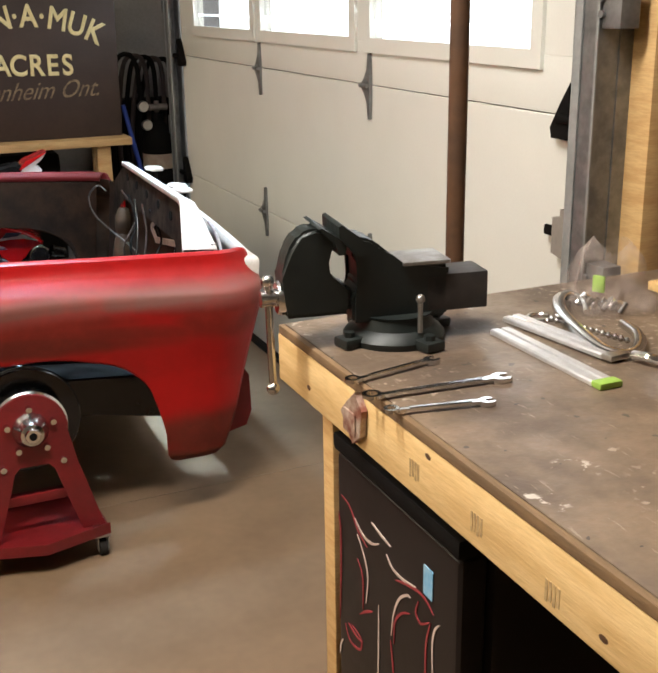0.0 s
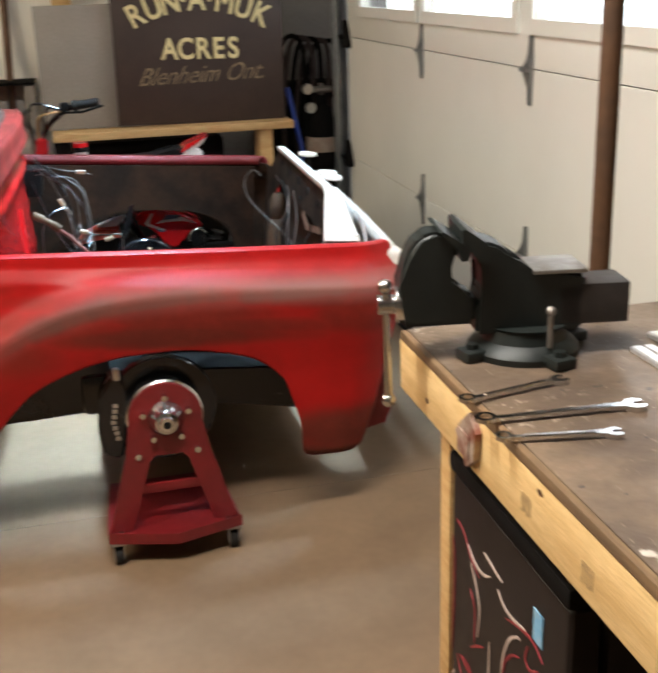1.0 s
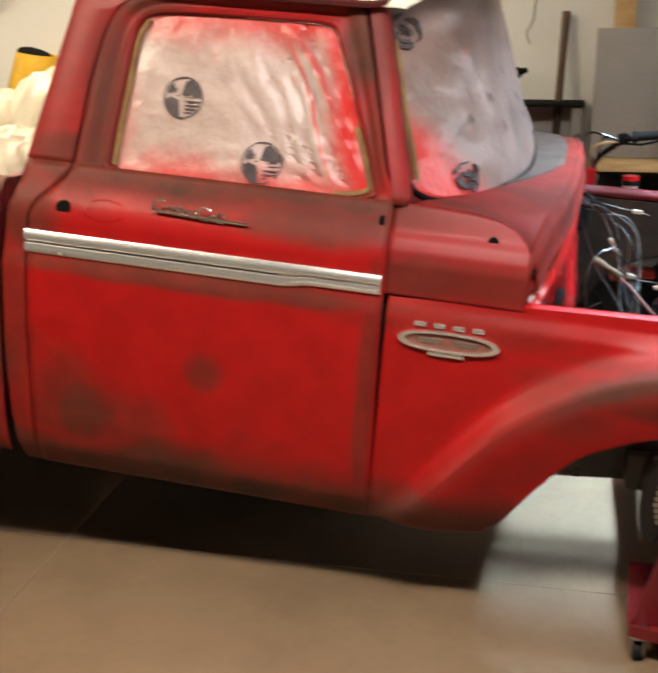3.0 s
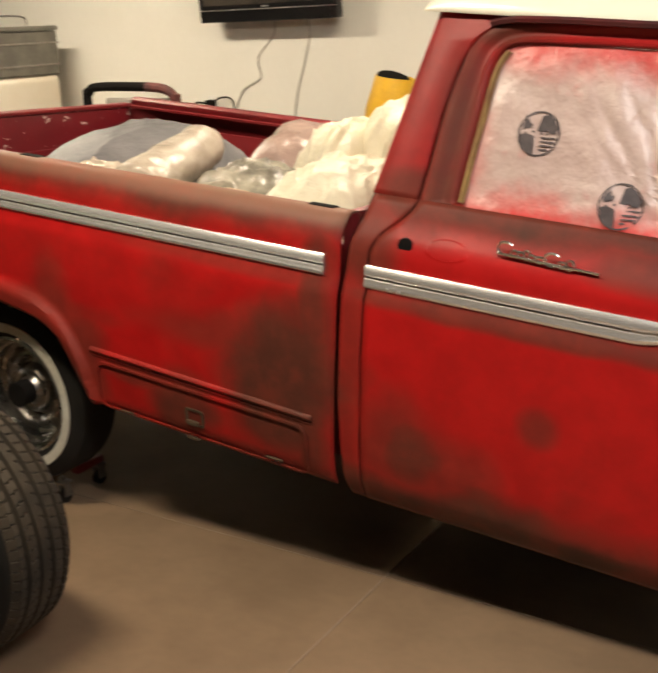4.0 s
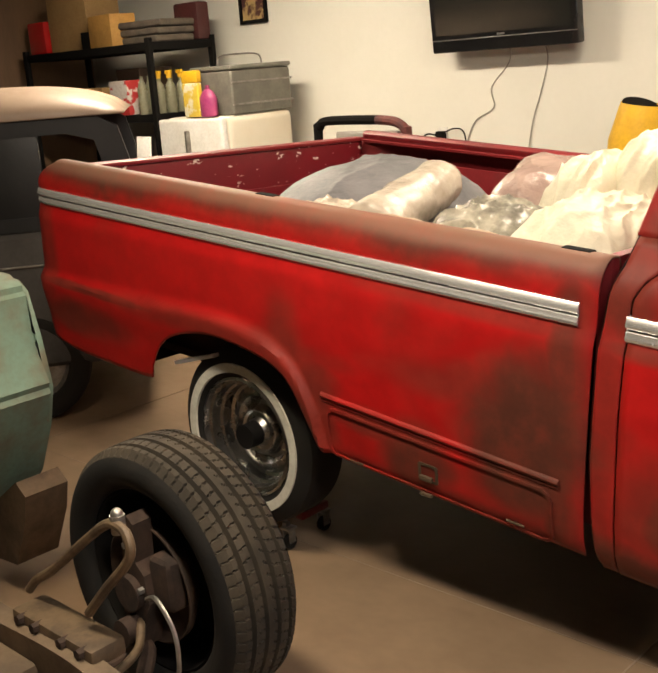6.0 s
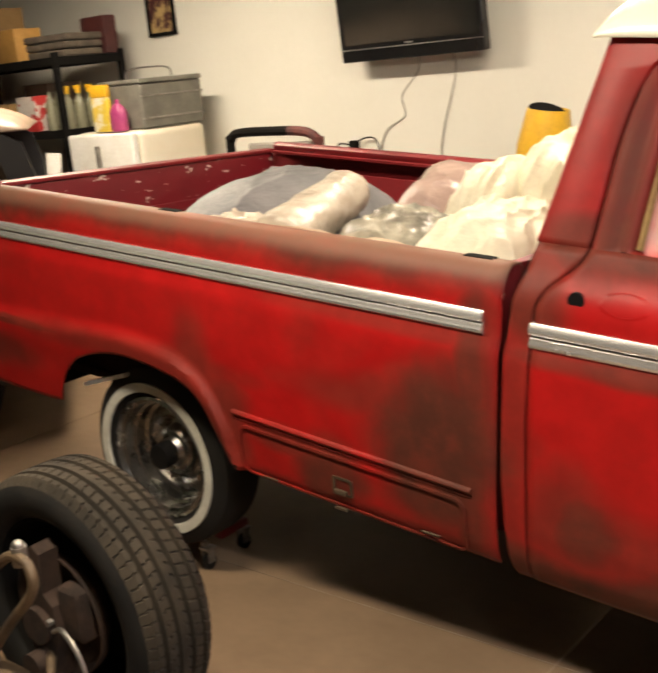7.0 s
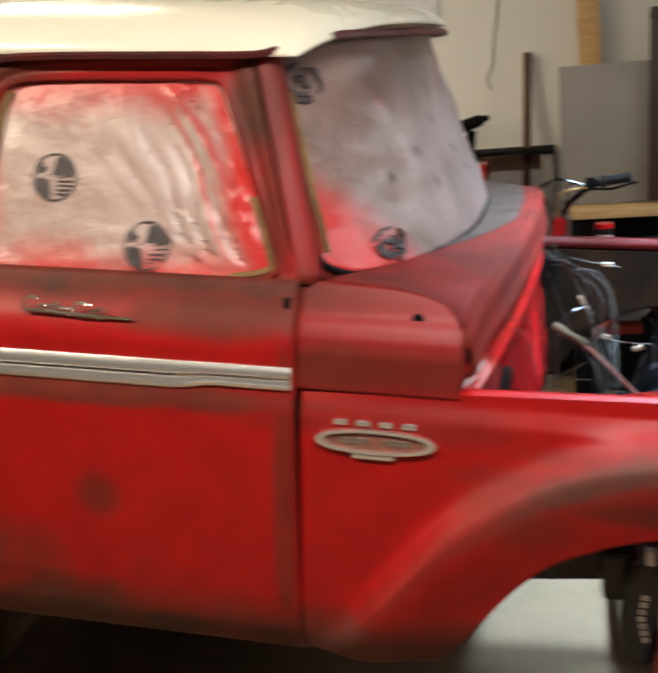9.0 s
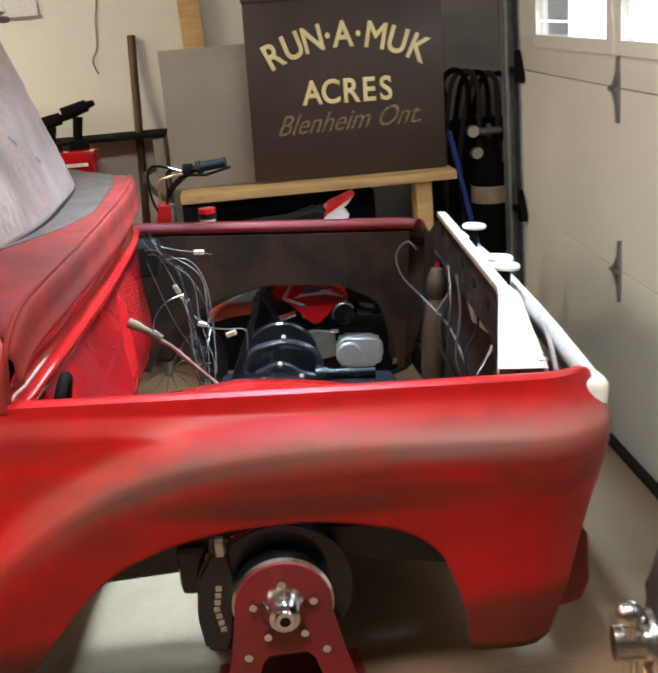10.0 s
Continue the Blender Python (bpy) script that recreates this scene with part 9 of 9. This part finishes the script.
# ---- chassis of a second vehicle in the foreground ----
def rolling_chassis():
    c = thing("bare_chassis", "stripped vehicle chassis with front suspension and green cowl", "chassis")
    R, W = 0.378, 0.225
    M_TREAD = material("dusty_tread_rubber", (0.038, 0.027, 0.0145), (0.020, 0.015, 0.009), 0.85, scale=8, grain=90, bump=0.2)
    cx, cy, cz = -2.795, -0.60, 0.379
    arm = material("worn_tan_arm", (0.15, 0.100, 0.056), (0.065, 0.043, 0.026), 0.5, 0.3, scale=10, bump=0.15)
    bm = BM()
    seg, n = 300, 40

    def tread(a, w):
        s = w * 2 - 1
        r = R - 0.010 * abs(s) ** 3 - 0.016 * max(0, abs(s) - 0.8) / 0.2
        y = cy + s * W / 2 * 0.93
        lane = (s + 1) * 2.5
        d = 0.0
        for g in (-0.60, -0.20, 0.20, 0.60):
            if abs(s - g) < 0.06:
                d = 0.026
        ph = (a / (2 * math.pi) * 75 + 0.9 * abs(s) + (0.35 if s > 0 else 0)) % 1.0
        if ph < 0.11 and abs(s) > 0.24 and not 0.50 < abs(s) < 0.54:
            d = max(d, 0.008)
        if abs(s) < 0.2 and (a / (2 * math.pi) * 75 + 2 * s) % 1.0 < 0.12 and s > 0.02:
            d = max(d, 0.008)
        return Vector((cx + (r - d) * math.cos(a), y, cz + (r - d) * math.sin(a)))

    sheet(bm, tread, span(0, 2 * math.pi, 601), span(0, 1, 61))
    t = part("tyre", bm, M_TREAD, c, "worn radial tyre with dusty tread", 0, 30)
    bm = BM()
    h = W / 2
    for s in (-1, 1):
        lathe(bm, [(R - 0.024, h * 0.93 * s), (R - 0.035, h * 1.0 * s), (0.325, h * 1.05 * s), (0.292, h * 1.02 * s), (0.272, h * 0.92 * s), (0.262, h * 0.80 * s), (0.258, h * 0.6 * s)], pose(cx, cy, cz, 90, 0, 0), 60, False)
    part("sidewall", bm, M_RUBBER, t)
    bm = BM()
    lathe(bm, [(0.262, 0.085), (0.254, 0.088), (0.248, 0.07), (0.235, 0.0), (0.222, -0.07), (0.12, -0.08), (0.0, -0.08)], pose(cx, cy, cz, 90, 0, 0), 40, False)
    part("rim", bm, M_MATBLK, t, "matt black inner rim")
    bm = BM()
    lathe(bm, [(0.0, 0.07), (0.12, 0.07), (0.128, 0.06), (0.128, 0.03), (0.05, 0.02), (0.0, 0.02)], pose(cx, cy, cz, 90, 0, 0), 36)
    part("brake_drum", bm, M_RUST, c, "rusty brake disc")
    bm = BM()
    slab(bm, [(cx - 0.03, cz - 0.15), (cx + 0.02, cz - 0.16), (cx + 0.045, cz - 0.06), (cx + 0.07, cz - 0.02), (cx + 0.06, cz + 0.06), (cx + 0.03, cz + 0.09), (cx + 0.04, cz + 0.20), (cx + 0.015, cz + 0.22), (cx - 0.02, cz + 0.20), (cx - 0.015, cz + 0.09), (cx - 0.06, cz + 0.05), (cx - 0.055, cz - 0.05)], "y", cy - 0.15, cy - 0.09)
    rod(bm, (cx, cy - 0.17, cz), (cx, cy - 0.08, cz), 0.05, seg=18)
    rod(bm, (cx, cy - 0.2, cz - 0.1), (cx, cy - 0.05, cz - 0.1), 0.035)
    part("knuckle", bm, M_RUST, c, "rusty steering knuckle")
    bm = BM()
    lathe(bm, [(0.06, -0.075), (0.15, -0.078), (0.168, -0.070), (0.172, -0.045), (0.168, -0.043), (0.150, -0.066), (0.06, -0.068)], pose(cx, cy - 0.14, cz, 90, 0, 0), 40, False)
    part("dust_shield", bm, M_RUST, c, "rusty pressed brake dust shield")
    bm = BM()
    tube(bm, smooth_path([(cx + 0.02, cy - 0.15, cz - 0.08), (cx + 0.09, cy - 0.22, cz - 0.11), (cx + 0.12, cy - 0.34, cz - 0.12), (cx + 0.12, cy - 0.50, cz - 0.12)], 5), 0.012, 10)
    part("tie_rod", bm, arm, c, "worn tie rod")
    for dx, dz in ((0.05, 0.02), (-0.04, 0.03), (0.02, -0.11), (0.01, 0.14)):
        bm = BM()
        rod(bm, (cx + dx, cy - 0.151, cz + dz), (cx + dx, cy - 0.166, cz + dz), 0.010, seg=6)
        part("knuckle_bolt", bm, M_STEEL, c, "worn bright bolt head")
    bm = BM()
    box(bm, cx + 0.05, cx + 0.14, cy - 0.13, cy - 0.05, cz - 0.04, cz + 0.11, 0.025, 3)
    part("caliper", bm, M_RUST, c)
    bm = BM()
    tube(bm, smooth_path([(-3.00, -0.93, 0.40), (-2.96, -0.925, 0.44), (-2.88, -0.92, 0.49), (-2.70, -0.915, 0.625), (-2.62, -0.91, 0.68), (-2.575, -0.91, 0.69), (-2.53, -0.915, 0.675), (-2.53, -0.92, 0.62), (-2.635, -0.925, 0.515), (-2.72, -0.93, 0.425)], 6), 0.0125, 10)
    part("upper_arm", bm, arm, c, "tan tubular upper control arm")
    bm = BM()
    rod(bm, (-2.585, -0.90, 0.665), (-2.585, -0.90, 0.71), 0.018)
    bmesh.ops.create_uvsphere(bm, u_segments=14, v_segments=8, radius=0.015, matrix=pose(-2.585, -0.90, 0.712))
    part("ball_joint", bm, M_STEEL, c)
    bm = BM()
    box(bm, -2.98, -2.62, -1.00, -0.90, 0.335, 0.385, 0.012)
    part("arm_mount", bm, arm, c)
    for x in (-2.93, -2.86, -2.74, -2.66):
        bm = BM()
        rod(bm, (x, -0.985, 0.372), (x, -1.015, 0.372), 0.014, seg=6)
        part("bolt", bm, M_RUST, c, "worn steel bolt")
    bm = BM()
    tube(bm, smooth_path([(-2.92, -0.96, 0.16), (-2.82, -0.82, 0.19), (-2.78, -0.74, 0.22), (-2.70, -0.82, 0.18), (-2.58, -0.96, 0.15)], 5), 0.022, 8)
    part("lower_arm", bm, M_RUST, c)
    bm = BM()
    tube(bm, smooth_path([(-2.60, -0.84, 0.46), (-2.53, -0.86, 0.49), (-2.46, -0.87, 0.43), (-2.45, -0.88, 0.33), (-2.52, -0.87, 0.24), (-2.60, -0.86, 0.22)], 6), 0.006, 6)
    part("brake_hose", bm, M_STEEL, c, "braided brake hose")
    rail = material("tan_frame_steel", (0.16, 0.11, 0.065), (0.085, 0.058, 0.036), 0.6, 0.2, scale=6, bump=0.2)
    for y in (-1.00, -1.72):
        bm = BM()
        pts = smooth_path([(-5.2, y, 0.33), (-3.6, y, 0.33), (-3.1, y, 0.30), (-2.7, y, 0.31), (-2.35, y, 0.26), (-2.15, y, 0.22)], 4)
        sheet(bm, lambda p, i: p + Vector(((0, -0.03, -0.05), (0, -0.03, 0.05), (0, 0.03, 0.05), (0, 0.03, -0.05), (0, -0.03, -0.05))[i]), pts, [0, 1, 2, 3, 4])
        part("frame_rail", bm, rail, c, "tan painted frame rail")
    bm = BM()
    box(bm, -3.02, -2.82, -1.69, -1.03, 0.20, 0.30, 0.02)
    part("crossmember", bm, rail, c)
    bm = BM()
    rod(bm, (-2.45, -1.75, 0.26), (-2.45, -0.95, 0.26), 0.022)
    part("sway_bar", bm, M_RUST, c)
    bm = BM()
    pts = [Vector((-2.90 + 0.05 * math.cos(k * 0.6), -1.08 + 0.05 * math.sin(k * 0.6), 0.06 + 0.0035 * k)) for k in range(64)]
    tube(bm, pts, 0.008, 6)
    part("coil_spring", bm, M_RUST, c)
    for x, y in ((-2.5, -1.0), (-4.8, -1.0), (-4.8, -1.72), (-2.5, -1.72)):
        bm = BM()
        slab(bm, [(x - 0.10, 0.0), (x + 0.10, 0.0), (x + 0.03, 0.225 if x > -3 else 0.28), (x - 0.03, 0.225 if x > -3 else 0.28)], "y", y - 0.03, y + 0.03)
        part("axle_stand", bm, M_TANSTEEL, c)
    # green cowl panels
    bm = BM()
    slab(bm, [(-4.65, 0.30), (-3.86, 0.22), (-3.70, 0.42), (-3.60, 0.60), (-3.53, 0.74), (-3.60, 0.90), (-3.60, 1.06), (-3.66, 1.10), (-4.65, 1.16)], "y", -1.55, -0.45)
    bmesh.ops.bevel(bm, geom=list(bm.edges), offset=0.02, segments=2, affect="EDGES")
    g = part("green_cowl", bm, M_GREEN, c, "weathered green cowl panel")
    for z in (0.80, 0.92):
        bm = BM()
        sheet(bm, lambda x, a: Vector((x, -0.448 + 0.012 * math.cos(a), z + 0.016 * math.sin(a))), span(-4.4, -3.74, 6), span(-math.pi / 2, math.pi / 2, 8))
        part("pressed_rib", bm, M_GREEN, g)
    bm = BM()
    slab(bm, [(-3.95, 0.10), (-3.70, 0.12), (-3.60, 0.30), (-3.57, 0.40), (-3.62, 0.44), (-3.68, 0.40), (-3.74, 0.36), (-3.84, 0.28)], "y", -0.60, -0.44)
    part("lower_bracket", bm, M_TANSTEEL, g, "dusty tan lower bracket")
    for z in (0.87, 0.97):
        bm = BM()
        lathe(bm, [(0.0, 0.008), (0.012, 0.008), (0.014, 0.0), (0.0, 0.0)], pose(-3.78, -0.449, z - 0.03, -90, 0, 0), 12)
        part("cowl_bolt", bm, M_RUST, g)


def wheel_dolly():
    d = thing("wheel_dolly", "low red wheel dolly on small casters under the rear tyre", "dolly", pose(-3.33, 0.19, 0))
    bm = BM()
    for s in (-1, 1):
        box(bm, 0.13 * s - 0.02, 0.13 * s + 0.02, 0.06, 0.20, 0.085, 0.115, 0.008)
    box(bm, -0.13, 0.13, 0.15, 0.20, 0.085, 0.11, 0.006)
    part("cradle", bm, M_STANDRED, d, "dark red steel cradle")
    for x in (-0.135, 0.135):
        for y in (0.0, 0.18):
            bm = BM()
            box(bm, x - 0.022, x + 0.022, y - 0.022, y + 0.022, 0.075, 0.084, 0.002)
            box(bm, x - 0.018, x - 0.014, y - 0.015, y + 0.015, 0.025, 0.075)
            box(bm, x + 0.014, x + 0.018, y - 0.015, y + 0.015, 0.025, 0.075)
            box(bm, min(x, x * 0.85), max(x, x * 0.85), y - 0.012, y + 0.012, 0.0841, 0.10, 0.002)
            k = part("caster", bm, M_STEEL, d, "zinc caster")
            bm = BM()
            rod(bm, (x - 0.011, y, 0.026), (x + 0.011, y, 0.026), 0.026, seg=20)
            part("caster_wheel", bm, M_RUBBER, k)


def lamps():
    for name, x, y, watts, col in SHOP_LIGHTS:
        m = bpy.data.materials.new("lamp_tube_" + name)
        m.use_nodes = True
        p = m.node_tree.nodes["Principled BSDF"]
        p.inputs["Emission Color"].default_value, p.inputs["Emission Strength"].default_value = (*col, 1), 6.0
        s = thing("shop_light", "white ceiling shop light with two glowing tubes", "ceiling light", lamp_pose(name, x, y, 2.8), "ceiling shop lights")
        bm = BM()
        slab(bm, [(-0.11, -0.045), (-0.06, -0.005), (0.06, -0.005), (0.11, -0.045), (0.105, -0.048), (0.055, -0.012), (-0.055, -0.012), (-0.105, -0.048)], "x", -0.62, 0.62)
        part("reflector", bm, M_WHITEP, s)
        for dy in (-0.035, 0.035):
            bm = BM()
            rod(bm, (-0.60, dy, -0.032), (0.60, dy, -0.032), 0.013, seg=12)
            part("tube", bm, m, s, "glowing fluorescent tube")


bed_load()
far_wall()
rear_corner()
old_cab()
rolling_chassis()
wheel_dolly()
lamps()
